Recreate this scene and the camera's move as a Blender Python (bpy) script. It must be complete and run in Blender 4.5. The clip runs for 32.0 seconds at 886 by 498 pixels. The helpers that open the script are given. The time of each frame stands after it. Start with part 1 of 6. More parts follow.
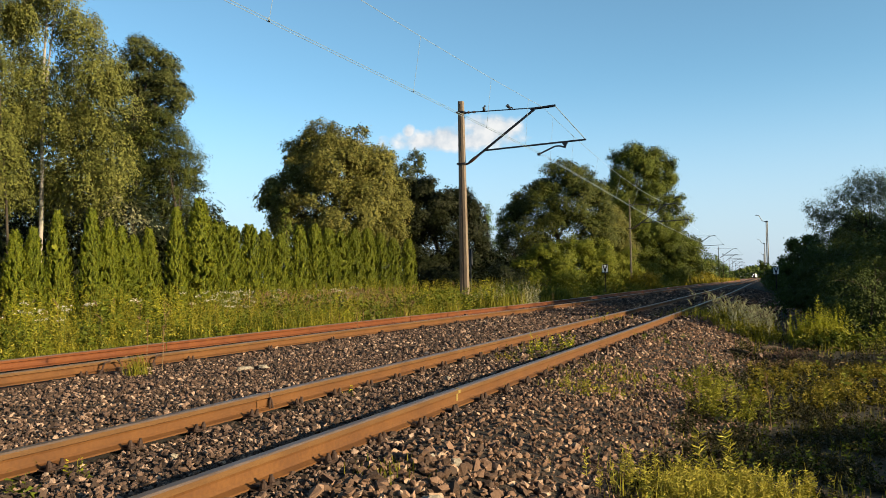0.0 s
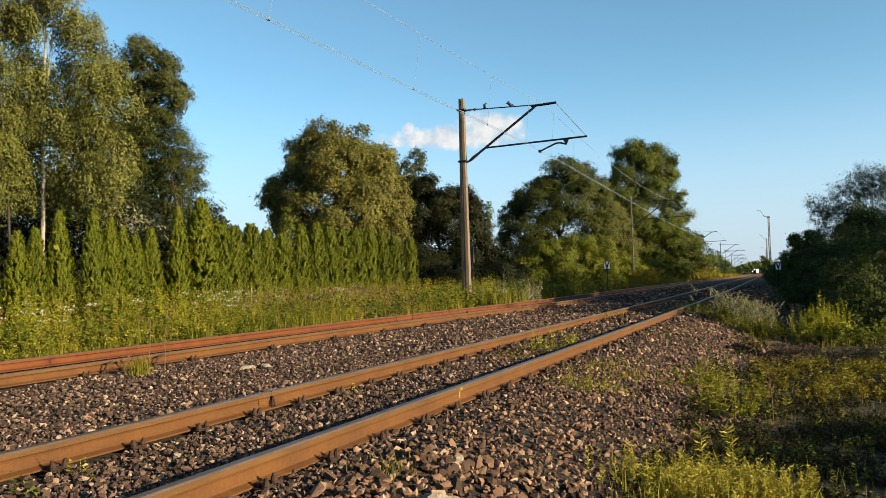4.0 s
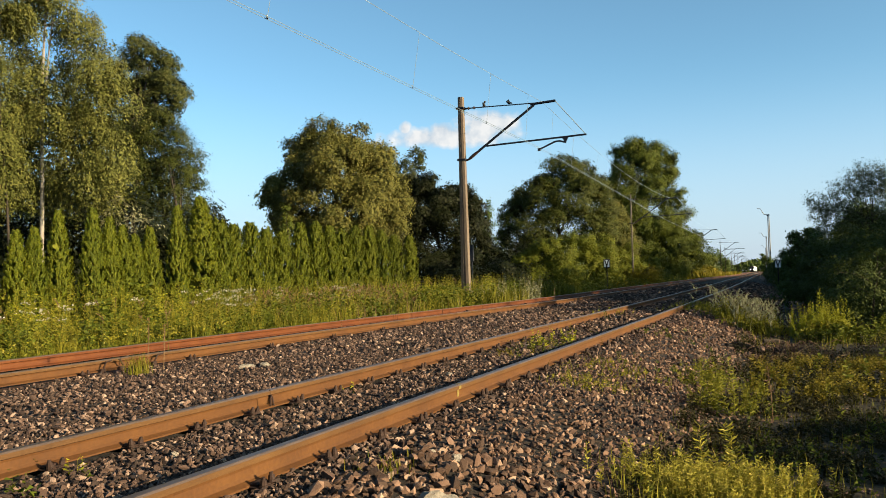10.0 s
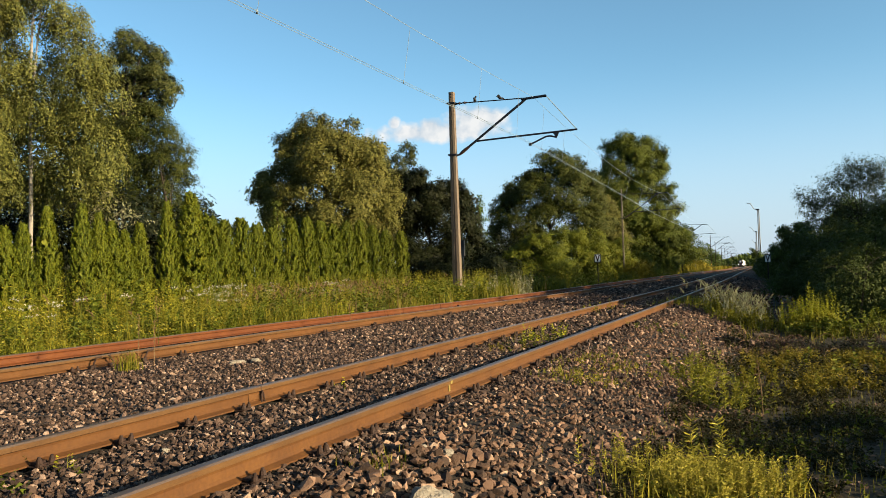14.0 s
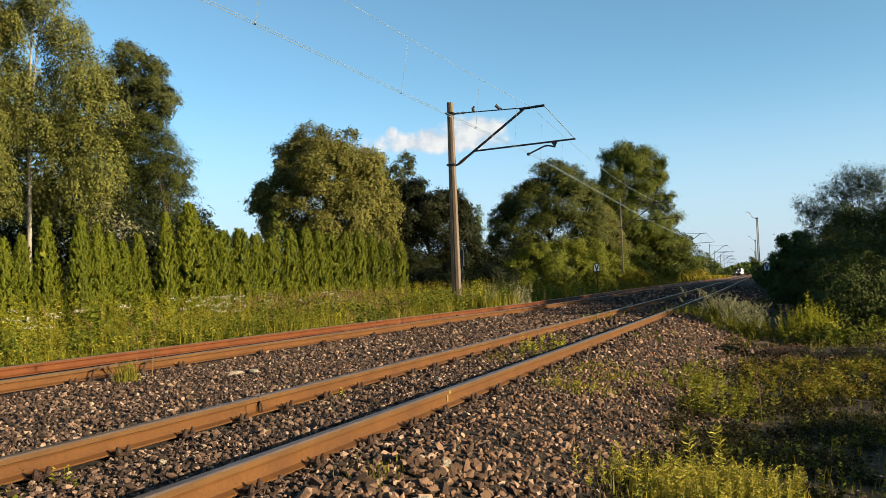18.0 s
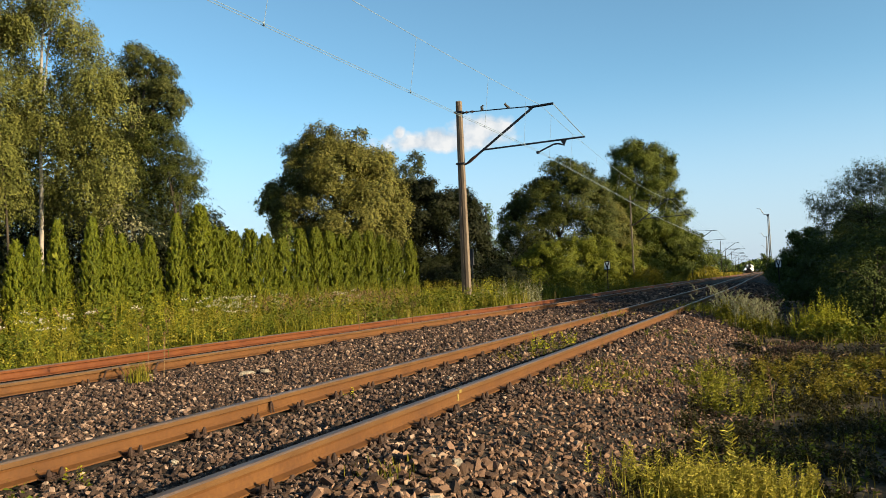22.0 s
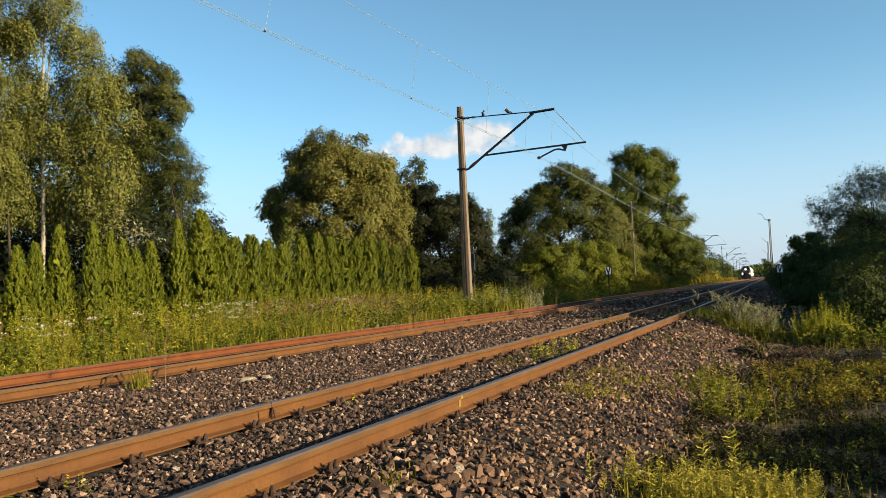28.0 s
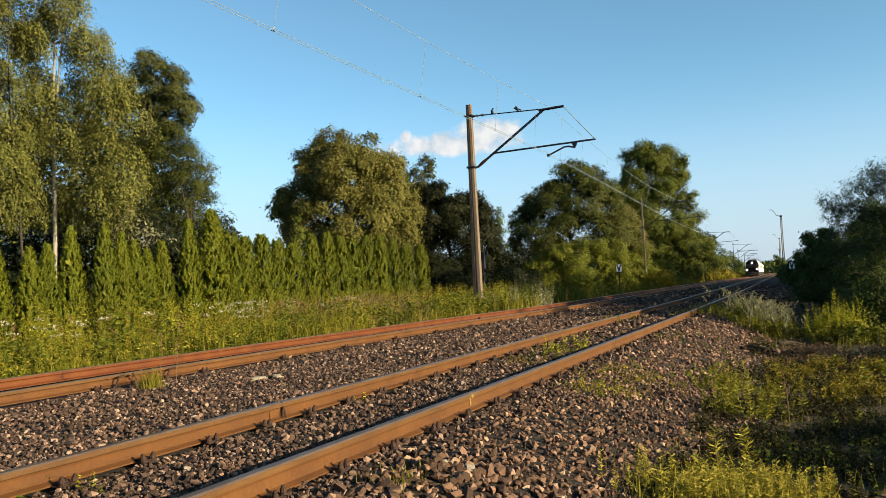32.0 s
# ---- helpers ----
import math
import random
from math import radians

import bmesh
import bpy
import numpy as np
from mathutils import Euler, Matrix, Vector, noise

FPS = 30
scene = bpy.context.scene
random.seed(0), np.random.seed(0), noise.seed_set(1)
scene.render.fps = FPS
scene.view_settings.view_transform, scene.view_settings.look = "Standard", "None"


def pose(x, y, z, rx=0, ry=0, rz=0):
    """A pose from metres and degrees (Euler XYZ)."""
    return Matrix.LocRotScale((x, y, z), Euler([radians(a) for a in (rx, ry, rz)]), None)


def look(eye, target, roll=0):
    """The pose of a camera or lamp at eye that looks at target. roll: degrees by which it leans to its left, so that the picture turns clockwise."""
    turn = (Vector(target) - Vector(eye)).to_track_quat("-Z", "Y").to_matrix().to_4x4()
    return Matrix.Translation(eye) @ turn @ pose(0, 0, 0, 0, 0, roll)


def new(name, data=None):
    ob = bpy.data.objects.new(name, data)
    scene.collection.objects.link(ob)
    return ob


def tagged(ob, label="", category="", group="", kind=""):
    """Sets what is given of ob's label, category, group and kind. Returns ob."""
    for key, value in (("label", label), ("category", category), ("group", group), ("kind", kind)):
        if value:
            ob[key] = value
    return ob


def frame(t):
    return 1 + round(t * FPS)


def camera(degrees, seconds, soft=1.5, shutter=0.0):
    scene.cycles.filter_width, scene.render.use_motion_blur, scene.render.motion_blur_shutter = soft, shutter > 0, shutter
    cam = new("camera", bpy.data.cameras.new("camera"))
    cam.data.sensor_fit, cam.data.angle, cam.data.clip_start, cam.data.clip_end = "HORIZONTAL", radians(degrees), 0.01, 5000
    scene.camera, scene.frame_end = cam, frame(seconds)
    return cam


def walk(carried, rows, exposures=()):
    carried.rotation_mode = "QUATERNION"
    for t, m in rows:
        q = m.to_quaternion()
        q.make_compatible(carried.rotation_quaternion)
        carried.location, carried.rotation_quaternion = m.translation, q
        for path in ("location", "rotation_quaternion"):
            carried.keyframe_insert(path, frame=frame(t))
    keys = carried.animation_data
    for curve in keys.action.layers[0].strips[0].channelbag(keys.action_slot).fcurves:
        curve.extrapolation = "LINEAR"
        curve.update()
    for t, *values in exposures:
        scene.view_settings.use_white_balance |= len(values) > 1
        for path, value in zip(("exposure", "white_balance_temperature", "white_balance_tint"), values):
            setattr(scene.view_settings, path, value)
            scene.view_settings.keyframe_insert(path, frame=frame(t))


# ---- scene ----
cam = camera(56.69, 32.0, soft=0.6)

# seconds, eye x, y, z, heading, pitch and roll in degrees: a hand-held camera that hardly leaves its spot
PATH = [
    (0, -0.015, -0.008, 0.950, 0.021, 2.134, -1.112),
    (0.5, -0.013, -0.011, 0.949, -0.378, 2.048, -1.139),
    (1, -0.007, -0.011, 0.944, -0.523, 2.118, -1.112),
    (1.5, -0.006, -0.008, 0.947, -0.273, 2.152, -1.244),
    (2, -0.005, -0.007, 0.947, -0.178, 2.295, -1.418),
    (2.5, -0.007, -0.006, 0.948, -0.210, 2.112, -1.407),
    (3, -0.008, -0.009, 0.947, -0.273, 1.976, -1.447),
    (3.5, -0.009, -0.011, 0.947, -0.173, 1.944, -1.497),
    (5.5, -0.005, -0.004, 0.950, -0.027, 2.358, -1.498),
    (6, -0.005, -0.006, 0.948, 0.073, 2.423, -1.241),
    (6.5, -0.003, -0.008, 0.947, 0.168, 2.394, -1.387),
    (7, -0.002, -0.006, 0.947, 0.259, 2.228, -1.672),
    (7.5, -0.003, -0.008, 0.947, 0.280, 2.018, -1.219),
    (8, -0.001, -0.005, 0.946, 0.263, 1.904, -1.531),
    (8.5, -0.003, -0.006, 0.946, 0.149, 1.793, -1.752),
    (9, 0.000, 0.000, 0.948, -0.000, 1.865, -1.740),
    (9.5, 0.000, -0.002, 0.948, -0.053, 1.968, -1.555),
    (10, 0.004, 0.004, 0.944, -0.103, 1.887, -1.638),
    (10.5, 0.003, 0.001, 0.946, 0.029, 2.073, -1.538),
    (11, 0.005, 0.004, 0.947, 0.065, 2.287, -1.433),
    (11.5, 0.002, -0.003, 0.945, 0.405, 2.209, -1.590),
    (12, 0.003, 0.004, 0.945, 0.512, 1.998, -1.727),
    (12.5, 0.004, 0.002, 0.944, 0.577, 1.845, -1.799),
    (13, 0.005, 0.003, 0.946, 0.541, 1.738, -1.859),
    (13.5, 0.007, 0.007, 0.942, 0.497, 1.716, -1.820),
    (14, 0.004, 0.012, 0.943, 0.501, 1.535, -1.787),
    (14.5, 0.007, 0.014, 0.946, 0.342, 1.622, -1.861),
    (16.5, 0.019, 0.010, 0.944, 0.521, 2.080, -2.211),
    (17, 0.020, 0.008, 0.944, 0.516, 2.062, -2.191),
    (17.5, 0.021, 0.006, 0.944, 0.579, 2.161, -2.246),
    (18, 0.020, 0.007, 0.942, 0.569, 2.220, -2.009),
    (18.5, 0.017, 0.002, 0.945, 0.534, 2.289, -1.788),
    (19, 0.017, 0.001, 0.946, 0.555, 2.429, -1.866),
    (19.5, 0.014, -0.001, 0.948, 0.268, 2.575, -1.745),
    (20, 0.014, -0.001, 0.946, 0.144, 2.496, -1.776),
    (20.5, 0.015, 0.005, 0.945, 0.048, 2.398, -1.753),
    (21, 0.015, 0.013, 0.943, -0.074, 2.346, -1.735),
    (21.5, 0.016, 0.014, 0.946, -0.215, 2.374, -2.037),
    (22, 0.022, 0.011, 0.943, -0.122, 2.180, -2.385),
    (22.5, 0.024, 0.015, 0.947, -0.021, 2.146, -2.293),
    (23, 0.023, 0.015, 0.946, 0.186, 2.208, -2.002),
    (23.5, 0.023, 0.013, 0.949, 0.402, 2.385, -1.903),
    (24, 0.020, 0.012, 0.948, 0.331, 2.474, -1.934),
    (24.5, 0.019, 0.011, 0.947, 0.112, 2.618, -1.975),
    (25, 0.019, 0.010, 0.949, -0.014, 2.711, -1.969),
    (25.5, 0.021, 0.010, 0.945, 0.028, 2.740, -2.187),
    (27.5, 0.021, 0.010, 0.947, -0.075, 2.790, -2.440),
    (28, 0.020, 0.011, 0.948, -0.186, 2.556, -2.431),
    (28.5, 0.023, 0.033, 0.947, -0.293, 2.429, -2.462),
    (29, 0.020, 0.029, 0.952, -0.297, 2.434, -2.568),
    (29.5, 0.021, 0.028, 0.954, -0.445, 2.545, -2.697),
    (30, 0.025, 0.032, 0.951, -0.633, 2.714, -2.862),
    (30.5, 0.023, 0.026, 0.948, -0.758, 2.629, -2.850),
    (31, 0.023, 0.026, 0.950, -0.712, 2.609, -2.885),
    (31.5, 0.023, 0.025, 0.949, -0.717, 2.511, -2.910),
    (32, 0.024, 0.030, 0.948, -0.893, 2.469, -2.763),
]


def aim(x, y, z, heading, pitch, roll):
    a, b = radians(heading), radians(pitch)
    way = Vector((math.sin(a) * math.cos(b), math.cos(a) * math.cos(b), math.sin(b)))
    return look((x, y, z), Vector((x, y, z)) + way * 10, roll)


walk(cam, [(t, aim(*row)) for t, *row in PATH])

# ---- light ----
SUN_AZIMUTH, SUN_HEIGHT = 120.0, 15.5
world = bpy.data.worlds.new("world")
scene.world = world
world.use_nodes = True
wn = world.node_tree.nodes
sky = wn.new("ShaderNodeTexSky")
sky.sky_type, sky.sun_disc = "NISHITA", False
sky.sun_elevation, sky.sun_rotation = radians(SUN_HEIGHT), radians(SUN_AZIMUTH)
sky.air_density, sky.dust_density, sky.ozone_density = 0.6, 1.0, 2.0
tint = wn.new("ShaderNodeMix")
tint.data_type, tint.blend_type = "RGBA", "MULTIPLY"
tint.inputs["Factor"].default_value = 1.0
tint.inputs["B"].default_value = (0.81, 1.015, 0.865, 1.0)  # the clear, cool sky of that evening
world.node_tree.links.new(sky.outputs[0], tint.inputs["A"])
world.node_tree.links.new(tint.outputs["Result"], wn["Background"].inputs[0])
wn["Background"].inputs[1].default_value = 0.076

sun = new("sun", bpy.data.lights.new("sun", "SUN"))
sun.data.energy, sun.data.angle, sun.data.color = 5.0, radians(0.6), (1.0, 0.77, 0.46)
sa, se = radians(SUN_AZIMUTH), radians(SUN_HEIGHT)
sun.matrix_world = look((60 * math.sin(sa) * math.cos(se), 60 * math.cos(sa) * math.cos(se), 60 * math.sin(se)), (0, 0, 0))
scene.view_settings.exposure = 1.88

rng = np.random.default_rng(7)


# ---- mesh and material helpers ----
def mesh_of(name, verts, faces):
    """A mesh from arrays: points, and faces that all have the same number of corners."""
    v, f = np.asarray(verts, np.float32), np.asarray(faces, np.int32)
    me = bpy.data.meshes.new(name)
    me.vertices.add(len(v))
    me.vertices.foreach_set("co", v.ravel())
    m, k = f.shape
    me.loops.add(m * k)
    me.loops.foreach_set("vertex_index", f.ravel())
    me.polygons.add(m)
    me.polygons.foreach_set("loop_start", np.arange(0, m * k, k, dtype=np.int32))
    me.polygons.foreach_set("use_smooth", np.zeros(m, bool))
    me.update(calc_edges=True)
    return me


def mesh_bm(name, bm):
    me = bpy.data.meshes.new(name)
    bm.to_mesh(me)
    bm.free()
    return me


def part(name, data, material, parent, label="", m=None):
    """One mesh object under a thing or under a part."""
    me = mesh_bm(name, data) if isinstance(data, bmesh.types.BMesh) else data
    if material and not me.materials:
        me.materials.append(material)
    ob = new(name, me)
    ob.parent = parent
    if m is not None:
        ob.matrix_basis = m
    return tagged(ob, label)


def thing(name, label, category, m=None, data=None, material=None, group="", kind=""):
    me = mesh_bm(name, data) if isinstance(data, bmesh.types.BMesh) else data
    if me and material and not me.materials:
        me.materials.append(material)
    ob = new(name, me)
    if m is not None:
        ob.matrix_basis = m
    return tagged(ob, label, category, group, kind)


def box(bm, x0, y0, z0, x1, y1, z1, bevel=0.0):
    made = bmesh.ops.create_cube(bm, size=1.0)["verts"]
    for v in made:
        v.co = Vector(((x0 + x1) / 2 + v.co.x * (x1 - x0), (y0 + y1) / 2 + v.co.y * (y1 - y0), (z0 + z1) / 2 + v.co.z * (z1 - z0)))
    if bevel:
        edges = {e for v in made for e in v.link_edges}
        bmesh.ops.bevel(bm, geom=list(edges), offset=bevel, segments=1, affect="EDGES")
    return bm


def tube_arrays(points, radii, sides=8):
    pts = np.asarray(points, float)
    n = len(pts)
    rad = np.broadcast_to(np.asarray(radii, float), (n,))
    tang = np.gradient(pts, axis=0)
    tang /= np.linalg.norm(tang, axis=1)[:, None] + 1e-9
    ref = np.array([0.0, 0, 1]) if abs(tang[:, 2]).mean() < 0.8 else np.array([1.0, 0, 0])
    a = np.cross(tang, ref)
    a /= np.linalg.norm(a, axis=1)[:, None] + 1e-9
    b = np.cross(tang, a)
    ang = np.linspace(0, 2 * np.pi, sides, endpoint=False)
    v = pts[:, None] + rad[:, None, None] * (a[:, None] * np.cos(ang)[None, :, None] + b[:, None] * np.sin(ang)[None, :, None])
    f = []
    for i in range(n - 1):
        for j in range(sides):
            k = (j + 1) % sides
            f.append((i * sides + j, i * sides + k, (i + 1) * sides + k, (i + 1) * sides + j))
    for j in range(1, sides - 2, 2):
        f.append((0, j, j + 1, (j + 2) % sides))
        e = (n - 1) * sides
        f.append((e, e + (j + 2) % sides, e + j + 1, e + j))
    return v.reshape(-1, 3), np.array(f)


def merge(pieces):
    vs, fs, o = [], [], 0
    for v, f in pieces:
        vs.append(v)
        fs.append(np.asarray(f) + o)
        o += len(v)
    return np.concatenate(vs), np.concatenate(fs)


def tube(name, points, radii, sides=8):
    return mesh_of(name, *tube_arrays(points, radii, sides))


def nodes_of(name):
    m = bpy.data.materials.new(name)
    m.use_nodes = True
    return m, m.node_tree.nodes, m.node_tree.links, m.node_tree.nodes["Principled BSDF"]


DEEP = 0.288  # one common tone for all natural surfaces


def ramp(nodes, links, source, stops):
    r = nodes.new("ShaderNodeValToRGB")
    while len(r.color_ramp.elements) < len(stops):
        r.color_ramp.elements.new(0.5)
    for e, (at, c) in zip(r.color_ramp.elements, stops):
        e.position, e.color = at, (*(k * DEEP for k in c), 1)
    links.new(source, r.inputs[0])
    return r


def surface(name, stops, scale, rough=0.8, bump=0.3, metal=0.0, fine=8.0, island=False, depth=0.02, stretch=None):
    """Noise at two scales, relief and gloss; stops run from the dark to the light tone."""
    m, nodes, links, p = nodes_of(name)
    tc = nodes.new("ShaderNodeTexCoord")
    coord = tc.outputs["Object"]
    if stretch:
        mp = nodes.new("ShaderNodeMapping")
        mp.inputs["Scale"].default_value = stretch
        links.new(coord, mp.inputs[0])
        coord = mp.outputs[0]
    big, small = nodes.new("ShaderNodeTexNoise"), nodes.new("ShaderNodeTexNoise")
    for n, s in ((big, scale), (small, scale * fine)):
        n.inputs["Scale"].default_value, n.inputs["Detail"].default_value = s, 6
        links.new(coord, n.inputs["Vector"])
    mix = nodes.new("ShaderNodeMath")
    mix.operation = "MULTIPLY_ADD"
    mix.inputs[1].default_value = 0.55
    links.new(big.outputs[0], mix.inputs[0])
    half = nodes.new("ShaderNodeMath")
    half.operation = "MULTIPLY"
    half.inputs[1].default_value = 0.45
    links.new(small.outputs[0], half.inputs[0])
    links.new(half.outputs[0], mix.inputs[2])
    value = mix.outputs[0]
    if island:
        geo = nodes.new("ShaderNodeNewGeometry")
        info = nodes.new("ShaderNodeObjectInfo")
        add = nodes.new("ShaderNodeMath")
        add.operation = "ADD"
        links.new(geo.outputs["Random Per Island"], add.inputs[0])
        links.new(info.outputs["Random"], add.inputs[1])
        wrap = nodes.new("ShaderNodeMath")
        wrap.operation = "FRACT"
        links.new(add.outputs[0], wrap.inputs[0])
        blend = nodes.new("ShaderNodeMath")
        blend.operation = "MULTIPLY_ADD"
        blend.inputs[1].default_value = 0.75
        links.new(wrap.outputs[0], blend.inputs[0])
        quarter = nodes.new("ShaderNodeMath")
        quarter.operation = "MULTIPLY"
        quarter.inputs[1].default_value = 0.3
        links.new(value, quarter.inputs[0])
        links.new(quarter.outputs[0], blend.inputs[2])
        value = blend.outputs[0]
    r = ramp(nodes, links, value, stops)
    links.new(r.outputs[0], p.inputs["Base Color"])
    p.inputs["Roughness"].default_value, p.inputs["Metallic"].default_value = rough, metal
    p.inputs["Specular IOR Level"].default_value = 0.3
    if bump:
        b = nodes.new("ShaderNodeBump")
        b.inputs["Strength"].default_value, b.inputs["Distance"].default_value = bump, depth
        links.new(small.outputs[0], b.inputs["Height"])
        links.new(b.outputs[0], p.inputs["Normal"])
    return m


def leafy(name, dark, mid, light, through_light=0.35, rough=0.65):
    """Leaves: a tone of its own for each, some light passing through."""
    m, nodes, links, p = nodes_of(name)
    geo, info = nodes.new("ShaderNodeNewGeometry"), nodes.new("ShaderNodeObjectInfo")
    add = nodes.new("ShaderNodeMath")
    add.operation = "MULTIPLY_ADD"
    add.inputs[1].default_value = 0.2
    links.new(info.outputs["Random"], add.inputs[0])
    links.new(geo.outputs["Random Per Island"], add.inputs[2])
    dark, light = [0.55 * a + 0.45 * b for a, b in zip(dark, mid)], [0.6 * a + 0.4 * b for a, b in zip(light, mid)]
    r = ramp(nodes, links, add.outputs[0], ((0.0, dark), (0.55, mid), (1.1 / 1.2, light)))
    links.new(r.outputs[0], p.inputs["Base Color"])
    p.inputs["Roughness"].default_value, p.inputs["Specular IOR Level"].default_value = rough, 0.12
    t = nodes.new("ShaderNodeBsdfTranslucent")
    links.new(r.outputs[0], t.inputs[0])
    mix = nodes.new("ShaderNodeMixShader")
    mix.inputs[0].default_value = through_light
    links.new(p.outputs[0], mix.inputs[1])
    links.new(t.outputs[0], mix.inputs[2])
    links.new(mix.outputs[0], nodes["Material Output"].inputs[0])
    return m


def plain(name, colour, rough=0.5, metal=0.0, glow=0.0, gloss=0.5):
    m, nodes, links, p = nodes_of(name)
    p.inputs["Specular IOR Level"].default_value = gloss
    p.inputs["Base Color"].default_value = (*colour, 1)
    p.inputs["Roughness"].default_value, p.inputs["Metallic"].default_value = rough, metal
    if glow:
        p.inputs["Emission Color"].default_value, p.inputs["Emission Strength"].default_value = (*colour, 1), glow
    return m


# ---- materials ----
M_GROUND = surface("earth_and_grass", ((0.25, (0.023, 0.018, 0.0064)), (0.5, (0.0517, 0.04, 0.0128)), (0.75, (0.115, 0.075, 0.032))), 0.7, 0.95, 0.6, depth=0.06)
# nearly black, to put the shade between and beyond the stones into colour
M_BED = surface("shade_dark_ballast_bed", ((0.25, (0.00784, 0.0056, 0.00403)), (0.5, (0.0252, 0.0162, 0.0109)), (0.75, (0.084, 0.056, 0.0403))), 5.0, 0.95, 1.0, fine=4.0, depth=0.05)
M_STONE = surface("crushed_stone", ((0.0, (0.0381, 0.0224, 0.0166)), (0.35, (0.137, 0.0762, 0.0493)), (0.62, (0.28, 0.159, 0.104)), (0.82, (0.493, 0.297, 0.202)), (0.90, (0.762, 0.538, 0.392)), (1.0, (1.18, 0.941, 0.717))), 18, 0.85, 0.5, island=True, depth=0.008)
M_STONE_GREY = surface("grey_crushed_stone", ((0.0, (0.022, 0.0136, 0.0103)), (0.35, (0.082, 0.0490, 0.0365)), (0.62, (0.172, 0.103, 0.076)), (0.80, (0.34, 0.214, 0.160)), (0.87, (0.62, 0.43, 0.33)), (1.0, (1.05, 0.82, 0.66))), 18, 0.85, 0.5, island=True, depth=0.008)
M_STAINED = surface("rust_stained_bed", ((0.3, (0.09, 0.030, 0.014)), (0.5, (0.16, 0.055, 0.025)), (0.7, (0.22, 0.10, 0.05))), 6.0, 0.9, 0.8, fine=6, depth=0.02)
M_RUST = surface("brown_rusted_steel", ((0.3, (0.125, 0.0438, 0.00592)), (0.5, (0.193, 0.0719, 0.0098)), (0.7, (0.261, 0.105, 0.0164))), 3.0, 0.75, 0.25, fine=14, depth=0.003)
M_RUST_RED = surface("red_rusted_steel", ((0.3, (0.130, 0.029, 0.0024)), (0.5, (0.215, 0.054, 0.0044)), (0.7, (0.285, 0.090, 0.0090))), 3.0, 0.7, 0.25, fine=14, depth=0.003)
M_RAILHEAD = surface("worn_rail_head", ((0.3, (0.15, 0.105, 0.085)), (0.6, (0.25, 0.185, 0.155)), (0.8, (0.34, 0.265, 0.225))), 4.0, 0.42, 0.06, metal=0.25, fine=20, depth=0.002)
M_RAILSIDE = surface("grey_brown_rail_side", ((0.3, (0.116, 0.0519, 0.013)), (0.5, (0.198, 0.092, 0.024)), (0.7, (0.279, 0.138, 0.0377))), 3.0, 0.65, 0.2, fine=16, depth=0.003, stretch=(1, 1, 4))
M_FASTENER = surface("dark_rusted_fastener", ((0.3, (0.03, 0.014, 0.010)), (0.7, (0.09, 0.04, 0.026))), 30, 0.8, 0.4, depth=0.004)
M_CONCRETE = surface("weathered_mast", ((0.3, (0.168, 0.124, 0.0929)), (0.5, (0.311, 0.24, 0.186)), (0.75, (0.455, 0.39, 0.315))), 2.2, 0.85, 0.4, fine=16, depth=0.01, stretch=(1, 1, 0.18))
M_MAST_PALE = surface("pale_mast", ((0.3, (0.24, 0.20, 0.15)), (0.5, (0.38, 0.33, 0.26)), (0.75, (0.50, 0.45, 0.37))), 2.2, 0.8, 0.2, fine=16, depth=0.01, stretch=(1, 1, 0.18))
M_STEEL_DARK = surface("dark_painted_steel", ((0.3, (0.012, 0.018, 0.034)), (0.7, (0.036, 0.05, 0.085))), 6, 0.5, 0.1, metal=0.3, depth=0.002)
M_WIRE = plain("wire", (0.11, 0.15, 0.19), 0.6, 0.0)
M_COPPER = plain("contact_wire", (0.09, 0.13, 0.17), 0.6, 0.0)
M_GALVANISED = surface("galvanised_steel", ((0.3, (0.30, 0.31, 0.32)), (0.7, (0.46, 0.47, 0.48))), 4, 0.5, 0.1, metal=0.3, depth=0.002)
M_BARK = surface("grey_bark", ((0.3, (0.04, 0.03, 0.022)), (0.7, (0.12, 0.095, 0.07))), 5, 0.95, 0.8, depth=0.02)
M_BIRCH = surface("birch_bark", ((0.30, (0.05, 0.045, 0.04)), (0.40, (0.55, 0.50, 0.44)), (0.75, (0.78, 0.74, 0.68))), 4, 0.8, 0.3, stretch=(1, 1, 2.5))
L_BIRCH = leafy("birch_leaf", (0.0594, 0.0792, 0.0154), (0.182, 0.207, 0.0396), (0.473, 0.473, 0.121), 0.17)
# darker than the leaves themselves: shade behind hedge and bushes put into colour
L_DARK = leafy("shade_darkened_leaf", (0.0055, 0.0116, 0.00193), (0.0144, 0.0243, 0.00347), (0.0345, 0.0461, 0.00681), 0.14)
L_LINDEN = leafy("linden_leaf", (0.066, 0.0936, 0.0184), (0.202, 0.211, 0.0431), (0.424, 0.386, 0.0924), 0.15)
L_POPLAR = leafy("poplar_leaf", (0.0517, 0.0851, 0.00978), (0.144, 0.193, 0.0201), (0.299, 0.328, 0.0345), 0.17)
L_MAPLE = leafy("maple_leaf", (0.0294, 0.0496, 0.00781), (0.0845, 0.112, 0.0161), (0.198, 0.21, 0.033), 0.16)
L_ASH = leafy("ash_leaf", (0.0435, 0.0609, 0.0145), (0.109, 0.133, 0.0319), (0.217, 0.225, 0.058), 0.15)
# nearly black: the deep shade behind the mast is put into this leaf colour
L_SHADE = leafy("shade_painted_leaf", (0.005, 0.009, 0.002), (0.016, 0.024, 0.0045), (0.045, 0.055, 0.010), 0.12)
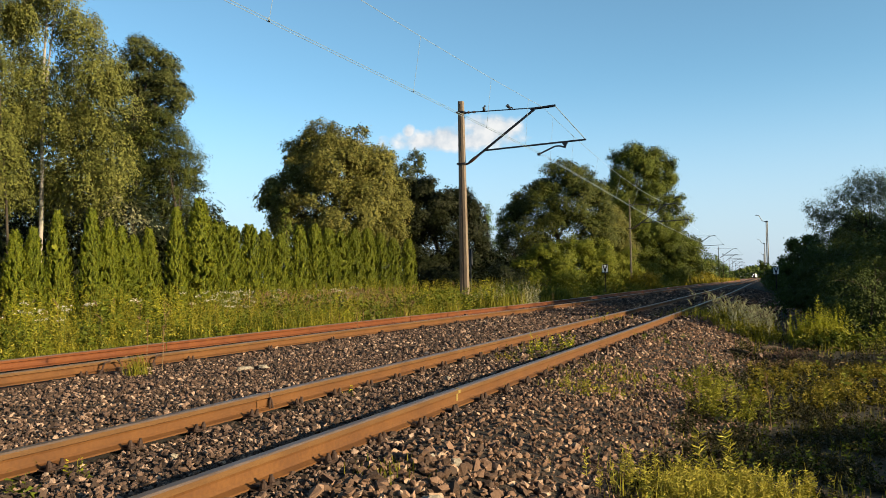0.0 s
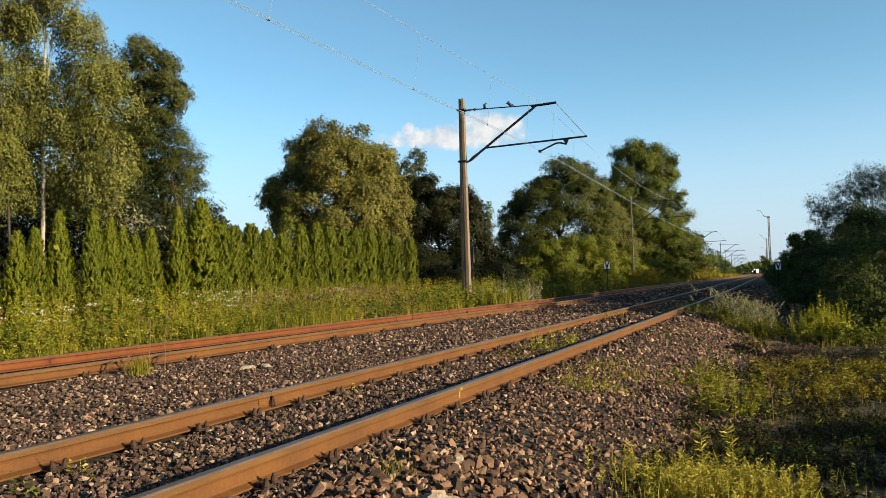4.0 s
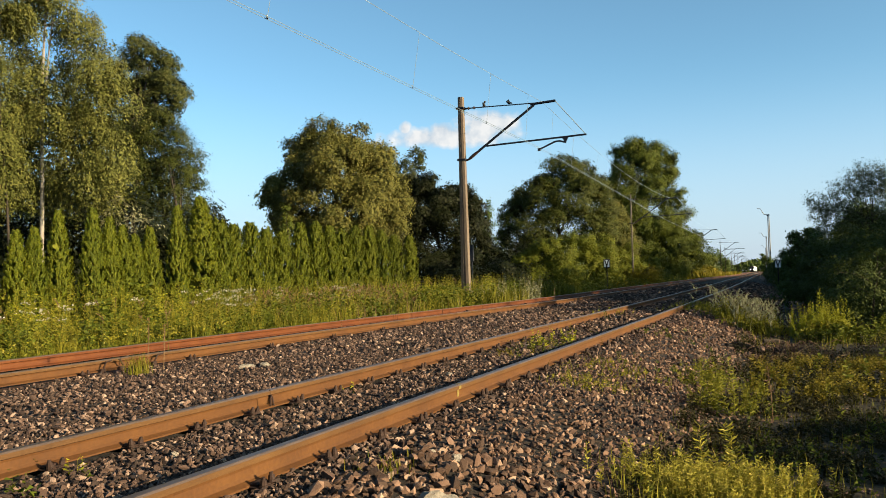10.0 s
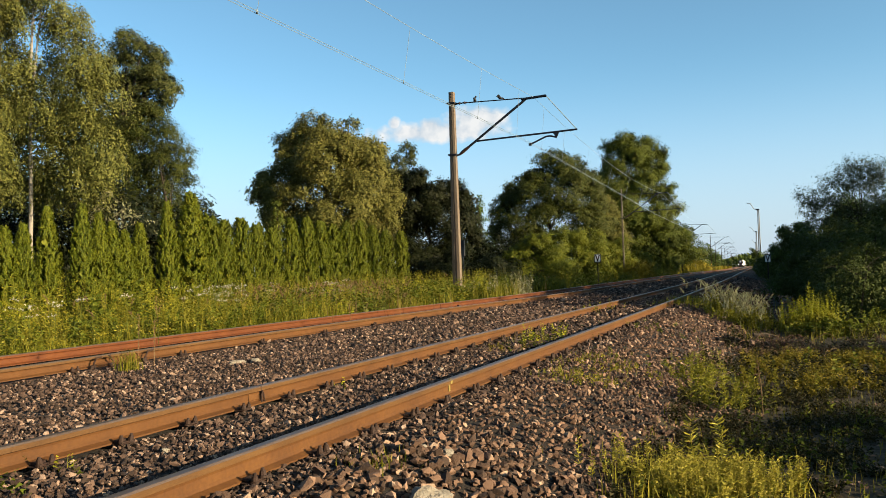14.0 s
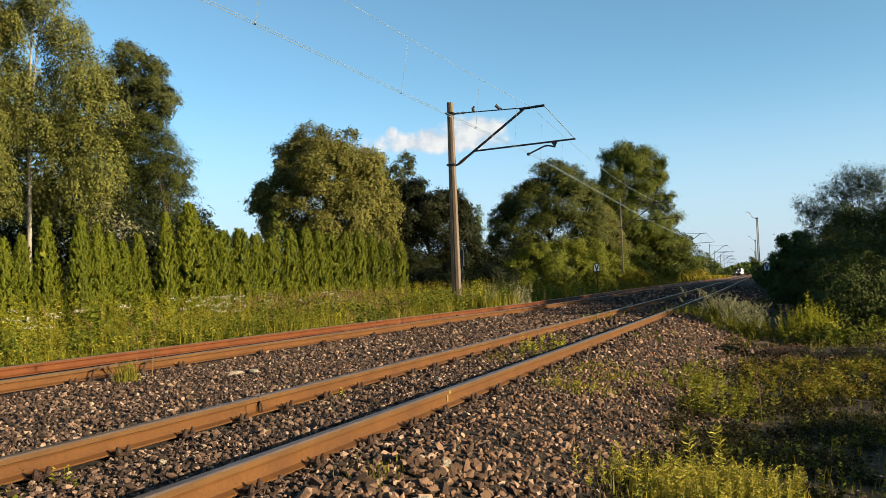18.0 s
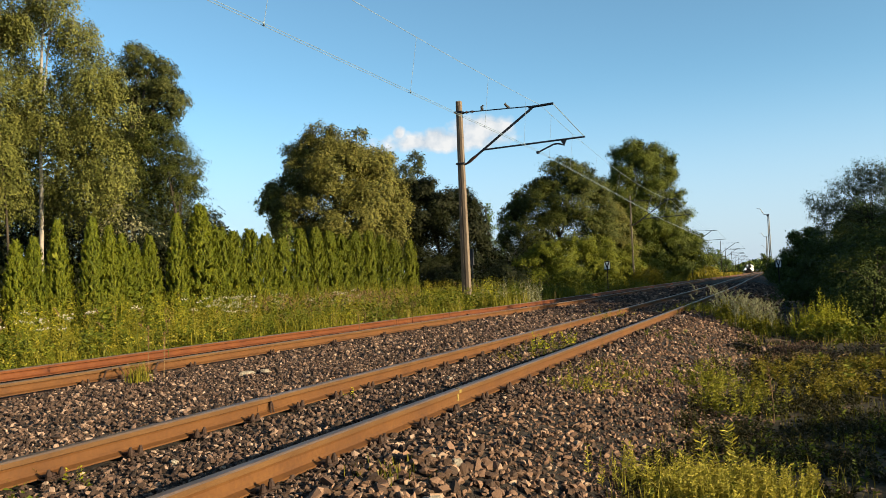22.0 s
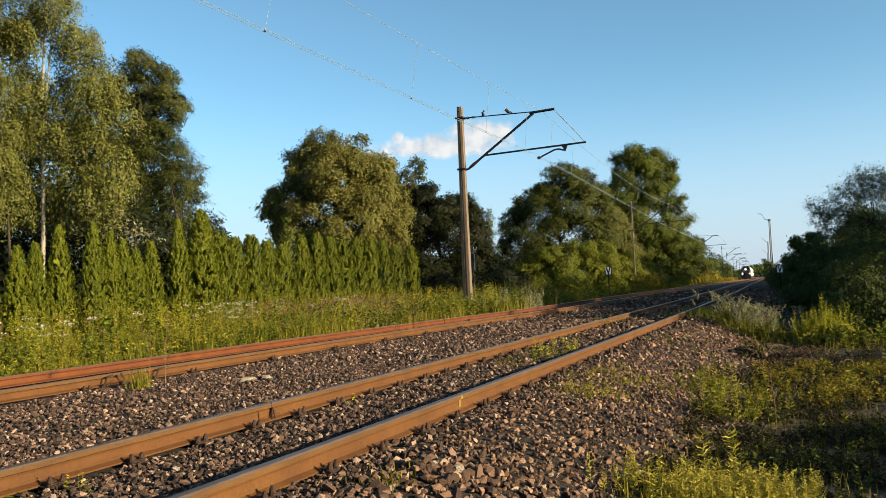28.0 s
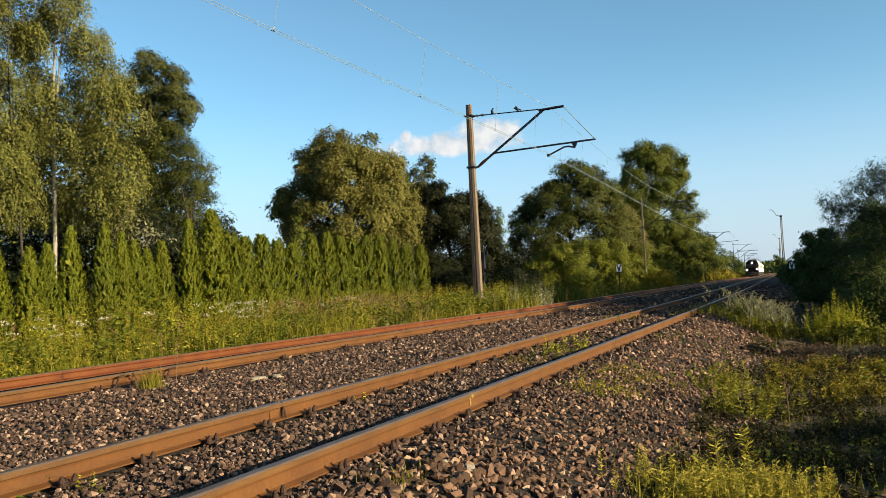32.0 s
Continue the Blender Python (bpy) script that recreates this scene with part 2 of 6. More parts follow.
L_WILLOW = leafy("willow_leaf", (0.0438, 0.0625, 0.025), (0.1, 0.131, 0.05), (0.213, 0.237, 0.106), 0.2)
# yellow leaves, with the low sun's gold put into their colour
L_GOLDBUSH = leafy("sun_gold_bush_leaf", (0.15, 0.14, 0.008), (0.36, 0.31, 0.016), (0.60, 0.48, 0.03), 0.2)
# gold of the low sun is put into this leaf colour
L_GOLDCOVER = leafy("sun_gold_cover_leaf", (0.10, 0.095, 0.009), (0.30, 0.255, 0.022), (0.62, 0.50, 0.055), 0.25)
L_OLIVEROD = leafy("olive_goldenrod_leaf", (0.15, 0.18, 0.014), (0.36, 0.37, 0.026), (0.62, 0.57, 0.06), 0.22)
L_OPEN = leafy("pale_green_leaf", (0.0419, 0.0692, 0.0118), (0.0919, 0.134, 0.0216), (0.178, 0.226, 0.0441), 0.2)
L_SPRUCE = leafy("spruce_needle", (0.028, 0.045, 0.010), (0.075, 0.095, 0.02), (0.15, 0.165, 0.04), 0.1)
L_BUSH = leafy("bush_leaf", (0.0774, 0.114, 0.0104), (0.213, 0.261, 0.0193), (0.396, 0.42, 0.0367), 0.19)
L_THUJA = leafy("thuja_spray", (0.0387, 0.0671, 0.00344), (0.142, 0.194, 0.00774), (0.37, 0.383, 0.0172), 0.11)
L_SHRUB = leafy("shrub_leaf", (0.0417, 0.0792, 0.0146), (0.0958, 0.156, 0.0242), (0.211, 0.283, 0.0422), 0.14)
L_GRASS = leafy("grass_blade", (0.10, 0.128, 0.009), (0.27, 0.275, 0.02), (0.56, 0.49, 0.05), 0.19)
L_MEADOW = leafy("meadow_leaf", (0.167, 0.18, 0.0136), (0.387, 0.374, 0.0282), (0.686, 0.59, 0.066), 0.22)
# shaded ground cover: the shade is put into the leaf colour
L_COVER = leafy("shade_toned_cover_leaf", (0.0189, 0.0234, 0.00546), (0.0441, 0.0468, 0.0098), (0.0945, 0.0761, 0.0218), 0.17)
# a brighter copy of the grass colour that carries the strong sun
L_SUNGRASS = leafy("sun_coloured_grass_blade", (0.31, 0.305, 0.029), (0.621, 0.557, 0.0581), (0.95, 0.826, 0.174), 0.25)
L_DRY = leafy("dry_grass", (0.20, 0.12, 0.065), (0.36, 0.225, 0.12), (0.52, 0.38, 0.22), 0.17)
L_HERB = leafy("herb_leaf", (0.0626, 0.0987, 0.00756), (0.152, 0.206, 0.0136), (0.304, 0.313, 0.0302), 0.19)
L_GOLDENROD = leafy("goldenrod_leaf", (0.286, 0.331, 0.0164), (0.575, 0.593, 0.0274), (0.86, 0.808, 0.0546), 0.22)
L_WHITE = leafy("white_blossom", (0.605, 0.605, 0.495), (0.77, 0.748, 0.66), (0.88, 0.858, 0.792), 0.17)
L_YELLOW = leafy("yellow_blossom", (0.50, 0.42, 0.02), (0.65, 0.58, 0.05), (0.75, 0.70, 0.2), 0.17)
L_SILVER = leafy("silver_grass", (0.30, 0.31, 0.16), (0.55, 0.55, 0.32), (0.85, 0.84, 0.55), 0.19)
M_WHITE_PAINT = surface("white_sign_paint", ((0.3, (1.9, 1.9, 1.85)), (0.7, (2.5, 2.5, 2.45))), 6, 0.5, 0.05)
M_BLACK_PAINT = plain("black_sign_paint", (0.012, 0.012, 0.014), 0.8, gloss=0.1)
M_YELLOW_PAINT = surface("yellow_paint_mark", ((0.3, (0.33, 0.236, 0.045)), (0.7, (0.51, 0.384, 0.108))), 20, 0.7, 0.1)
M_PALE_ROCK = surface("pale_rock", ((0.3, (0.35, 0.30, 0.24)), (0.7, (0.62, 0.56, 0.48))), 9, 0.9, 0.6, depth=0.02)

# ---- the plan: the line's middle, given by the far (electrified) track ----
LINE_Y = np.array([-60.0, -30, -16, 3.3, 22.15, 28.7, 37, 48, 58, 88, 134, 179, 275, 494, 617, 1000, 1600])
LINE_X = np.array([-30.5, -20.3, -15.4, -8.39, -0.25, 2.9, 6.5, 11.1, 15.5, 27.4, 45.7, 63.9, 100.5, 184.5, 233, 384, 620])
SLOPE = np.gradient(LINE_X, LINE_Y)
SIDE = np.array([0.9290, -0.3701])


def line_x(y):
    y = np.asarray(y, float)
    i = np.clip(np.searchsorted(LINE_Y, y) - 1, 0, len(LINE_Y) - 2)
    h = LINE_Y[i + 1] - LINE_Y[i]
    t = (y - LINE_Y[i]) / h
    return (LINE_X[i] * (2 * t**3 - 3 * t**2 + 1) + SLOPE[i] * h * (t**3 - 2 * t**2 + t)
            + LINE_X[i + 1] * (3 * t**2 - 2 * t**3) + SLOPE[i + 1] * h * (t**3 - t**2))


def line_z(y):
    return -0.0047 * np.clip(np.asarray(y, float) - 65, 0, 900)


def near_x(y):
    """The near track's middle; the two tracks draw together down the line."""
    y = np.asarray(y, float)
    return np.where(y < 60, -3.849 + 0.43309 * y - 0.000287 * y * y, 21.10 + 0.392 * (y - 60))


def near_u(y):
    """How far the near track's middle lies to the right of the far one's."""
    y = np.clip(np.asarray(y, float), -20, 500)
    u = np.full_like(y, 5.6)
    for _ in range(8):
        u = (near_x(y - 0.3701 * u) - line_x(y)) / 0.9290
    return u


def bank(y, u):
    """u in the cross-section as it is beside the camera, where the tracks lie 5.6 m apart."""
    return u + (5.6 - near_u(y)) * np.clip((np.asarray(u, float) - 1.2) / 3.6, 0, 1)


def lay(y, u, z=0.0):
    """Points u metres to the right of the far track's middle, z above its rails."""
    y, u, z = np.broadcast_arrays(np.asarray(y, float), np.asarray(u, float), np.asarray(z, float))
    return np.stack([line_x(y) + SIDE[0] * u, y + SIDE[1] * u, line_z(y) + z], -1)


def unlay(x, y):
    u = np.zeros_like(np.asarray(x, float))
    for _ in range(6):
        u = (x - line_x(y - SIDE[1] * u)) / SIDE[0]
    return y - SIDE[1] * u, u


GROUND_U = np.array([-2000.0, -60, -12, -5, -2.4, -1.35, -0.82, -0.62, 0.62, 0.84, 2.8, 6.4, 7.0, 7.6, 8.35, 9.2, 11.5, 15, 60, 2000])
GROUND_H = np.array([-0.4, -0.4, -0.35, -0.35, -0.36, -0.26, -0.21, -0.20, -0.20, -0.21, -0.20, -0.165, -0.17, -0.33, -0.58, -0.62, -0.60, -0.4, -0.3, -0.3])


def ripple(x, y):
    return 0.5 * np.sin(x * 1.9 + 1.3 * np.sin(y * 1.1)) * np.sin(y * 2.3 + np.cos(x * 0.9)) + 0.5 * np.sin(x * 4.7 + y * 3.1) * np.sin(y * 5.3 - x * 2.2)


def ground_h(y, u):
    x = u * 1.0 + y * 0.2
    u = bank(y, u)
    rough = np.where((u > -1.2) & (u < 6.8), 0.012, 0.035) * np.clip((48 - y) / 10, 0, 1) * np.clip((16 - np.abs(u)) / 3, 0, 1)
    return np.interp(u, GROUND_U, GROUND_H) + rough * ripple(x, y)


def floor_at(x, y):
    yy, u = unlay(np.asarray(x, float), np.asarray(y, float))
    return line_z(yy) + ground_h(yy, u)


# ---- ground, track bed ----
def grid_faces(rows, cols):
    i = np.arange((rows - 1) * cols).reshape(rows - 1, cols)[:, :-1].ravel()
    return np.stack([i, i + 1, i + cols + 1, i + cols], -1)


def ground_sheet():
    ys = np.concatenate([np.linspace(-900, -40, 14), np.arange(-35, -2, 3), np.arange(-2, 40, 0.33), np.arange(40, 120, 2.5), np.geomspace(122, 1600, 30)])
    us = np.concatenate([[-2000, -700, -250, -100, -50, -30, -20], np.arange(-14, 15, 0.25), [16, 18, 22, 30, 50, 100, 250, 700, 2000]])
    yy, uu = np.meshgrid(ys, us, indexing="ij")
    p = lay(yy.ravel(), uu.ravel(), ground_h(yy.ravel(), uu.ravel()))
    me = mesh_of("ground", p, grid_faces(len(ys), len(us)))
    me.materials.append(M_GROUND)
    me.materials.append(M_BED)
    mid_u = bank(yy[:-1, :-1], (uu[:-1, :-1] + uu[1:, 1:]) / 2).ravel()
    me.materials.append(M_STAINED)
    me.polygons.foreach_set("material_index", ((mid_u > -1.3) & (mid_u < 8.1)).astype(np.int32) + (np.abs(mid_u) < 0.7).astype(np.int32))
    me.polygons.foreach_set("use_smooth", np.ones(len(me.polygons), bool))
    me.update()
    return thing("ground", "grassy earth with a low bank of crushed stone", "ground", data=me, kind="structure")


ground_sheet()

RAIL = [(-0.0625, -0.149), (0.0625, -0.149), (0.0625, -0.138), (0.02, -0.122), (0.0085, -0.105), (0.0075, -0.065), (0.012, -0.05), (0.033, -0.042), (0.0345, -0.012), (0.027, -0.001), (0.0, 0.0),
        (-0.027, -0.001), (-0.0345, -0.012), (-0.033, -0.042), (-0.012, -0.05), (-0.0075, -0.065), (-0.0085, -0.105), (-0.02, -0.122), (-0.0625, -0.138)]


def rail_mesh(u_at, lift, rust):
    ys = np.concatenate([np.arange(-25, 60, 1.0), np.arange(60, 160, 4.0), np.geomspace(160, 1000, 40)])
    prof = np.array(RAIL)
    n = len(prof)
    p = np.concatenate([lay(np.full(n, y), u_at(y) + prof[:, 0], lift + prof[:, 1]) for y in ys])
    f = []
    for i in range(len(ys) - 1):
        for j in range(n):
            k = (j + 1) % n
            f.append((i * n + j, (i + 1) * n + j, (i + 1) * n + k, i * n + k))
    me = mesh_of("rail", p, f)
    me.materials.append(rust)
    me.materials.append(M_RAILHEAD)
    me.materials.append(M_RAILSIDE)
    idx = np.tile(np.array([1 if 8 <= j <= 11 else 2 if j in (7, 12) and rust is M_RUST else 0 for j in range(n)], np.int32), len(ys) - 1)
    me.polygons.foreach_set("material_index", idx)
    me.update()
    return me


def fastener_meshes():
    plate, screw = bmesh.new(), bmesh.new()
    box(plate, -0.085, -0.075, -0.014, 0.055, 0.075, -0.004, 0.003)
    box(plate, -0.05, -0.062, -0.004, 0.006, 0.062, 0.018, 0.007)
    box(plate, 0.006, -0.045, -0.004, 0.05, 0.045, 0.006, 0.004)
    bmesh.ops.create_cone(screw, segments=8, radius1=0.017, radius2=0.012, depth=0.050, cap_ends=True, matrix=Matrix.Translation((0, 0, 0.020)))
    bmesh.ops.create_cone(screw, segments=8, radius1=0.025, radius2=0.019, depth=0.030, cap_ends=True, matrix=Matrix.Translation((0, 0, 0.012)))
    bmesh.ops.create_cone(screw, segments=10, radius1=0.029, radius2=0.027, depth=0.012, cap_ends=True, matrix=Matrix.Translation((0, 0, -0.012)))
    return mesh_bm("rail_clip", plate), mesh_bm("screw", screw)


CLIP, SCREW = fastener_meshes()
CLIP.materials.append(M_FASTENER)
SCREW.materials.append(M_FASTENER)


def track(near, lift, rust, label, y0, y1, sides, step=0.61):
    ob = thing("railway_track", label, "railway track", kind="structure")
    for off in (-0.7525, 0.7525):
        def u_at(y):
            return (float(near_u(y)) if near else 0.0) + off

        part("rail", rail_mesh(u_at, lift, rust if off < 0 else M_RUST), None, ob)
        y = y0
        while y < y1:
            for side in sides if off > 0 or len(sides) > 1 else ():
                p = lay(y, u_at(y) + side * 0.10, lift - 0.138)
                clip = part("rail_clip", CLIP, None, ob, m=pose(*p, 0, 0, 180 * (side < 0) - 22) @ Matrix.Diagonal((0.85, 0.85, 0.85, 1)))
                for dy in (-0.05, 0.05):
                    part("screw", SCREW, None, clip, m=pose(0.04 + rng.uniform(-0.008, 0.008), dy + rng.uniform(-0.012, 0.012), 0.012 + 0.012 * rng.random(), rng.uniform(-9, 9), rng.uniform(-9, 9), rng.uniform(0, 60)))
            y += step
    return ob


track(True, 0.0, M_RUST, "brown rusted railway track bedded in crushed stone", -6.0, 26, (1, -1))
track(False, -0.02, M_RUST_RED, "red-rusted electrified railway track beside tall weeds", 7, 34, (1,), 1.83)


# ---- crushed stone ----
CUBE_V = np.array([(x, y, z) for x in (-1, 1) for y in (-1, 1) for z in (-1, 1)], float)


def turns(n):
    q = rng.normal(size=(n, 4))
    q /= np.linalg.norm(q, axis=1)[:, None]
    w, x, y, z = q.T
    return np.stack([1 - 2 * (y * y + z * z), 2 * (x * y - z * w), 2 * (x * z + y * w), 2 * (x * y + z * w), 1 - 2 * (x * x + z * z), 2 * (y * z - x * w),
                     2 * (x * z - y * w), 2 * (y * z + x * w), 1 - 2 * (x * x + y * y)], -1).reshape(n, 3, 3)


def settled(n, tilt):
    """Turns about the upright, tipped a little."""
    a, b, c = rng.uniform(0, 2 * np.pi, n), rng.normal(0, tilt, n), rng.normal(0, tilt, n)
    z = np.zeros(n)
    o = z + 1
    rz = np.stack([np.cos(a), -np.sin(a), z, np.sin(a), np.cos(a), z, z, z, o], -1).reshape(n, 3, 3)
    rx = np.stack([o, z, z, z, np.cos(b), -np.sin(b), z, np.sin(b), np.cos(b)], -1).reshape(n, 3, 3)
    ry = np.stack([np.cos(c), z, np.sin(c), z, o, z, -np.sin(c), z, np.cos(c)], -1).reshape(n, 3, 3)
    return rx @ ry @ rz


def unit(n):
    d = rng.normal(size=(n, 3))
    return d / np.linalg.norm(d, axis=1)[:, None]


def chips_at(p, size):
    """Cheaper open-bottomed stones for the bed further off."""
    n = len(p)
    v = np.broadcast_to(CUBE_V * 0.66, (n, 8, 3)) + rng.uniform(-0.22, 0.22, (n, 8, 3))
    v = v * (size[:, None] * rng.uniform(0.65, 1.0, (n, 3)))[:, None, :] * np.array([1.0, 0.85, 0.62])
    v = np.einsum("nij,nkj->nki", settled(n, 0.35), v) + p[:, None]
    f = np.array([(2, 3, 7), (2, 7, 6), (0, 4, 5), (0, 5, 1), (0, 1, 3), (0, 3, 2), (4, 6, 7), (4, 7, 5), (1, 5, 7), (1, 7, 3)])
    return v.reshape(-1, 3), (f[None] + 8 * np.arange(n)[:, None, None]).reshape(-1, 3)


def hull_shape(points):
    """A broken stone: the convex hull of a few scattered points."""
    bm = bmesh.new()
    for c in points:
        bm.verts.new(c)
    loose = bmesh.ops.convex_hull(bm, input=bm.verts)["geom_interior"]
    bmesh.ops.delete(bm, geom=[v for v in loose if isinstance(v, bmesh.types.BMVert)], context="VERTS")
    bmesh.ops.triangulate(bm, faces=bm.faces)
    return bm


def hull_arrays():
    """A broken stone: a few corners spread unevenly round the middle, joined by flat faces."""
    pts = []
    while len(pts) < 9:
        q = unit(1)[0]
        if all(np.dot(q, w) < 0.72 for w in pts):
            pts.append(q)
    bm = hull_shape(np.array(pts) * rng.uniform(0.72, 1.02, (9, 1)))
    bm.verts.index_update()
    v, f = np.array([p.co[:] for p in bm.verts]), np.array([[p.index for p in q.verts] for q in bm.faces])
    bm.free()
    return v, f


HULLS = [hull_arrays() for _ in range(24)]


def stones_at(p, size):
    n = len(p)
    kind = rng.integers(len(HULLS), size=n)
    out = []
    for k, (hv, hf) in enumerate(HULLS):
        q, s = p[kind == k], size[kind == k]
        m = len(q)
        v = hv[None] * (s[:, None] * rng.uniform(0.6, 1.1, (m, 3)))[:, None, :] * np.array([1.0, 0.8, 0.6])
        v = np.einsum("nij,nkj->nki", settled(m, 0.55), v) + q[:, None]
        out.append((v.reshape(-1, 3), (hf[None] + len(hv) * np.arange(m)[:, None, None]).reshape(-1, 3)))
    return merge(out)


def scatter_stones(y0, y1, u0, u1, density, size, widen=0.57, start=3.5):
    n = int((y1 - y0) * (u1 - u0) * density)
    y, u = rng.uniform(y0, y1, n), rng.uniform(u0, u1, n)
    p = lay(y, u, ground_h(y, u))
    keep = (np.abs(p[:, 0]) < widen * np.abs(p[:, 1]) + 0.35) & (p[:, 1] > start)
    beside = near_u(y)
    for r in (-0.7525, 0.7525, beside - 0.7525, beside + 0.7525):
        keep &= np.abs(u - r) > 0.075
    edge = np.interp(bank(y, u), (-1.4, -1.1, -0.8, -0.7, 0.7, 0.8, 8.0, 8.8), (0.25, 1, 1, 0.03, 0.03, 1, 1, 0.12))
    keep &= rng.random(n) < edge
    p = p[keep]
    s = size * rng.lognormal(0, 0.34, len(p)).clip(0.45, 1.8)
    p[:, 2] += s * 0.1 + rng.uniform(-0.45, 0.65, len(p)) * s
    return p, s


def ballast():
    ob = thing("ballast", "brown and grey crushed stone ballast between the rails", "ballast", kind="structure")
    for y0, y1, d, size, form, slope in ((0.5, 8, 1750, 0.0225, stones_at, 1.6), (8, 13.5, 800, 0.0250, stones_at, 1.05), (13.5, 20, 330, 0.033, stones_at, 0.9), (20, 32, 150, 0.042, chips_at, 0.9), (32, 60, 60, 0.060, chips_at, 0.9)):
        for u0, u1, stone, k in ((-1.3, 6.7, M_STONE_GREY, 1.0), (6.7, 8.9, M_STONE, slope)):
            tagged(part("loose_stones", mesh_of("loose_stones", *form(*scatter_stones(y0, y1, u0, u1, d / k**1.6, size * k))), stone, ob), kind="stuff")
    # thinner behind and beside the camera
    tagged(part("loose_stones", mesh_of("loose_stones", *chips_at(*(lambda p, q: (p[p[:, 1] < 3.2], q[p[:, 1] < 3.2]))(*scatter_stones(-6, 6, -1.3, 8.9, 260, 0.032, 99, -9)))), M_STONE_GREY, ob), kind="stuff")
    shapes = []
    for hv, hf in HULLS[1::3] + HULLS[2::3]:
        me = mesh_of("stone", hv * 1.1, hf)
        me.materials.append(M_STONE)
        shapes.append(me)
    y, u = rng.uniform(3.2, 6.5, 300), rng.uniform(5.5, 8.0, 300)
    keep = np.abs(u - near_u(y) - 0.7525) > 0.09
    for yy, uu in zip(y[keep], u[keep]):
        s = 0.024 * rng.lognormal(0, 0.35)
        p = lay(yy, uu, ground_h(yy, uu) + 0.05)
        m = pose(*p, *rng.normal(0, 20, 2), rng.uniform(0, 360)) @ Matrix.Diagonal((s * 1.25, s, s * 0.75, 1))
        part("stone", shapes[int(rng.integers(16))], None, ob, m=m)


ballast()


def rock(name, label, x, y, size, material=M_PALE_ROCK, sink=0.3):
    bm = bmesh.new()
    bmesh.ops.create_icosphere(bm, subdivisions=3, radius=1.0)
    for v in bm.verts:
        d = v.co.normalized()
        k = 0.8 + 0.45 * noise.noise(d * 1.3 + Vector((x, y, 0))) + 0.12 * noise.noise(d * 5)
        v.co = Vector((d.x * size[0], d.y * size[1], d.z * size[2])) * k
    thing(name, label, "rock", pose(x, y, float(floor_at(x, y)) + size[2] * (1 - sink), 0, 0, rng.uniform(0, 90)), bm, material)


rock("rock", "large pale weathered rock on the ballast slope", -0.07, 4.24, (0.15, 0.09, 0.08), sink=0.4)
rock("rock", "white-grey stone lying on the ballast", 0.04, 5.05, (0.05, 0.04, 0.04))
rock("rock", "white-grey stone lying on the ballast", -0.12, 5.12, (0.045, 0.03, 0.025))
rock("rock", "white flat stone beside the far track", -2.65, 10.9, (0.16, 0.06, 0.035))
rock("rock", "white flat stone beside the far track", -2.45, 11.05, (0.09, 0.05, 0.04))
rock("rock", "white stone between the near rails", -1.78, 5.35, (0.035, 0.03, 0.025))
rock("rock", "white stone between the near rails", 0.02, 9.2, (0.045, 0.03, 0.03))


# ---- rail details ----
def joint():
    ob = thing("rail_joint", "dark rail joint with a bent bond wire", "rail joint", Matrix.Translation(lay(8.97, near_u(8.97) - 0.7525, -0.08)) @ pose(0, 0, 0, 0, 0, -23.0))
    bm = bmesh.new()
    box(bm, 0.010, -0.16, -0.035, 0.020, 0.16, 0.025, 0.005)
    part("fishplate", bm, M_RUST, ob)
    part("bond_wire", tube("bond_wire", [(0.05, -0.02, -0.06), (0.05, -0.018, 0.0), (0.045, 0.0, 0.035), (0.045, 0.014, 0.01), (0.055, 0.02, -0.06)], 0.008, 6), M_FASTENER, ob)
    bm = bmesh.new()
    box(bm, -0.0352, -0.003, -0.04, 0.0352, 0.003, 0.0815)
    part("gap_shim", bm, M_FASTENER, ob, "dark gap between rail ends")


joint()


def paint_mark():
    bm = bmesh.new()
    for y0, y1, x, z0, z1 in ((-0.028, 0.022, 0.0357, -0.04, -0.012), (-0.02, 0.016, 0.0125, -0.108, -0.045)):
        box(bm, x - 0.003, y0, z0, x, y1, z1)
    box(bm, -0.005, -0.024, -0.0005, 0.027, 0.02, 0.0015)
    thing("paint_mark", "yellow paint mark on the side of a rail", "paint mark", Matrix.Translation(lay(9.56, near_u(9.56) + 0.7525, 0.0)) @ pose(0, 0, 0, 0, 0, -23.4), bm, M_YELLOW_PAINT)


paint_mark()


def bond(y, tilt):
    ob = thing("rail_bond", "bent rusted wire bond at the rail foot", "rail bond", Matrix.Translation(lay(y, 0.85, -0.20)) @ pose(0, 0, 0, 0, 0, -23))
    part("wire_hook", tube("wire_hook", [(0, 0, 0), (0.01, 0.02, 0.09), (0.02, tilt, 0.16), (0.05, tilt * 2.2, 0.17)], 0.012, 6), M_FASTENER, ob)
    part("clamp", box(bmesh.new(), -0.03, -0.04, 0.02, 0.03, 0.04, 0.07, 0.006), M_FASTENER, ob)


bond(10.95, 0.05)
bond(11.25, -0.04)
bond(11.8, 0.06)


# ---- overhead line ----
BIRDS = []


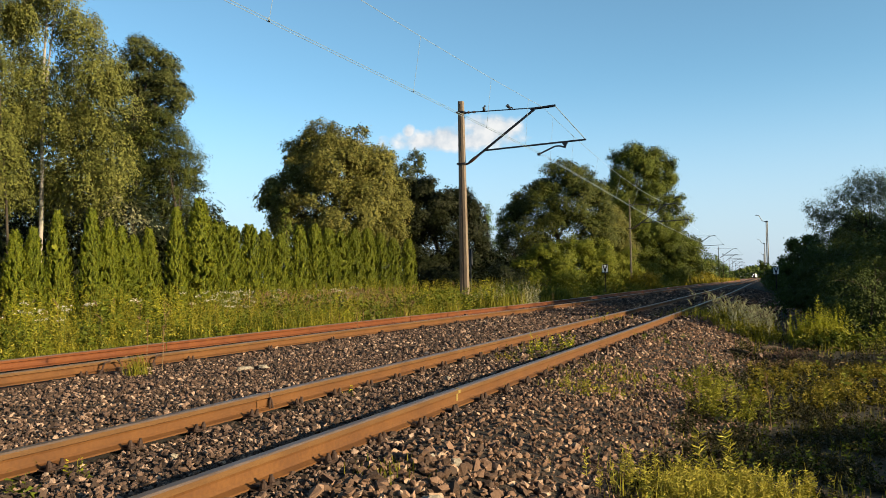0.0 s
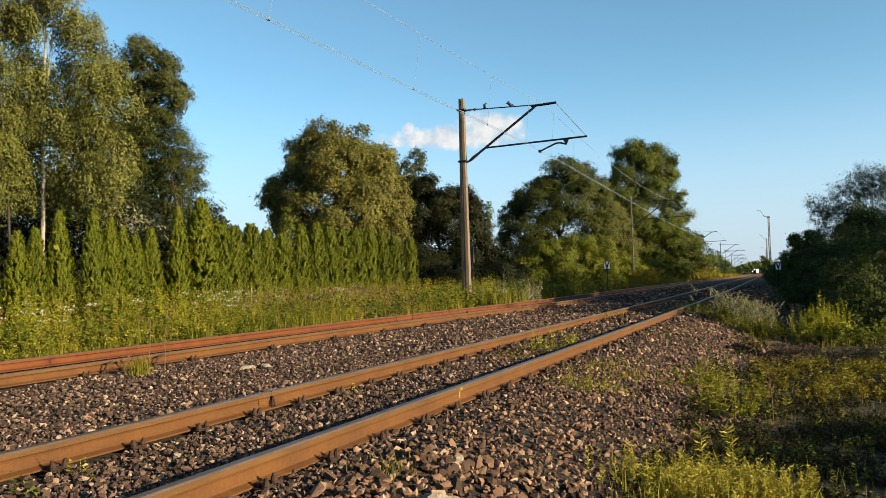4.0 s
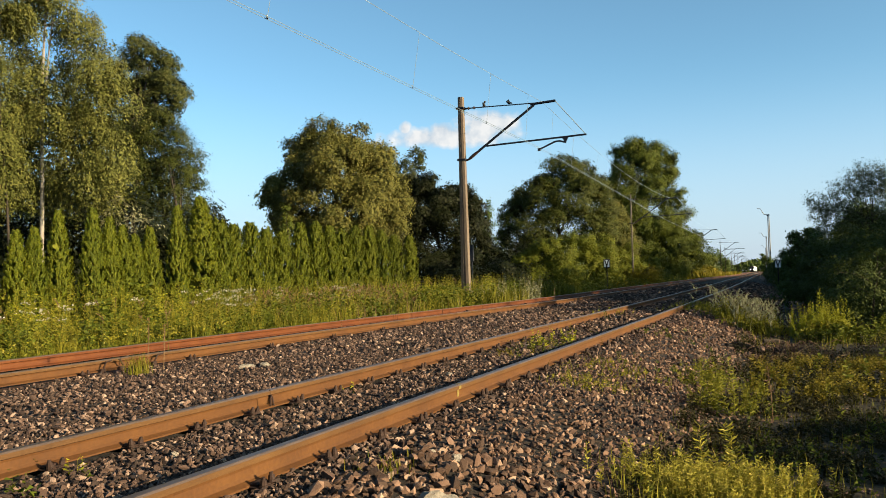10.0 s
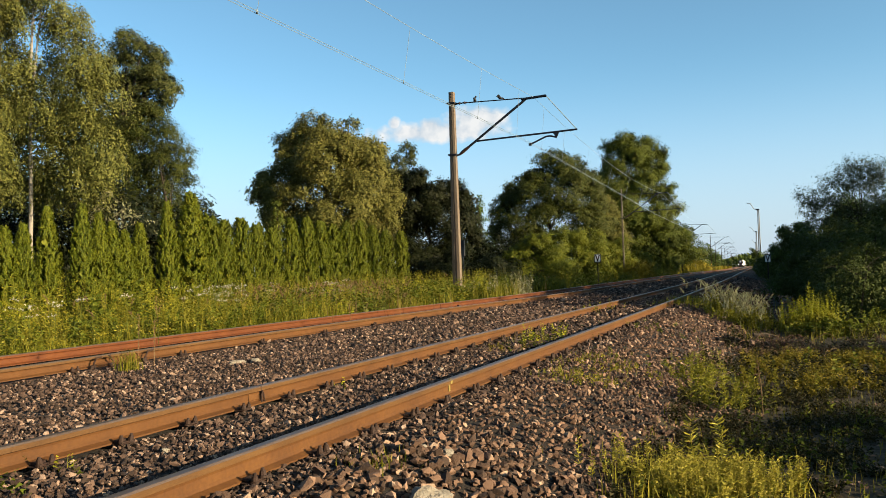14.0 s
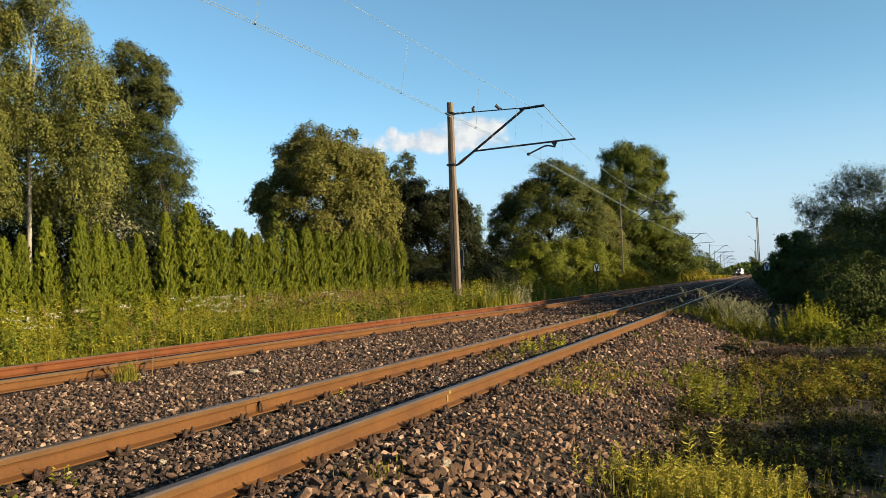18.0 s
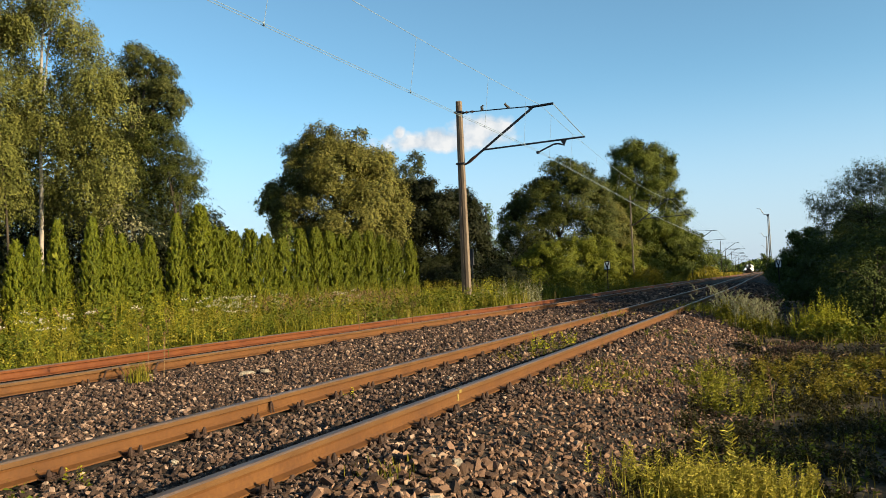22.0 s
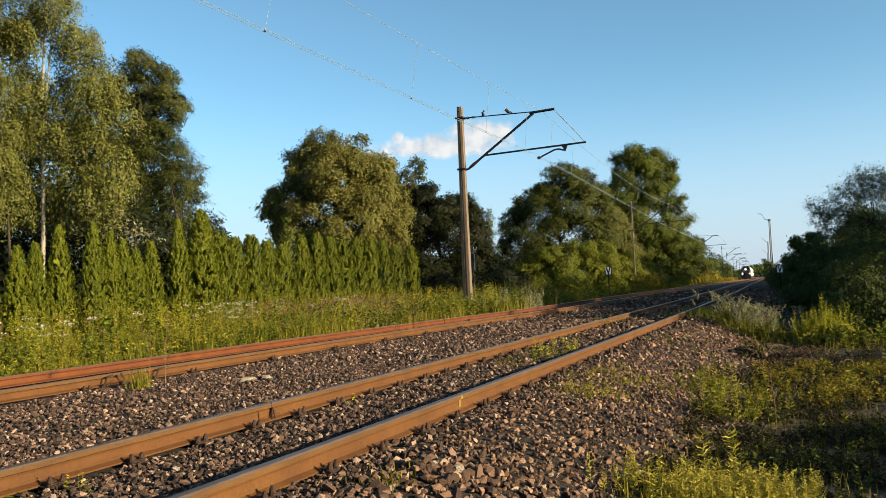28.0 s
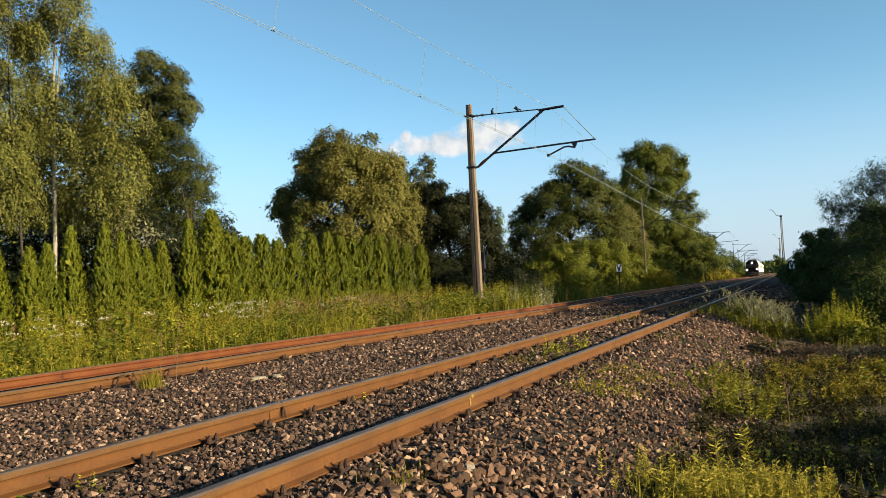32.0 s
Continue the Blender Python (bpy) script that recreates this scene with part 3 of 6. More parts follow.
def bird(x, z, wing):
    """A dark bird perched on the top rod of the first mast."""
    ob = thing("bird", "dark bird perched on the mast's top rod" if not wing else "dark bird with a raised wing on the mast's top rod", "bird",
               Matrix.Translation(mast_point(0, x, z)) @ pose(0, 0, 0, 0, 0, -21.7) @ Matrix.Scale(0.72, 4))
    body = bmesh.new()
    bmesh.ops.create_uvsphere(body, u_segments=12, v_segments=8, radius=0.075, matrix=pose(0.0, 0, 0.10, 0, 25 if wing else 65, 0) @ Matrix.Diagonal((1.75, 0.95, 0.95, 1)))
    part("body", body, M_BIRD, ob)
    head = bmesh.new()
    hx, hz = (-0.12, 0.17) if wing else (0.05, 0.235)
    bmesh.ops.create_uvsphere(head, u_segments=10, v_segments=6, radius=0.05, matrix=Matrix.Translation((hx, 0, hz)))
    bmesh.ops.create_cone(head, segments=6, radius1=0.016, radius2=0.001, depth=0.07, matrix=pose(hx + (-0.07 if wing else 0.07), 0, hz, 0, -90 if wing else 90, 0))
    part("head", head, M_BIRD, ob)
    tail = box(bmesh.new(), -0.03, -0.025, -0.13, 0.03, 0.025, 0.0, 0.008)
    part("tail", tail, M_BIRD, ob, m=pose(0.10 if wing else -0.03, 0, 0.09, 0, -60 if wing else 12, 0))
    BIRDS.append((ob, ob.matrix_basis.copy()))
    for y in (-0.02, 0.02):
        part("leg", tube("leg", [(0, y, 0.0), (0.005, y, 0.05)], 0.005, 5), M_BIRD, ob)
    if wing:
        part("wing", box(bmesh.new(), -0.05, -0.01, 0.0, 0.05, 0.01, 0.17, 0.008), M_BIRD, ob, m=pose(0.0, 0.03, 0.13, 0, -35, 0))


M_BIRD = surface("dark_feathers", ((0.3, (0.02, 0.02, 0.024)), (0.7, (0.06, 0.06, 0.065))), 20, 0.7, 0.2)
M_INSULATOR = surface("brown_insulator", ((0.3, (0.04, 0.02, 0.015)), (0.7, (0.10, 0.05, 0.035))), 10, 0.35, 0.05)
SIDE3 = np.array([SIDE[0], SIDE[1], 0.0])
# the masts' places, and how much lower the further ones stand
MASTS = [(0.787, 31.02, 0.0), (15.33, 67.0, 0.5), (35.4, 118.0, 0.5), (57.4, 171.0, 0.5), (73.0, 214.0, 0.5), (90.6, 260.0, 0.5), (109.3, 310.0, 0.5), (130.0, 365.0, 0.5), (151.5, 420.0, 0.5)]


def mast_point(k, u, z):
    """A point u metres out from mast k towards the track, z above the rails."""
    x, y, drop = MASTS[k]
    return np.array([x + SIDE[0] * u, y + SIDE[1] * u, float(line_z(y)) + z - drop])


def mast(k):
    first, y = k == 0, MASTS[k][1]
    base = mast_point(k, 0.0, -0.45)
    ob = thing("catenary_mast", "weathered brown railway catenary mast with a dark steel cantilever" if first else "slim catenary mast with a steel cantilever beside the line", "catenary mast",
               Matrix.Translation(base) @ pose(0, 0, 0, 0, 0, -21.7), group="catenary masts")
    z0, sides, slim = 0.45, 12 if first else 8, 1.0 if first else 0.5
    # two legs that lean together, webs between them
    colour = M_CONCRETE if first else M_MAST_PALE if y < 100 else M_BARK
    for side in (-1, 1):
        bm = bmesh.new()
        for k, z in enumerate((0.0, 3.0, 6.0, 8.16)):
            t = z / 8.16
            x0, x1 = side * (0.015 + 0.03 * (1 - t)) * slim, side * (0.092 + 0.066 * (1 - t)) * slim
            d = (0.135 - 0.03 * t) * slim
            made = [bm.verts.new((a, b, z)) for a, b in ((x0, -d), (x1, -d * 0.9), (x1, d * 0.9), (x0, d))]
            if k:
                for j in range(4):
                    bm.faces.new((last[j], last[(j + 1) % 4], made[(j + 1) % 4], made[j]))
            last = made
        bm.faces.new(last)
        bmesh.ops.recalc_face_normals(bm, faces=bm.faces)
        part("leg", bm, colour, ob)
    part("web", box(bmesh.new(), -0.06 * slim, -0.09 * slim, 0.1, 0.06 * slim, 0.09 * slim, 8.1), colour, ob)
    for z in (7.28, 5.32):
        part("clamp", box(bmesh.new(), -0.17, -0.15, z0 + z - 0.035, 0.17, 0.15, z0 + z + 0.035, 0.01), M_STEEL_DARK, ob)
    rod = [(0.12, 0, z0 + 7.27), (2.9, 0, z0 + 7.19)]
    part("top_rod", tube("top_rod", rod, 0.022, 6), M_STEEL_DARK, ob)
    for x in (0.30, 0.52):
        part("insulator", tube("insulator", [(x - 0.09, 0, z0 + 7.262), (x - 0.03, 0, z0 + 7.26), (x, 0, z0 + 7.26), (x + 0.03, 0, z0 + 7.259), (x + 0.09, 0, z0 + 7.258)], [0.025, 0.035, 0.06, 0.035, 0.025], 10), M_INSULATOR, ob)
    part("top_bar", tube("top_bar", [(2.72, 0, z0 + 7.16), (3.66, 0, z0 + 7.20)], 0.048, sides), M_STEEL_DARK, ob)
    part("strut", tube("strut", [(0.62, 0, z0 + 5.58), (2.86, 0, z0 + 7.13)], 0.046, sides), M_STEEL_DARK, ob)
    part("strut_insulator", tube("strut_insulator", [(0.15, 0, z0 + 5.30), (0.25, 0, z0 + 5.32), (0.36, 0, z0 + 5.40), (0.50, 0, z0 + 5.50), (0.64, 0, z0 + 5.59)], [0.035, 0.04, 0.06, 0.06, 0.045], 10), M_INSULATOR, ob)
    part("boom", tube("boom", [(0.92, 0, z0 + 5.77), (4.75, 0, z0 + 5.87)], 0.034, sides), M_STEEL_DARK, ob)
    part("stay_wire", tube("stay_wire", [(3.64, 0, z0 + 7.20), (4.72, 0, z0 + 5.89)], 0.016, 5), M_WIRE, ob)
    if first:
        br = bmesh.new()
        v = [br.verts.new(c) for c in ((3.85, -0.03, z0 + 5.84), (4.09, -0.03, z0 + 5.84), (3.99, -0.03, z0 + 5.62), (3.85, 0.03, z0 + 5.84), (4.09, 0.03, z0 + 5.84), (3.99, 0.03, z0 + 5.62))]
        for f in ((0, 1, 2), (5, 4, 3), (0, 3, 4, 1), (1, 4, 5, 2), (2, 5, 3, 0)):
            br.faces.new([v[i] for i in f])
        part("drop_bracket", br, M_STEEL_DARK, ob)
        part("registration_arm", tube("registration_arm", [(3.99, 0, z0 + 5.65), (3.75, 0, z0 + 5.72), (3.6, 0, z0 + 5.71), (3.2, 0, z0 + 5.55), (3.0, 0, z0 + 5.47)], 0.032, 8), M_STEEL_DARK, ob)
        part("wire_clamp", box(bmesh.new(), 2.95, -0.05, z0 + 5.42, 3.06, 0.05, z0 + 5.52, 0.01), M_STEEL_DARK, ob)
    return ob


for k in range(len(MASTS)):
    mast(k)
bird(0.92, 7.27, False)
bird(1.90, 7.235, True)


def overhead_line():
    ob = thing("overhead_line", "twin contact wires hung from a messenger wire by droppers", "overhead wire")
    low_at = [lay(-14.5, 0.05, 5.50)] + [mast_point(k, 3.04 if k % 2 == 0 else 2.67, 5.50) for k in range(len(MASTS))]
    high_at = [lay(-14.5, 0.55, 7.20)] + [mast_point(k, 3.17, 7.20) for k in range(len(MASTS))]
    for n, (a, b, am, bm_) in enumerate(zip(low_at[:-1], low_at[1:], high_at[:-1], high_at[1:])):
        near = n < 3
        thick = 0.006 if near else 0.008
        for off in (-0.045, 0.045):
            shift = SIDE3 * off
            part("contact_wire", tube("contact_wire", [a + shift, b + shift], thick, 5), M_COPPER, ob)
        t = np.linspace(0, 1, 25)
        sag = 4 * 0.55 * t * (1 - t)
        mess = am + (bm_ - am) * t[:, None] - np.array([0, 0, 1]) * sag[:, None]
        part("messenger_wire", tube("messenger_wire", mess, 0.007 if near else 0.009, 5), M_WIRE, ob)
        for k in ((0.10, 0.25, 0.39, 0.52, 0.644, 0.769, 0.879, 0.962) if n == 0 else (0.04, 0.13, 0.26, 0.42, 0.58, 0.74, 0.87, 0.96)) if near else ():
            low, high = a + (b - a) * k, am + (bm_ - am) * k - np.array([0, 0, 4 * 0.55 * k * (1 - k)])
            part("dropper", tube("dropper", [low, high], 0.005, 5), M_WIRE, ob)
            part("dropper_clip", box(bmesh.new(), -0.012, -0.04, -0.015, 0.012, 0.04, 0.045, 0.004), M_WIRE, ob, m=Matrix.Translation(low))


overhead_line()


def lighting_mast(x, y, height):
    base = (x, y, float(line_z(y)) - 0.4)
    ob = thing("lighting_mast", "grey tapered steel mast with a cranked arm", "mast", Matrix.Translation(base) @ pose(0, 0, 0, 0, 0, -21.7), group="masts across the line")
    for x in (-0.09, 0.09):
        part("post", tube("post", [(x * 1.5, 0, 0), (x, 0, height)], [0.10, 0.07], 8), M_GALVANISED, ob)
    part("cap", box(bmesh.new(), -0.3, -0.15, height - 0.2, 0.2, 0.15, height, 0.03), M_STEEL_DARK, ob)
    part("arm", tube("arm", [(-0.2, 0, height - 0.1), (-0.7, 0, height + 0.05), (-1.2, 0, height + 1.0), (-1.75, 0, height + 1.05)], 0.06, 6), M_GALVANISED, ob)


lighting_mast(54.6, 138.0, 10.5)
lighting_mast(89.4, 228.0, 10.5)
lighting_mast(132.9, 340.0, 10.5)


def whistle_board(x, y, z, facing, k):
    base = float(floor_at(x, y))
    ob = thing("trackside_sign", "white trackside board with a black wedge on a dark post", "sign", pose(x, y, base, 0, 0, facing), group="trackside signs")
    h = z - base
    part("post", tube("post", [(0, 0.03, 0), (0, 0.03, h + 0.3)], 0.035, 8), M_BLACK_PAINT, ob)
    part("board", box(bmesh.new(), -0.29 * k, -0.012, h - 0.39 * k, 0.29 * k, 0.012, h + 0.39 * k, 0.01), M_BLACK_PAINT, ob, "black-edged sign board")
    part("face", box(bmesh.new(), -0.24 * k, -0.018, h - 0.33 * k, 0.24 * k, -0.0125, h + 0.33 * k), M_WHITE_PAINT, ob, "white painted face")
    v = bmesh.new()
    outline = [(-0.23, 0.31), (-0.11, 0.31), (0, -0.05), (0.11, 0.31), (0.23, 0.31), (0.06, -0.2), (0.06, -0.31), (-0.06, -0.31), (-0.06, -0.2)]
    front = [v.verts.new((a * k, -0.022, h + b * k)) for a, b in outline]
    back = [v.verts.new((a * k, -0.0185, h + b * k)) for a, b in outline]
    v.faces.new(front)
    for i in range(len(outline)):
        j = (i + 1) % len(outline)
        v.faces.new((front[j], front[i], back[i], back[j]))
    part("wedge", v, M_BLACK_PAINT, ob, "black wedge mark")


MARKER = (1.19, 36.0)


def marker(x, y, low, high):
    base = float(floor_at(x, y))
    ob = thing("marker_board", "narrow dark marker board with a white edge on a post", "sign", pose(x, y, base, 0, 0, -12))
    part("post", tube("post", [(0, 0.03, 0), (0, 0.03, high - base)], 0.03, 8), M_STEEL_DARK, ob)
    part("board", box(bmesh.new(), -0.10, -0.012, low - base, 0.10, 0.012, high - base, 0.006), M_STEEL_DARK, ob, "dark narrow board")
    part("edge_strip", box(bmesh.new(), 0.055, -0.020, low - base + 0.02, 0.09, -0.0125, high - base - 0.02), M_GALVANISED, ob, "pale edge strip")


marker(MARKER[0], MARKER[1], 1.54, 2.28)
whistle_board(10.55, 53.6, 1.46, -12, 0.72)
whistle_board(20.65, 51.0, 1.1, -20, 0.63)


# ---- plants ----
def leaf_arrays(c, length, width, along=None, spread=1.0, face=None, loose=0.75):
    """A small folded leaf of four corners at each point; along: the way that it grows; face: the side that it turns to the light."""
    n = len(c)
    a = unit(n) * spread
    if along is not None:
        a = a + along
    if face is not None:
        f = face + unit(n) * loose
        f /= np.linalg.norm(f, axis=1)[:, None] + 1e-9
        a = a - f * (a * f).sum(1)[:, None]
        a /= np.linalg.norm(a, axis=1)[:, None] + 1e-9
        b = np.cross(f, a)
    else:
        a /= np.linalg.norm(a, axis=1)[:, None] + 1e-9
        b = np.cross(a, unit(n))
        b /= np.linalg.norm(b, axis=1)[:, None] + 1e-9
    k = rng.uniform(0.65, 1.35, n)[:, None]
    length, width = np.asarray(length) * k, np.asarray(width) * k
    lift = np.cross(a, b) * width * 0.18
    v = np.stack([c - a * length / 2, c + b * width / 2 + lift, c + a * length / 2, c - b * width / 2 + lift], 1)
    return v.reshape(-1, 3), np.arange(4 * n).reshape(-1, 4)


def sprig_arrays(c, length, width, along, spread, face, loose=0.75):
    """As leaf_arrays, with three corners a leaf, for foliage further off."""
    v, f = leaf_arrays(c, length, width, along, spread, face, loose)
    v = v.reshape(-1, 4, 3)
    v = np.stack([v[:, 0], v[:, 1] * 0.8 + v[:, 2] * 0.2, v[:, 2] * 0.6 + v[:, 3] * 0.4], 1)
    return v.reshape(-1, 3), np.arange(len(v) * 3).reshape(-1, 3)


def crown_arrays(lobes, leaves, size, boughs=15, spray=0.5, per=9, droop=0.5, aspect=0.55, fill=260, loose=0.5, deepest=0.5):
    """lobes: x, y, z and three radii each. Each lobe carries boughs, each bough sprays of leaves that hang or stand; larger leaves close the inside."""
    L = np.array(lobes, float)
    d = unit(boughs * len(L))
    own = np.repeat(np.arange(len(L)), boughs)
    c = L[own, :3] + d * L[own, 3:] * np.where(rng.random(len(d)) < 0.2, rng.uniform(0.85, 1.05, len(d)), rng.uniform(0.5, 0.8, len(d)))[:, None]
    rb = L[own, 3:].mean(1) * rng.uniform(0.18, 0.48, len(d))
    deep = np.zeros(len(c), bool)
    for k, lobe in enumerate(L):
        deep |= ((((c - lobe[:3]) / lobe[3:]) ** 2).sum(1) < deepest) & (own != k)
    deep |= (d[:, 1] > 0.6) & (rng.random(len(d)) < 0.5)  # fewer on the side turned from the line
    c, d, rb = c[~deep], d[~deep], rb[~deep]
    want = max(1, int(leaves / per))
    pick = rng.choice(len(c), want, p=rb**2 / (rb**2).sum())
    o = unit(want) + d[pick] * 0.6 + np.array([0, 0, 0.3])
    o /= np.linalg.norm(o, axis=1)[:, None]
    start = c[pick] + o * (rb[pick] * (1.0 - np.abs(rng.normal(0, 0.16, want))))[:, None] * np.array([1.1, 1.1, 0.8])
    way = o * (1 - abs(droop) * 0.6) + np.array([0, 0, -droop]) + unit(want) * 0.35
    way /= np.linalg.norm(way, axis=1)[:, None]
    long_ = spray * rng.uniform(0.4, 1.2, want) * np.clip(rb[pick] / rb.mean(), 0.6, 1.3)
    t = (np.arange(per)[None] + rng.uniform(-0.4, 0.4, (want, per))) / per
    run = (t * long_[:, None])[..., None]
    p = start[:, None] + way[:, None] * run + np.array([0, 0, -0.45 * droop]) * run * t[..., None] + rng.normal(size=(want, per, 3)) * size * 0.5
    p = p.reshape(-1, 3)
    face = np.repeat(o * 0.8 + d[pick] * 0.45, per, 0) + np.array([0, 0, 0.25])
    keep = p[:, 2] > 0.1
    out = [sprig_arrays(p[keep], size * 1.2, size * aspect * 1.5, np.repeat(way, per, 0)[keep], 0.7, face[keep], loose)]
    if fill:
        m = int(fill)
        q = (L[:, None, :3] + unit(m * len(L)).reshape(len(L), m, 3) * L[:, None, 3:] * rng.uniform(0.35, 0.78, (len(L), m, 1))).reshape(-1, 3)
        q = q[q[:, 2] > 0.3]
        mean = L[:, 3:].mean()
        big = min(0.8, mean * (0.17 if mean > 2 else 0.13))
        out.append(sprig_arrays(q, big, big * 0.85, None, 1.0, None))
    return merge(out)


def limb_arrays(lobes, height, radius, lean=(0, 0), wander=0.25, top=0.85, limbs=7, fork=0.3):
    zs = np.linspace(0, height * top, 9)
    trunk = np.stack([lean[0] * zs / height + wander * np.sin(zs * 0.55), lean[1] * zs / height + wander * np.cos(zs * 0.43) - wander, zs], -1)
    out = [tube_arrays(trunk, radius * (1 - 0.85 * zs / (height * top)) ** 0.9, 8)]
    L = np.array(lobes, float)
    for k in range(limbs):
        lobe = L[k % len(L)]
        goal = lobe[:3] + unit(1)[0] * lobe[3:] * 0.75
        i = min(7, 2 + int((fork + 0.5 * rng.random()) * 6))
        start = trunk[i]
        if goal[2] < start[2]:
            goal[2] = start[2] + 0.3
        t = np.linspace(0, 1, 5)[:, None]
        bend = np.array([0, 0, 0.12 * np.linalg.norm(goal - start)]) * (4 * t * (1 - t))
        out.append(tube_arrays(start + (goal - start) * t + bend, radius * 0.42 * (1 - 0.85 * t[:, 0]), 6))
    return merge(out)


def tree(name, label, x, y, height, lobes, leaves, size, leaf, bark=M_BARK, radius=0.2, category="tree", group="", **how):
    ob = thing(name, label, category, pose(x, y, float(floor_at(x, y)) - 0.05), group=group)
    keep = {k: how[k] for k in ("boughs", "spray", "per", "droop", "aspect", "fill", "loose", "deepest") if k in how}
    stem = {k: how[k] for k in ("lean", "wander", "top", "limbs", "fork") if k in how}
    me = mesh_of("trunk", *limb_arrays(lobes, height, radius, **stem))
    me.polygons.foreach_set("use_smooth", np.ones(len(me.polygons), bool))
    part("trunk", me, bark, ob)
    part("crown", mesh_of("crown", *crown_arrays(lobes, leaves, size, **keep)), leaf, ob)
    return ob


# behind the hedge
tree("birch_tree", "tall birch with white trunk and drooping olive foliage", -12.51, 25.1, 13.4,
     [(-0.22, 0, 11.6, 1.47, 1.24, 1.3), (1.18, 0.3, 9.5, 0.78, 0.7, 0.78), (1.86, -0.3, 8.1, 0.78, 0.82, 1.04), (0.9, -0.2, 10.2, 0.86, 0.78, 0.86), (2.05, 0.5, 8.1, 0.55, 0.68, 0.95), (2.23, -0.2, 6.8, 0.78, 0.82, 1.04), (1.48, 0.3, 6.05, 0.78, 0.82, 1.04), (2.3, 0, 5.45, 0.66, 0.76, 1.04),
      (0.75, 0.8, 6.7, 0.6, 0.74, 1.04), (1.25, -0.1, 4.9, 0.7, 0.82, 1.04), (1.85, 0.2, 4.45, 0.69, 0.66, 0.78), (-0.66, 0.3, 9.93, 0.86, 0.66, 0.6), (-1.0, 0.9, 6.3, 0.69, 0.7, 0.86), (-0.5, 1.2, 4.6, 0.9, 0.7, 1.0), (-0.5, 0.9, 8.5, 0.6, 0.4, 0.7), (0.55, 1.0, 8.3, 0.4, 0.4, 0.9), (-0.6, 0.7, 7.4, 0.6, 0.5, 0.8), (0.2, -0.6, 9.6, 0.6, 0.4, 1.0), (0.15, -0.7, 8.0, 0.55, 0.4, 0.9), (0.7, -0.7, 6.9, 0.6, 0.45, 0.9), (-0.5, -0.6, 6.6, 0.6, 0.4, 0.9)],
     104000, 0.082, L_BIRCH, M_BIRCH, 0.085, lean=(0.7, 0), boughs=26, spray=0.6, per=10, droop=1.0, wander=0.07, limbs=2, top=0.93, aspect=0.62, fill=260, deepest=0.2)
tree("birch_tree", "second birch crown of drooping olive foliage beside the first", -12.6, 23.6, 12.0,
     [(-0.72, 0, 9.25, 1.21, 1.09, 1.21), (-0.92, 0, 7.15, 1.04, 1.0, 1.21), (-0.77, 0, 5.05, 1.04, 1.09, 1.38), (-1.6, 0, 10.8, 1.3, 1.0, 1.2), (-0.35, 0.1, 6.2, 0.6, 0.6, 0.8), (-0.25, 0.2, 4.4, 0.7, 0.6, 0.8), (-0.5, 0.1, 8.2, 0.5, 0.5, 0.7)],
     60000, 0.082, L_BIRCH, M_BARK, 0.05, boughs=26, spray=0.6, per=10, droop=1.0, wander=0.1, limbs=2, aspect=0.62, fill=260, deepest=0.2)

tree("deciduous_tree", "tall dark green tree with dense layered foliage", -14.1, 38.3, 13.2,
     [(-0.14, 0, 12.5, 0.63, 0.64, 0.79), (0.56, 0, 11.8, 0.84, 0.74, 0.79), (1.35, 0, 11.4, 0.66, 0.75, 1.0), (1.69, -0.3, 10.25, 0.63, 0.69, 0.9), (0.16, 0.3, 10.55, 0.84, 0.85, 1.05), (1.12, -0.2, 9.6, 0.84, 0.69, 0.69), (-0.69, 0.4, 9.8, 1.05, 1.07, 1.32), (-0.76, 0.3, 11.4, 0.66, 0.77, 1.05), (-0.35, 0.5, 8.45, 1.19, 1.0, 1.05), (-1.5, 0.4, 11.0, 0.9, 0.8, 1.0), (-1.6, 0.4, 9.3, 0.9, 0.8, 1.1)],
     40000, 0.14, L_ASH, radius=0.2, boughs=14, spray=0.3, droop=0.35, fill=500, aspect=0.45)
tree("deciduous_tree", "olive-green bushy tree behind the hedge", -10.72, 31.2, 7.2,
     [(-0.24, 0, 7.26, 0.75, 0.63, 0.64), (0.4, 0, 6.6, 0.69, 0.6, 0.64), (0.88, -0.2, 6.0, 0.69, 0.62, 0.69), (0.51, -0.4, 5.45, 0.97, 0.77, 0.75), (-0.58, 0, 6.4, 0.86, 0.77, 0.86), (-0.81, -0.3, 5.3, 0.97, 0.82, 0.86), (1.13, 0, 5.37, 0.43, 0.43, 0.54), (-1.69, 0.3, 5.17, 0.86, 0.82, 0.97), (0.03, -0.3, 4.6, 1.18, 0.87, 0.75), (-1.59, 0.4, 6.5, 0.75, 0.77, 0.97)],
     50000, 0.095, L_MAPLE, radius=0.13, boughs=20, spray=0.35, droop=0.2, fill=600, aspect=0.4)
tree("shrub", "pale-leaved shrub rising over the hedge", -9.55, 24.7, 4.2, [(0, 0, 3.7, 0.4, 0.35, 0.6), (-0.35, 0, 3.3, 0.45, 0.4, 0.5), (0.35, 0, 3.1, 0.4, 0.4, 0.5)], 700, 0.10,
     leafy("pale_leaf", (0.20, 0.21, 0.09), (0.46, 0.45, 0.23), (0.8, 0.76, 0.48), 0.3), radius=0.03, category="shrub", fill=0)
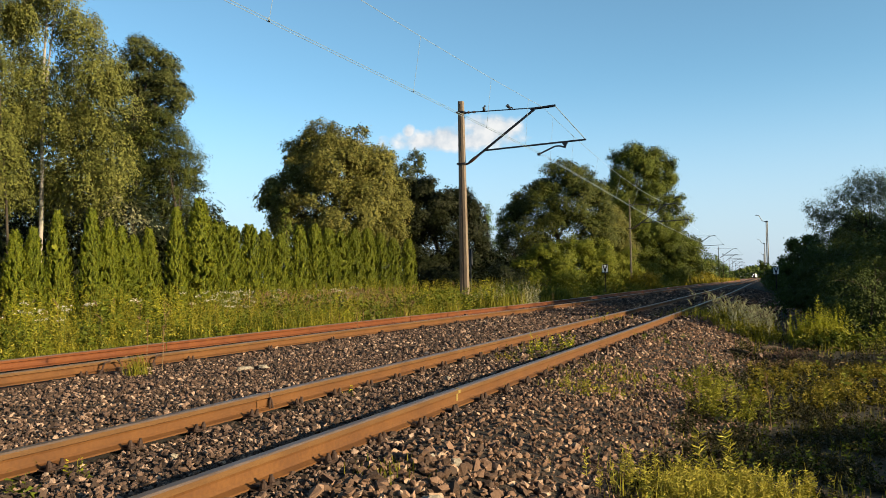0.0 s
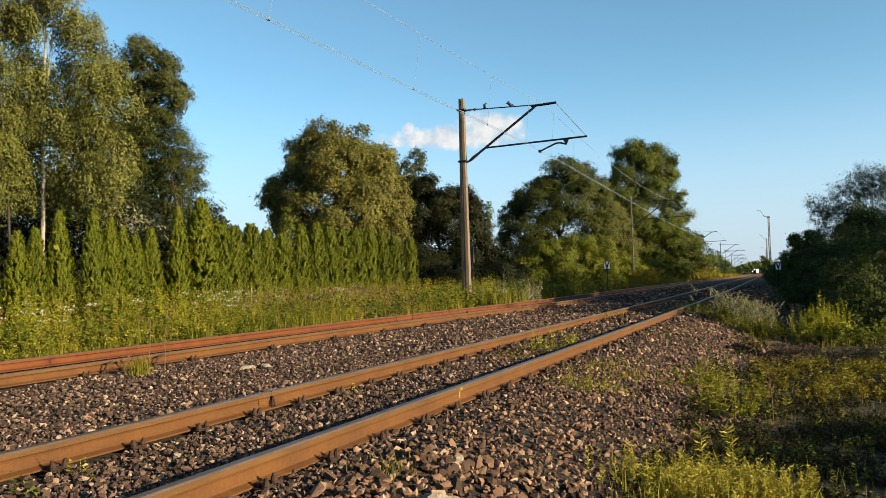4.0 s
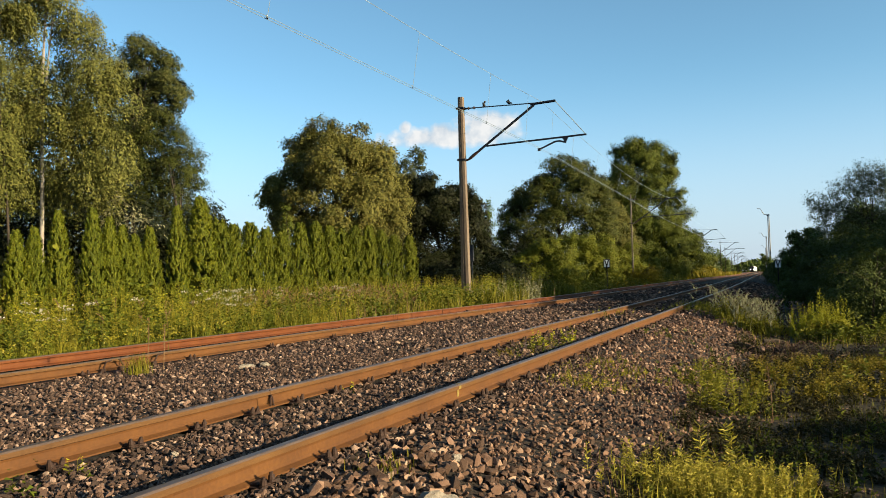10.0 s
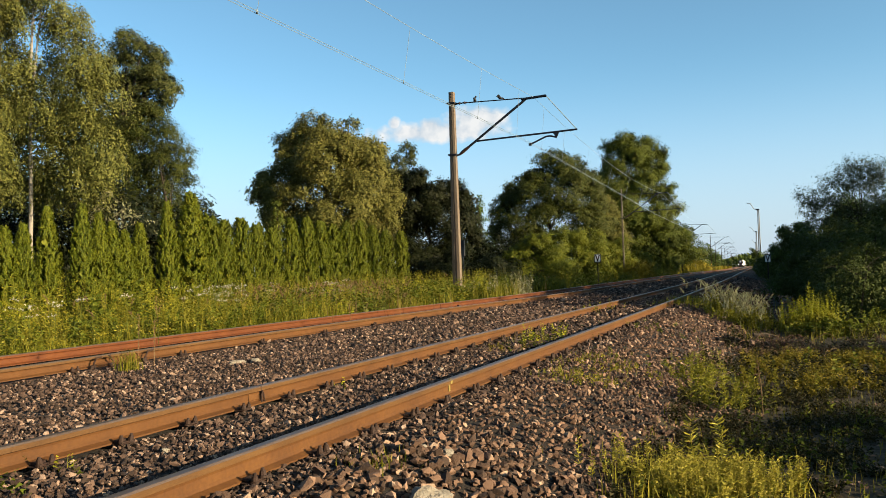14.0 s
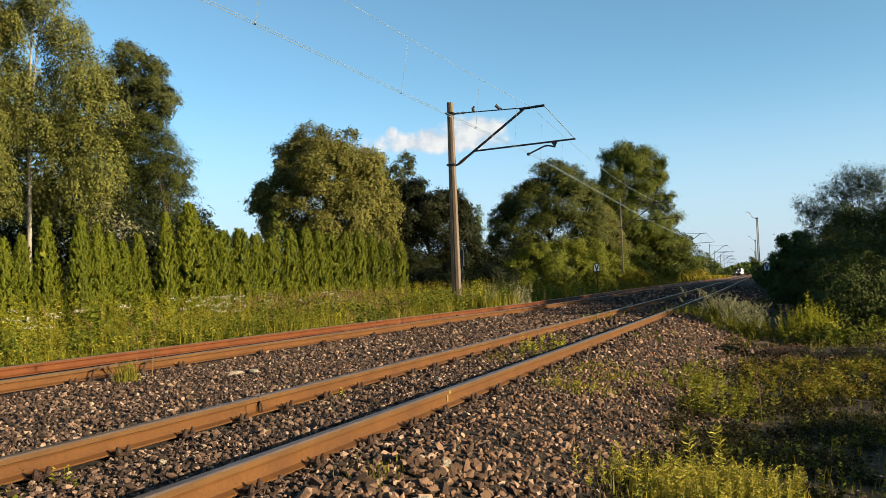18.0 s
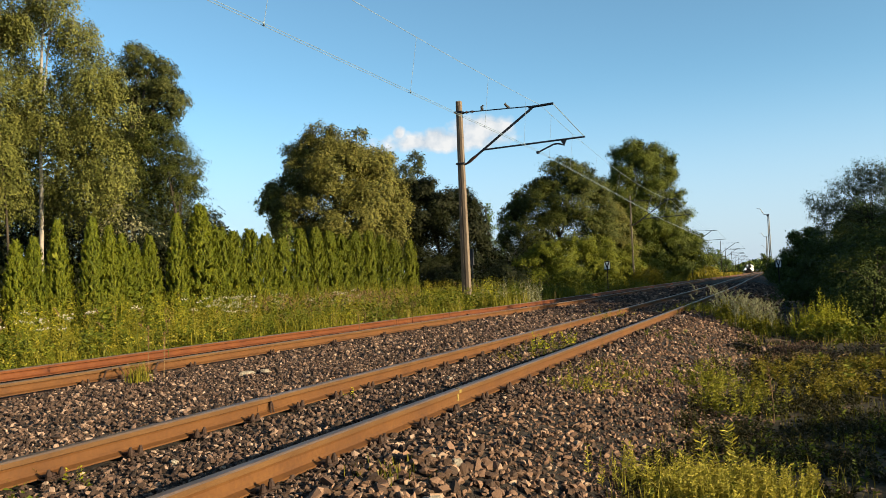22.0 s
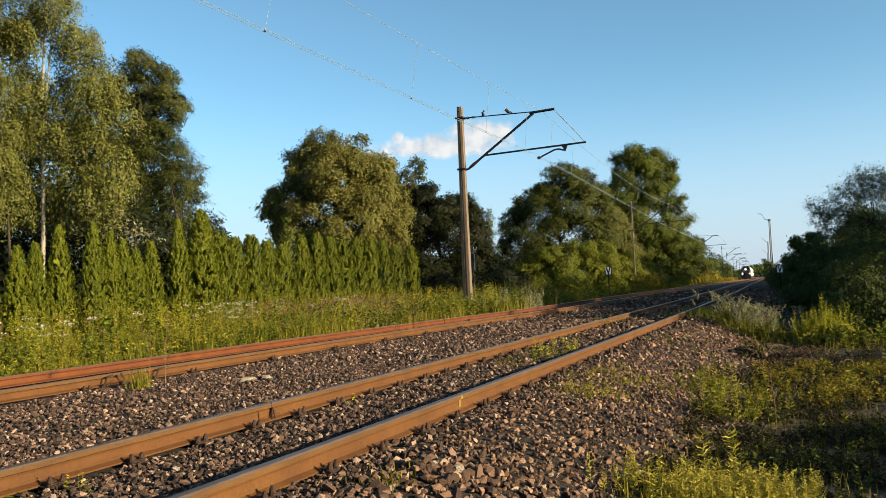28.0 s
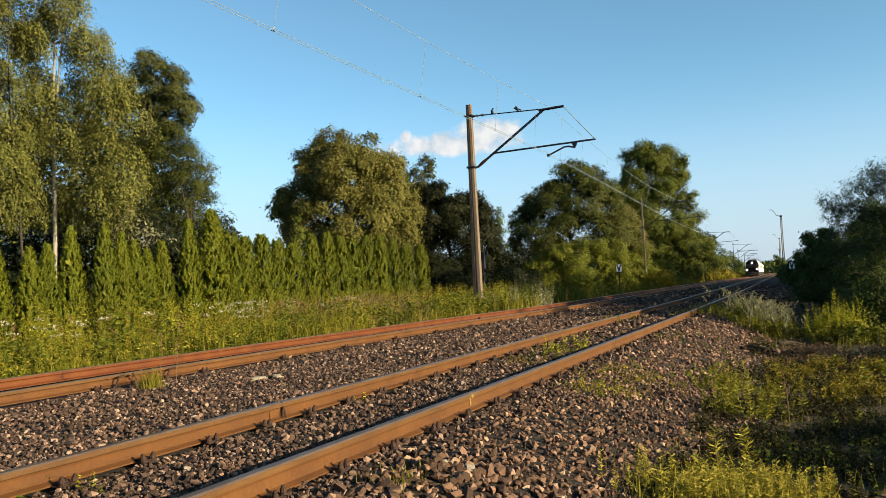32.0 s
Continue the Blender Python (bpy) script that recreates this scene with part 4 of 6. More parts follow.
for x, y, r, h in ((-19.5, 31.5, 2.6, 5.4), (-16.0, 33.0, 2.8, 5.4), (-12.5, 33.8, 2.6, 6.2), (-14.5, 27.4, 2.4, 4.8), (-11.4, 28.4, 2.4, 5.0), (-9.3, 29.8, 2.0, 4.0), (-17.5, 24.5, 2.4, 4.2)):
    tree("shrub", "dense shrub behind the hedge, coloured dark for the shade", x, y, h, [(0, 0, h * 0.5, r, 1.2, h * 0.5), (r * 0.5, 0, h * 0.3, r * 0.7, 1.2, h * 0.35), (-r * 0.5, 0, h * 0.3, r * 0.7, 1.2, h * 0.35)], 9000, 0.16, L_DARK, radius=0.06, category="shrub", group="shrubs behind the hedge", fill=1500)
tree("linden_tree", "broad rounded tree with heavy olive-green foliage", -7.07, 55.8, 11.4,
     [(0.2, 0, 10.95, 2.0, 1.5, 1.38), (-1.65, 0.6, 10.45, 1.46, 1.28, 1.38), (1.89, 0.2, 9.95, 1.6, 1.3, 1.3), (2.88, 0.5, 8.8, 1.23, 1.2, 1.46), (-2.88, 0.8, 9.4, 1.08, 1.26, 1.73), (0.29, -1.2, 8.65, 2.3, 1.8, 1.73), (-1.28, -1.0, 7.4, 1.73, 1.56, 1.73), (1.9, -0.8, 6.95, 1.6, 1.5, 1.73), (-4.59, 0.4, 7.85, 0.77, 0.76, 0.92), (-4.96, 0.2, 7.0, 0.61, 0.52, 0.54),
      (-4.14, 0.3, 6.6, 0.77, 0.83, 1.08), (-4.06, 0.4, 5.6, 0.61, 0.66, 0.84), (-3.06, 0.3, 6.2, 1.23, 1.28, 1.6), (0.22, -1.3, 5.45, 1.92, 1.5, 1.46)],
     80000, 0.18, L_LINDEN, radius=0.3, boughs=15, spray=0.55, per=8, droop=0.4, fill=1900, aspect=0.6, loose=0.7)
tree("linden_tree", "low skirt of a broad tree's olive-green foliage", -6.6, 56.6, 8.0,
     [(1.55, -0.6, 5.05, 1.6, 1.33, 1.34), (-1.84, -0.8, 4.95, 1.54, 1.3, 1.34), (0.3, 0.2, 4.0, 3.0, 2.0, 1.54), (3.05, 0.6, 7.0, 1.08, 1.17, 1.54), (3.1, 0.4, 5.2, 1.2, 1.2, 1.5)],
     28000, 0.18, L_LINDEN, radius=0.2, boughs=15, spray=0.5, per=8, droop=0.4, fill=1500, aspect=0.6, loose=0.7)
tree("deciduous_tree", "grey-green tree with an open feathery top", -2.9, 68.0, 11.4,
     [(0.88, 0, 11.4, 0.47, 0.5, 0.66), (0.2, 0, 10.65, 0.61, 0.57, 0.66), (1.14, 0, 10.6, 0.37, 0.42, 0.56), (-0.47, 0, 10.05, 1.03, 0.84, 0.84), (-1.34, 0, 9.4, 1.03, 0.88, 0.94), (0.4, 0, 8.6, 1.4, 1.1, 1.2)],
     11000, 0.18, L_ASH, radius=0.16, boughs=12, spray=0.4, droop=-0.1, fill=150)
tree("deciduous_tree", "broad tree behind the mast, coloured dark for shade", -0.62, 64.2, 8.8,
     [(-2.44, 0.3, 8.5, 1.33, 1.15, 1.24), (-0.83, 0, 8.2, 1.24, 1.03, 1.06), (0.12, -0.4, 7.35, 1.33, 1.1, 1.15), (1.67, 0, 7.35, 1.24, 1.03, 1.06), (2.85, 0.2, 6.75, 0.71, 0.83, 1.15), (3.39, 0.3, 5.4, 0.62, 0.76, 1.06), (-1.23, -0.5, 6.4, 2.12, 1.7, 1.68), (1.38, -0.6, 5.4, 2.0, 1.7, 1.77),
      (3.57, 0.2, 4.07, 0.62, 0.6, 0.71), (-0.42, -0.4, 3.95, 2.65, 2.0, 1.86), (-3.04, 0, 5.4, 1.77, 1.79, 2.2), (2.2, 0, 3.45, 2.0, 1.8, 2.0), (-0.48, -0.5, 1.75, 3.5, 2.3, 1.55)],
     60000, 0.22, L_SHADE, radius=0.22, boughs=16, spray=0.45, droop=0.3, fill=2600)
tree("spruce_tree", "dark spruce with an even conical outline", 3.7, 69.0, 8.4,
     [(0, 0, 6.6, 0.35, 0.35, 1.3), (0, 0, 5.0, 0.8, 0.8, 1.0), (0, 0, 3.6, 1.15, 1.15, 1.0), (0, 0, 2.2, 1.5, 1.5, 1.1)], 4500, 0.2, L_SHRUB, radius=0.14, droop=0.6)
tree("spruce_tree", "small pale spruce in front of a broad tree", -8.9, 46.0, 5.6,
     [(0, 0, 5.0, 0.16, 0.16, 0.5), (0, 0, 4.3, 0.4, 0.4, 0.6), (0, 0, 3.4, 0.65, 0.65, 0.7), (0, 0, 2.4, 0.9, 0.9, 0.8)], 3000, 0.16, L_POPLAR, radius=0.08, droop=-0.2)
tree("spruce_tree", "olive-green spruce with spreading branches behind the hedge", -10.0, 30.4, 6.7,
     [(0, 0, 6.1, 0.22, 0.22, 0.6), (0, 0, 5.2, 0.6, 0.6, 0.6), (0.1, 0, 4.3, 1.0, 0.9, 0.7), (0.1, 0, 3.4, 1.35, 1.1, 0.7), (0.2, 0, 2.5, 1.6, 1.3, 0.8)], 7000, 0.11, L_SPRUCE, radius=0.09, droop=0.3)
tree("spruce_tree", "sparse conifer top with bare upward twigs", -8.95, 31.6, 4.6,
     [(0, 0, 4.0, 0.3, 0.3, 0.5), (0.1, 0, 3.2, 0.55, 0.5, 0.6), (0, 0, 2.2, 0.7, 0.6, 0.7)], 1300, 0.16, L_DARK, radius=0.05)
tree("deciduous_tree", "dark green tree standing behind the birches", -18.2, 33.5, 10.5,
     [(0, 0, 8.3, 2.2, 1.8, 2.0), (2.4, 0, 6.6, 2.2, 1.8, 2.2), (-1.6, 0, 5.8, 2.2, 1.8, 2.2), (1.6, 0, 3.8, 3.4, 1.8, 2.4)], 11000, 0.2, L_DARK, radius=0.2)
# along the line
tree("deciduous_tree", "broad dark green tree beside the line", 10.04, 72.6, 11.0,
     [(1.0, 0, 10.55, 1.5, 1.35, 1.5), (-0.25, 0.3, 9.6, 1.5, 1.3, 1.4), (2.53, 0.3, 9.85, 1.4, 1.2, 1.3), (-2.04, 0.4, 8.3, 1.4, 1.26, 1.4), (-1.09, -0.6, 7.35, 2.1, 1.73, 1.75), (3.23, 0.2, 8.65, 1.3, 1.35, 1.7), (-3.31, 0.6, 7.4, 1.0, 1.0, 1.25), (-3.88, 0.5, 5.85, 1.1, 1.2, 1.6),
      (1.27, -0.9, 7.85, 2.25, 1.9, 2.0), (3.94, 0.3, 7.1, 1.2, 1.35, 1.8), (-2.48, -0.3, 5.0, 2.25, 1.87, 1.9), (0.65, -1.0, 4.9, 3.0, 2.25, 2.0), (3.8, 0, 4.85, 2.0, 1.8, 2.0), (-1.75, 0.2, 2.75, 3.5, 2.5, 2.0), (-4.67, 0.5, 4.6, 0.7, 0.76, 1.0)],
     80000, 0.2, L_MAPLE, radius=0.26, boughs=17, spray=0.5, droop=0.25, fill=900)
tree("deciduous_tree", "small olive-brown tree between taller ones", 15.88, 78.0, 7.8,
     [(0, 0, 6.4, 1.18, 1.26, 1.6), (-0.94, -0.3, 5.6, 1.29, 1.3, 1.6), (0.91, 0.2, 5.05, 1.29, 1.4, 1.82), (-0.09, -0.5, 3.7, 2.15, 1.79, 1.82), (-0.32, 0.3, 7.8, 0.86, 0.87, 1.07)],
     24000, 0.19, L_LINDEN, radius=0.16, boughs=16, spray=0.45, droop=0.2, fill=700)
tree("poplar_tree", "tall green poplar with a rounded upright crown", 25.81, 105.4, 18.6,
     [(-0.61, 0, 16.8, 1.89, 1.89, 2.3), (0.93, 0.4, 16.3, 1.89, 1.7, 1.89), (-2.0, 0.5, 15.7, 1.6, 1.7, 2.18), (2.54, 0.3, 15.15, 1.6, 1.63, 2.03), (-3.07, 0.8, 14.8, 1.16, 1.17, 1.45), (-0.72, -1.5, 13.6, 2.6, 2.28, 2.47), (3.27, 0.5, 13.7, 1.0, 1.24, 1.74), (-3.44, 0.8, 12.6, 0.94, 1.08, 1.45), (-2.4, -0.6, 11.6, 2.0, 1.96, 2.3), (0.69, -1.2, 11.0, 2.2, 1.9, 2.0),
      (3.2, 0.3, 10.0, 1.6, 1.57, 1.89), (4.2, 0.6, 10.75, 1.0, 0.9, 1.0), (-1.57, -1.3, 8.95, 2.6, 2.28, 2.47), (1.55, -1.6, 8.1, 2.76, 2.4, 2.6), (4.2, 0.3, 7.4, 1.6, 1.63, 2.0)],
     76000, 0.26, L_POPLAR, radius=0.34, boughs=16, spray=0.7, droop=-0.35, limbs=8, fill=800)
tree("deciduous_tree", "dense green undergrowth at a poplar's foot", 26.5, 104.4, 8.0,
     [(-1.6, 0, 5.6, 3.2, 2.7, 2.9), (2.27, -0.2, 4.8, 2.9, 2.55, 2.76), (4.74, 0.4, 4.4, 1.6, 1.9, 2.6), (-0.16, 0.3, 2.4, 4.3, 3.0, 2.4)],
     30000, 0.26, L_POPLAR, radius=0.14, boughs=18, spray=0.6, droop=-0.1, fill=900)
for x, y, lobes, leaf, n in ((7.5, 58.6, [(-0.08, 0, 3.07, 0.97, 0.83, 0.89), (0.53, -0.4, 2.44, 1.2, 1.05, 1.13), (-0.84, 0, 2.1, 1.05, 0.98, 1.13), (1.08, -0.5, 1.42, 1.45, 1.1, 0.97), (-1.62, 0.3, 1.9, 0.89, 0.87, 1.05), (-0.51, -0.3, 1.07, 1.85, 1.23, 0.89)], L_BUSH, 17000),
                             (10.66, 61.0, [(0.1, 0, 3.55, 1.1, 0.9, 0.92), (-1.06, 0.2, 3.1, 1.0, 0.94, 1.1), (0.8, -0.2, 2.95, 1.0, 0.9, 1.0), (-0.46, -0.5, 2.0, 1.43, 1.2, 1.26), (1.26, -0.2, 1.75, 1.1, 1.0, 1.18), (-0.27, -0.4, 0.88, 1.93, 1.25, 0.84)], L_BUSH, 17000),
                             (15.1, 69.5, [(-0.61, 0, 2.66, 0.9, 0.94, 1.18), (0.57, 0.2, 2.4, 0.82, 0.86, 1.1), (-0.27, -0.3, 1.28, 1.27, 1.06, 1.1), (0.94, 0, 1.48, 0.9, 0.9, 1.1)], L_BUSH, 11000)):
    tree("bush", "leafy yellow-green bush beside the line", x, y, 3.2, lobes, n, 0.16, leaf, radius=0.05, category="bush", group="bushes beside the line", boughs=16, spray=0.35, droop=0.0, fill=500, aspect=0.45)
# those in L_DARK carry the shade between mast and bushes in their colour
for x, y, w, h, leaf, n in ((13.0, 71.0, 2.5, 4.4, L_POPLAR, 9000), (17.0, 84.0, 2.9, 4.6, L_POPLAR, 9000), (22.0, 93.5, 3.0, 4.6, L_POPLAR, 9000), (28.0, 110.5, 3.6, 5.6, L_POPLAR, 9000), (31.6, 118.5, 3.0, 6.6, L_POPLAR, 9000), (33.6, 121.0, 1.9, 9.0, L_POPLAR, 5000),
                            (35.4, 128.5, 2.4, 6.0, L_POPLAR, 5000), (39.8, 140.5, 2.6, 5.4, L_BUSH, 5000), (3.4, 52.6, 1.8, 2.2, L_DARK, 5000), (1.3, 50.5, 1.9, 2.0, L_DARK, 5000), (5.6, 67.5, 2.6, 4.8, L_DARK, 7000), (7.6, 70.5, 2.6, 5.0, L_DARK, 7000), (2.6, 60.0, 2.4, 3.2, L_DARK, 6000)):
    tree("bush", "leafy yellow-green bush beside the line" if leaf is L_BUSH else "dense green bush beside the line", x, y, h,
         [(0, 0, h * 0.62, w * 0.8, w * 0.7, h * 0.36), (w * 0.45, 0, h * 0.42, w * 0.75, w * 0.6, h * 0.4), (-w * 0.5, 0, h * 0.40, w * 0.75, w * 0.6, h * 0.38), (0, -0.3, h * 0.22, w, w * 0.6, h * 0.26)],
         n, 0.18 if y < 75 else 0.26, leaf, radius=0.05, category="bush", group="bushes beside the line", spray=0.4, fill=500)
tree("bush", "low golden yellow bush at a mast's foot", 15.9, 65.6, 2.0, [(0, 0, 1.1, 0.9, 0.8, 0.9), (0.8, 0, 0.8, 0.8, 0.8, 0.7)], 4500, 0.13, L_GOLDBUSH, radius=0.03, category="bush")
tree("bush", "low golden yellow bush at the line's edge", 44.0, 140.0, 2.6, [(0, 0, 1.2, 3.0, 1.8, 1.2), (3.4, 8, 0.9, 2.4, 1.8, 0.9)], 3000, 0.22, L_GOLDBUSH, radius=0.03, category="bush")
for y, h in ((175, 9.0), (215, 9.5), (262, 10.0), (320, 11.0), (380, 10.0), (450, 11.0)):
    p = lay(y, -8.5 - 0.01 * y)
    tree("deciduous_tree", "green lineside tree in the distance", p[0], p[1], h, [(0, 0, h * 0.62, h * 0.28, h * 0.28, h * 0.32), (1.5, 0, h * 0.36, h * 0.34, h * 0.3, h * 0.3)], 2600, 0.45, L_POPLAR if y < 250 else L_SHRUB, radius=0.2, group="distant lineside trees")

# the shaded side of the line
tree("willow_bush", "tall willow bush with thin grey-green leaves at its top", 17.44, 34.0, 5.2,
     [(0.49, 0, 4.75, 0.7, 0.74, 0.94), (-0.05, 0.3, 5.05, 0.61, 0.63, 0.8), (-0.74, -0.3, 4.3, 0.8, 0.67, 0.7), (-1.4, 0.2, 4.1, 0.61, 0.5, 0.5), (-1.83, 0.4, 4.1, 0.47, 0.38, 0.37), (-1.71, 0.2, 3.47, 0.5, 0.4, 0.37), (-1.0, -0.3, 3.48, 0.8, 0.65, 0.66), (0.21, -0.2, 3.57, 1.05, 1.0, 1.17), (1.76, 0, 4.5, 1.17, 1.16, 1.4), (0.72, 0, 2.4, 1.64, 1.2, 1.05), (-0.64, 0.3, 2.7, 0.8, 0.67, 0.7)],
     34000, 0.105, L_WILLOW, radius=0.09, category="shrub", limbs=11, boughs=13, spray=0.4, droop=-0.15, fill=50, aspect=0.28)
tree("shrub", "young broad-leaved tree rising over dark shrubs", 24.35, 56.0, 4.0,
     [(-0.45, 0, 3.72, 0.34, 0.32, 0.34), (-0.17, 0, 3.21, 0.5, 0.43, 0.46), (0.73, 0.3, 3.72, 0.31, 0.32, 0.38), (1.09, 0, 3.72, 0.34, 0.29, 0.31), (0.92, 0, 3.04, 0.53, 0.45, 0.46), (0.19, 0, 2.5, 1.01, 0.73, 0.61), (-0.79, 0, 2.14, 0.78, 0.62, 0.61)],
     6000, 0.19, L_SHRUB, radius=0.05, category="shrub", boughs=9, spray=0.3, droop=0.3, fill=40, aspect=0.6)
tree("shrub", "wide bank of dark green shrubs in shade", 14.16, 30.0, 2.2,
     [(-0.75, 0, 1.6, 0.6, 0.55, 0.5), (-0.1, 0.4, 1.95, 0.8, 0.72, 0.66), (0.76, 0.3, 1.7, 1.0, 0.84, 0.83), (1.63, 0, 1.45, 1.0, 0.88, 0.93), (-0.8, -0.3, 0.9, 0.8, 0.74, 0.6), (0.17, -0.4, 0.88, 1.0, 0.8, 0.74), (1.58, -0.4, 0.6, 1.0, 0.84, 0.83)],
     30000, 0.10, L_OPEN, radius=0.05, category="shrub", boughs=16, spray=0.35, droop=0.2, fill=500, aspect=0.5)
for k in range(26):
    y = 42.0 + 4.6 * k + 0.06 * k * k
    open_ = y < 57  # the row stands back from the trackside board
    w, h = rng.uniform(1.9, 2.5), rng.uniform(1.7, 2.1) if open_ else rng.uniform(2.0, 2.9)
    tree("shrub", "dark green shrub massed on the shaded side of the line", float(near_x(y)) + (6.6 if open_ else 4.9 - 0.045 * k) + rng.uniform(-0.2, 0.3), y, h,
         [(0, 0, h * 0.66, w * 0.6, w * 0.7, h * 0.32), (w * 0.4, 0, h * 0.45, w * 0.6, w * 0.9, h * 0.42), (-w * 0.3, 0, h * 0.40, w * 0.6, w * 0.9, h * 0.36), (0, -0.2, h * 0.24, w * 0.8, w, h * 0.26)],
         3200, 0.15 + 0.004 * k, L_SHRUB, radius=0.05, category="shrub", group="shrubs on the shaded side", fill=1000, spray=0.35)
tree("shrub", "small leaning bush beside the line's dark edge", 48.0, 122.0, 3.6,
     [(-0.7, 0, 3.3, 0.5, 0.4, 0.35), (-0.2, 0, 2.9, 0.6, 0.5, 0.4), (-1.0, 0, 3.5, 0.3, 0.3, 0.22), (0.4, 0, 1.8, 0.9, 0.8, 0.9)], 2500, 0.2, L_SHRUB, radius=0.05, category="shrub", boughs=9, spray=0.35, fill=20)
for x, y, h, w, n, leaf, size in (
                                  (13.0, 25.0, 2.8, 1.7, 10000, L_OPEN, 0.075), (15.0, 27.0, 3.4, 1.9, 10000, L_OPEN, 0.085), (11.6, 21.4, 1.7, 1.2, 6000, L_SHRUB, 0.08), (25.2, 54.0, 3.6, 2.4, 4500, L_SHRUB, 0.18), (29.8, 65.0, 3.4, 2.5, 4000, L_SHRUB, 0.22),
                                  (80.0, 182.0, 4.0, 4.2, 3000, L_SHRUB, 0.45),
                                  # those hidden behind the willow and out of view are added to cast shade
                                  (35.4, 70.0, 7.2, 2.4, 3000, L_SHRUB, 0.26), (29.5, 58.0, 6.6, 2.2, 3000, L_SHRUB, 0.22), (42.8, 85.0, 7.4, 2.6, 3000, L_SHRUB, 0.3), (50.4, 101.0, 7.8, 2.8, 3000, L_SHRUB, 0.3), (60.0, 121.0, 8.0, 3.0, 3000, L_SHRUB, 0.32), (72.0, 145.0, 8.5, 3.4, 3000, L_SHRUB, 0.38),
                                                                    (14.6, 18.9, 4.0, 2.2, 7000, L_SHRUB, 0.17), (16.6, 21.6, 4.5, 2.4, 7000, L_SHRUB, 0.18), (18.8, 19.4, 5.0, 2.4, 4000, L_SHRUB, 0.24), (20.4, 22.8, 5.6, 2.6, 4000, L_SHRUB, 0.26), (22.6, 27.6, 6.4, 2.8, 4000, L_SHRUB, 0.3), (35.2, 44.6, 10.5, 4.0, 2200, L_SHRUB, 0.58), (25.0, 33.5, 6.6, 2.8, 2200, L_SHRUB, 0.4), (28.4, 38.5, 7.4, 3.0, 2200, L_SHRUB, 0.4), (17.8, 16.0, 5.0, 1.6, 3000, L_SHRUB, 0.26), (46.5, 72.5, 11.8, 4.0, 2200, L_SHRUB, 0.6), (40.5, 58.0, 10.0, 3.6, 2200, L_SHRUB, 0.6), (34.0, 41.0, 8.0, 3.2, 2200, L_SHRUB, 0.5), (61.0, 104.0, 11.5, 4.6, 2200, L_SHRUB, 0.64), (78.0, 124.0, 12.0, 5.2, 2200, L_SHRUB, 0.67), (56.0, 90.0, 12.0, 4.4, 2200, L_SHRUB, 0.64), (48.0, 78.0, 12.0, 4.2, 2200, L_SHRUB, 0.6), (24.2, 24.6, 10.0, 2.8, 2200, L_SHRUB, 0.51), (25.6, 27.0, 10.5, 3.2, 2200, L_SHRUB, 0.51), (29.0, 33.0, 10.5, 3.5, 2200, L_SHRUB, 0.54), (32.5, 39.5, 10.5, 3.8, 2200, L_SHRUB, 0.54), (41.0, 55.0, 8.4, 4.4, 2200, L_SHRUB, 0.58), (48.0, 68.0, 12.0, 4.6, 2200, L_SHRUB, 0.61), (57.5, 85.0, 12.4, 4.8, 2200, L_SHRUB, 0.64), (68.0, 104.0, 10.5, 5.2, 2200, L_SHRUB, 0.67), (75.0, 116.0, 10.5, 5.2, 2200, L_SHRUB, 0.67), (83.0, 130.0, 10.5, 5.6, 2200, L_SHRUB, 0.67), (38.0, 49.0, 9.6, 4.2, 2200, L_SHRUB, 0.58), (44.5, 61.0, 12.0, 4.6, 2200, L_SHRUB, 0.58), (52.0, 76.0, 12.2, 4.8, 2200, L_SHRUB, 0.64), (62.0, 95.0, 12.4, 5.2, 2200, L_SHRUB, 0.64), (8.4, 4.6, 1.7, 1.3, 1800, L_SHRUB, 0.12), (9.6, 4.3, 1.6, 1.3, 1800, L_SHRUB, 0.12), (7.6, 3.7, 1.7, 1.2, 1800, L_SHRUB, 0.12), (11.6, 10.8, 1.9, 1.3, 2600, L_SHRUB, 0.12), (20.9, 49.2, 0.8, 0.8, 2500, L_SHRUB, 0.13), (18.6, 43.0, 0.9, 0.9, 2500, L_SHRUB, 0.12), (16.6, 37.0, 0.9, 0.9, 2500, L_SHRUB, 0.11), (13.7, 31.0, 1.2, 1.1, 2500, L_SHRUB, 0.1)):
    tree("shrub", "dark green shrub massed on the shaded side of the line", x, y, h,
         [(0, 0, h * 0.70, w * 0.7, w * 0.7, h * 0.32), (w * 0.5, 0, h * 0.45, w * 0.75, w * 0.7, h * 0.42), (-w * 0.5, 0, h * 0.42, w * 0.7, w * 0.7, h * 0.38), (0, -0.2, h * 0.24, w, w * 0.8, h * 0.26)],
         n, size, leaf, radius=0.06, category="shrub", group="shrubs on the shaded side", fill=(0 if n < 1750 else 500 if n == 2200 else 900))


for x, y, h, w in ((9.5, 18.5, 2.1, 0.9), (10.7, 20.4, 2.5, 1.2), (10.9, 22.6, 2.0, 1.1), (11.4, 20.2, 1.5, 1.2), (12.9, 22.6, 2.0, 1.5), (12.2, 24.6, 1.6, 1.2), (14.6, 24.6, 2.6, 1.5), (10.6, 18.4, 1.0, 0.9)):
    tree("shrub", "pale green leafy shrub in open shade", x, y, h, [(0, 0, h * 0.66, w * 0.7, w * 0.6, h * 0.32), (w * 0.4, 0, h * 0.4, w * 0.7, w * 0.6, h * 0.38), (-w * 0.4, 0, h * 0.36, w * 0.7, w * 0.6, h * 0.34)], 5200, 0.055, L_OPEN, radius=0.03, category="shrub", group="pale shrubs in open shade")


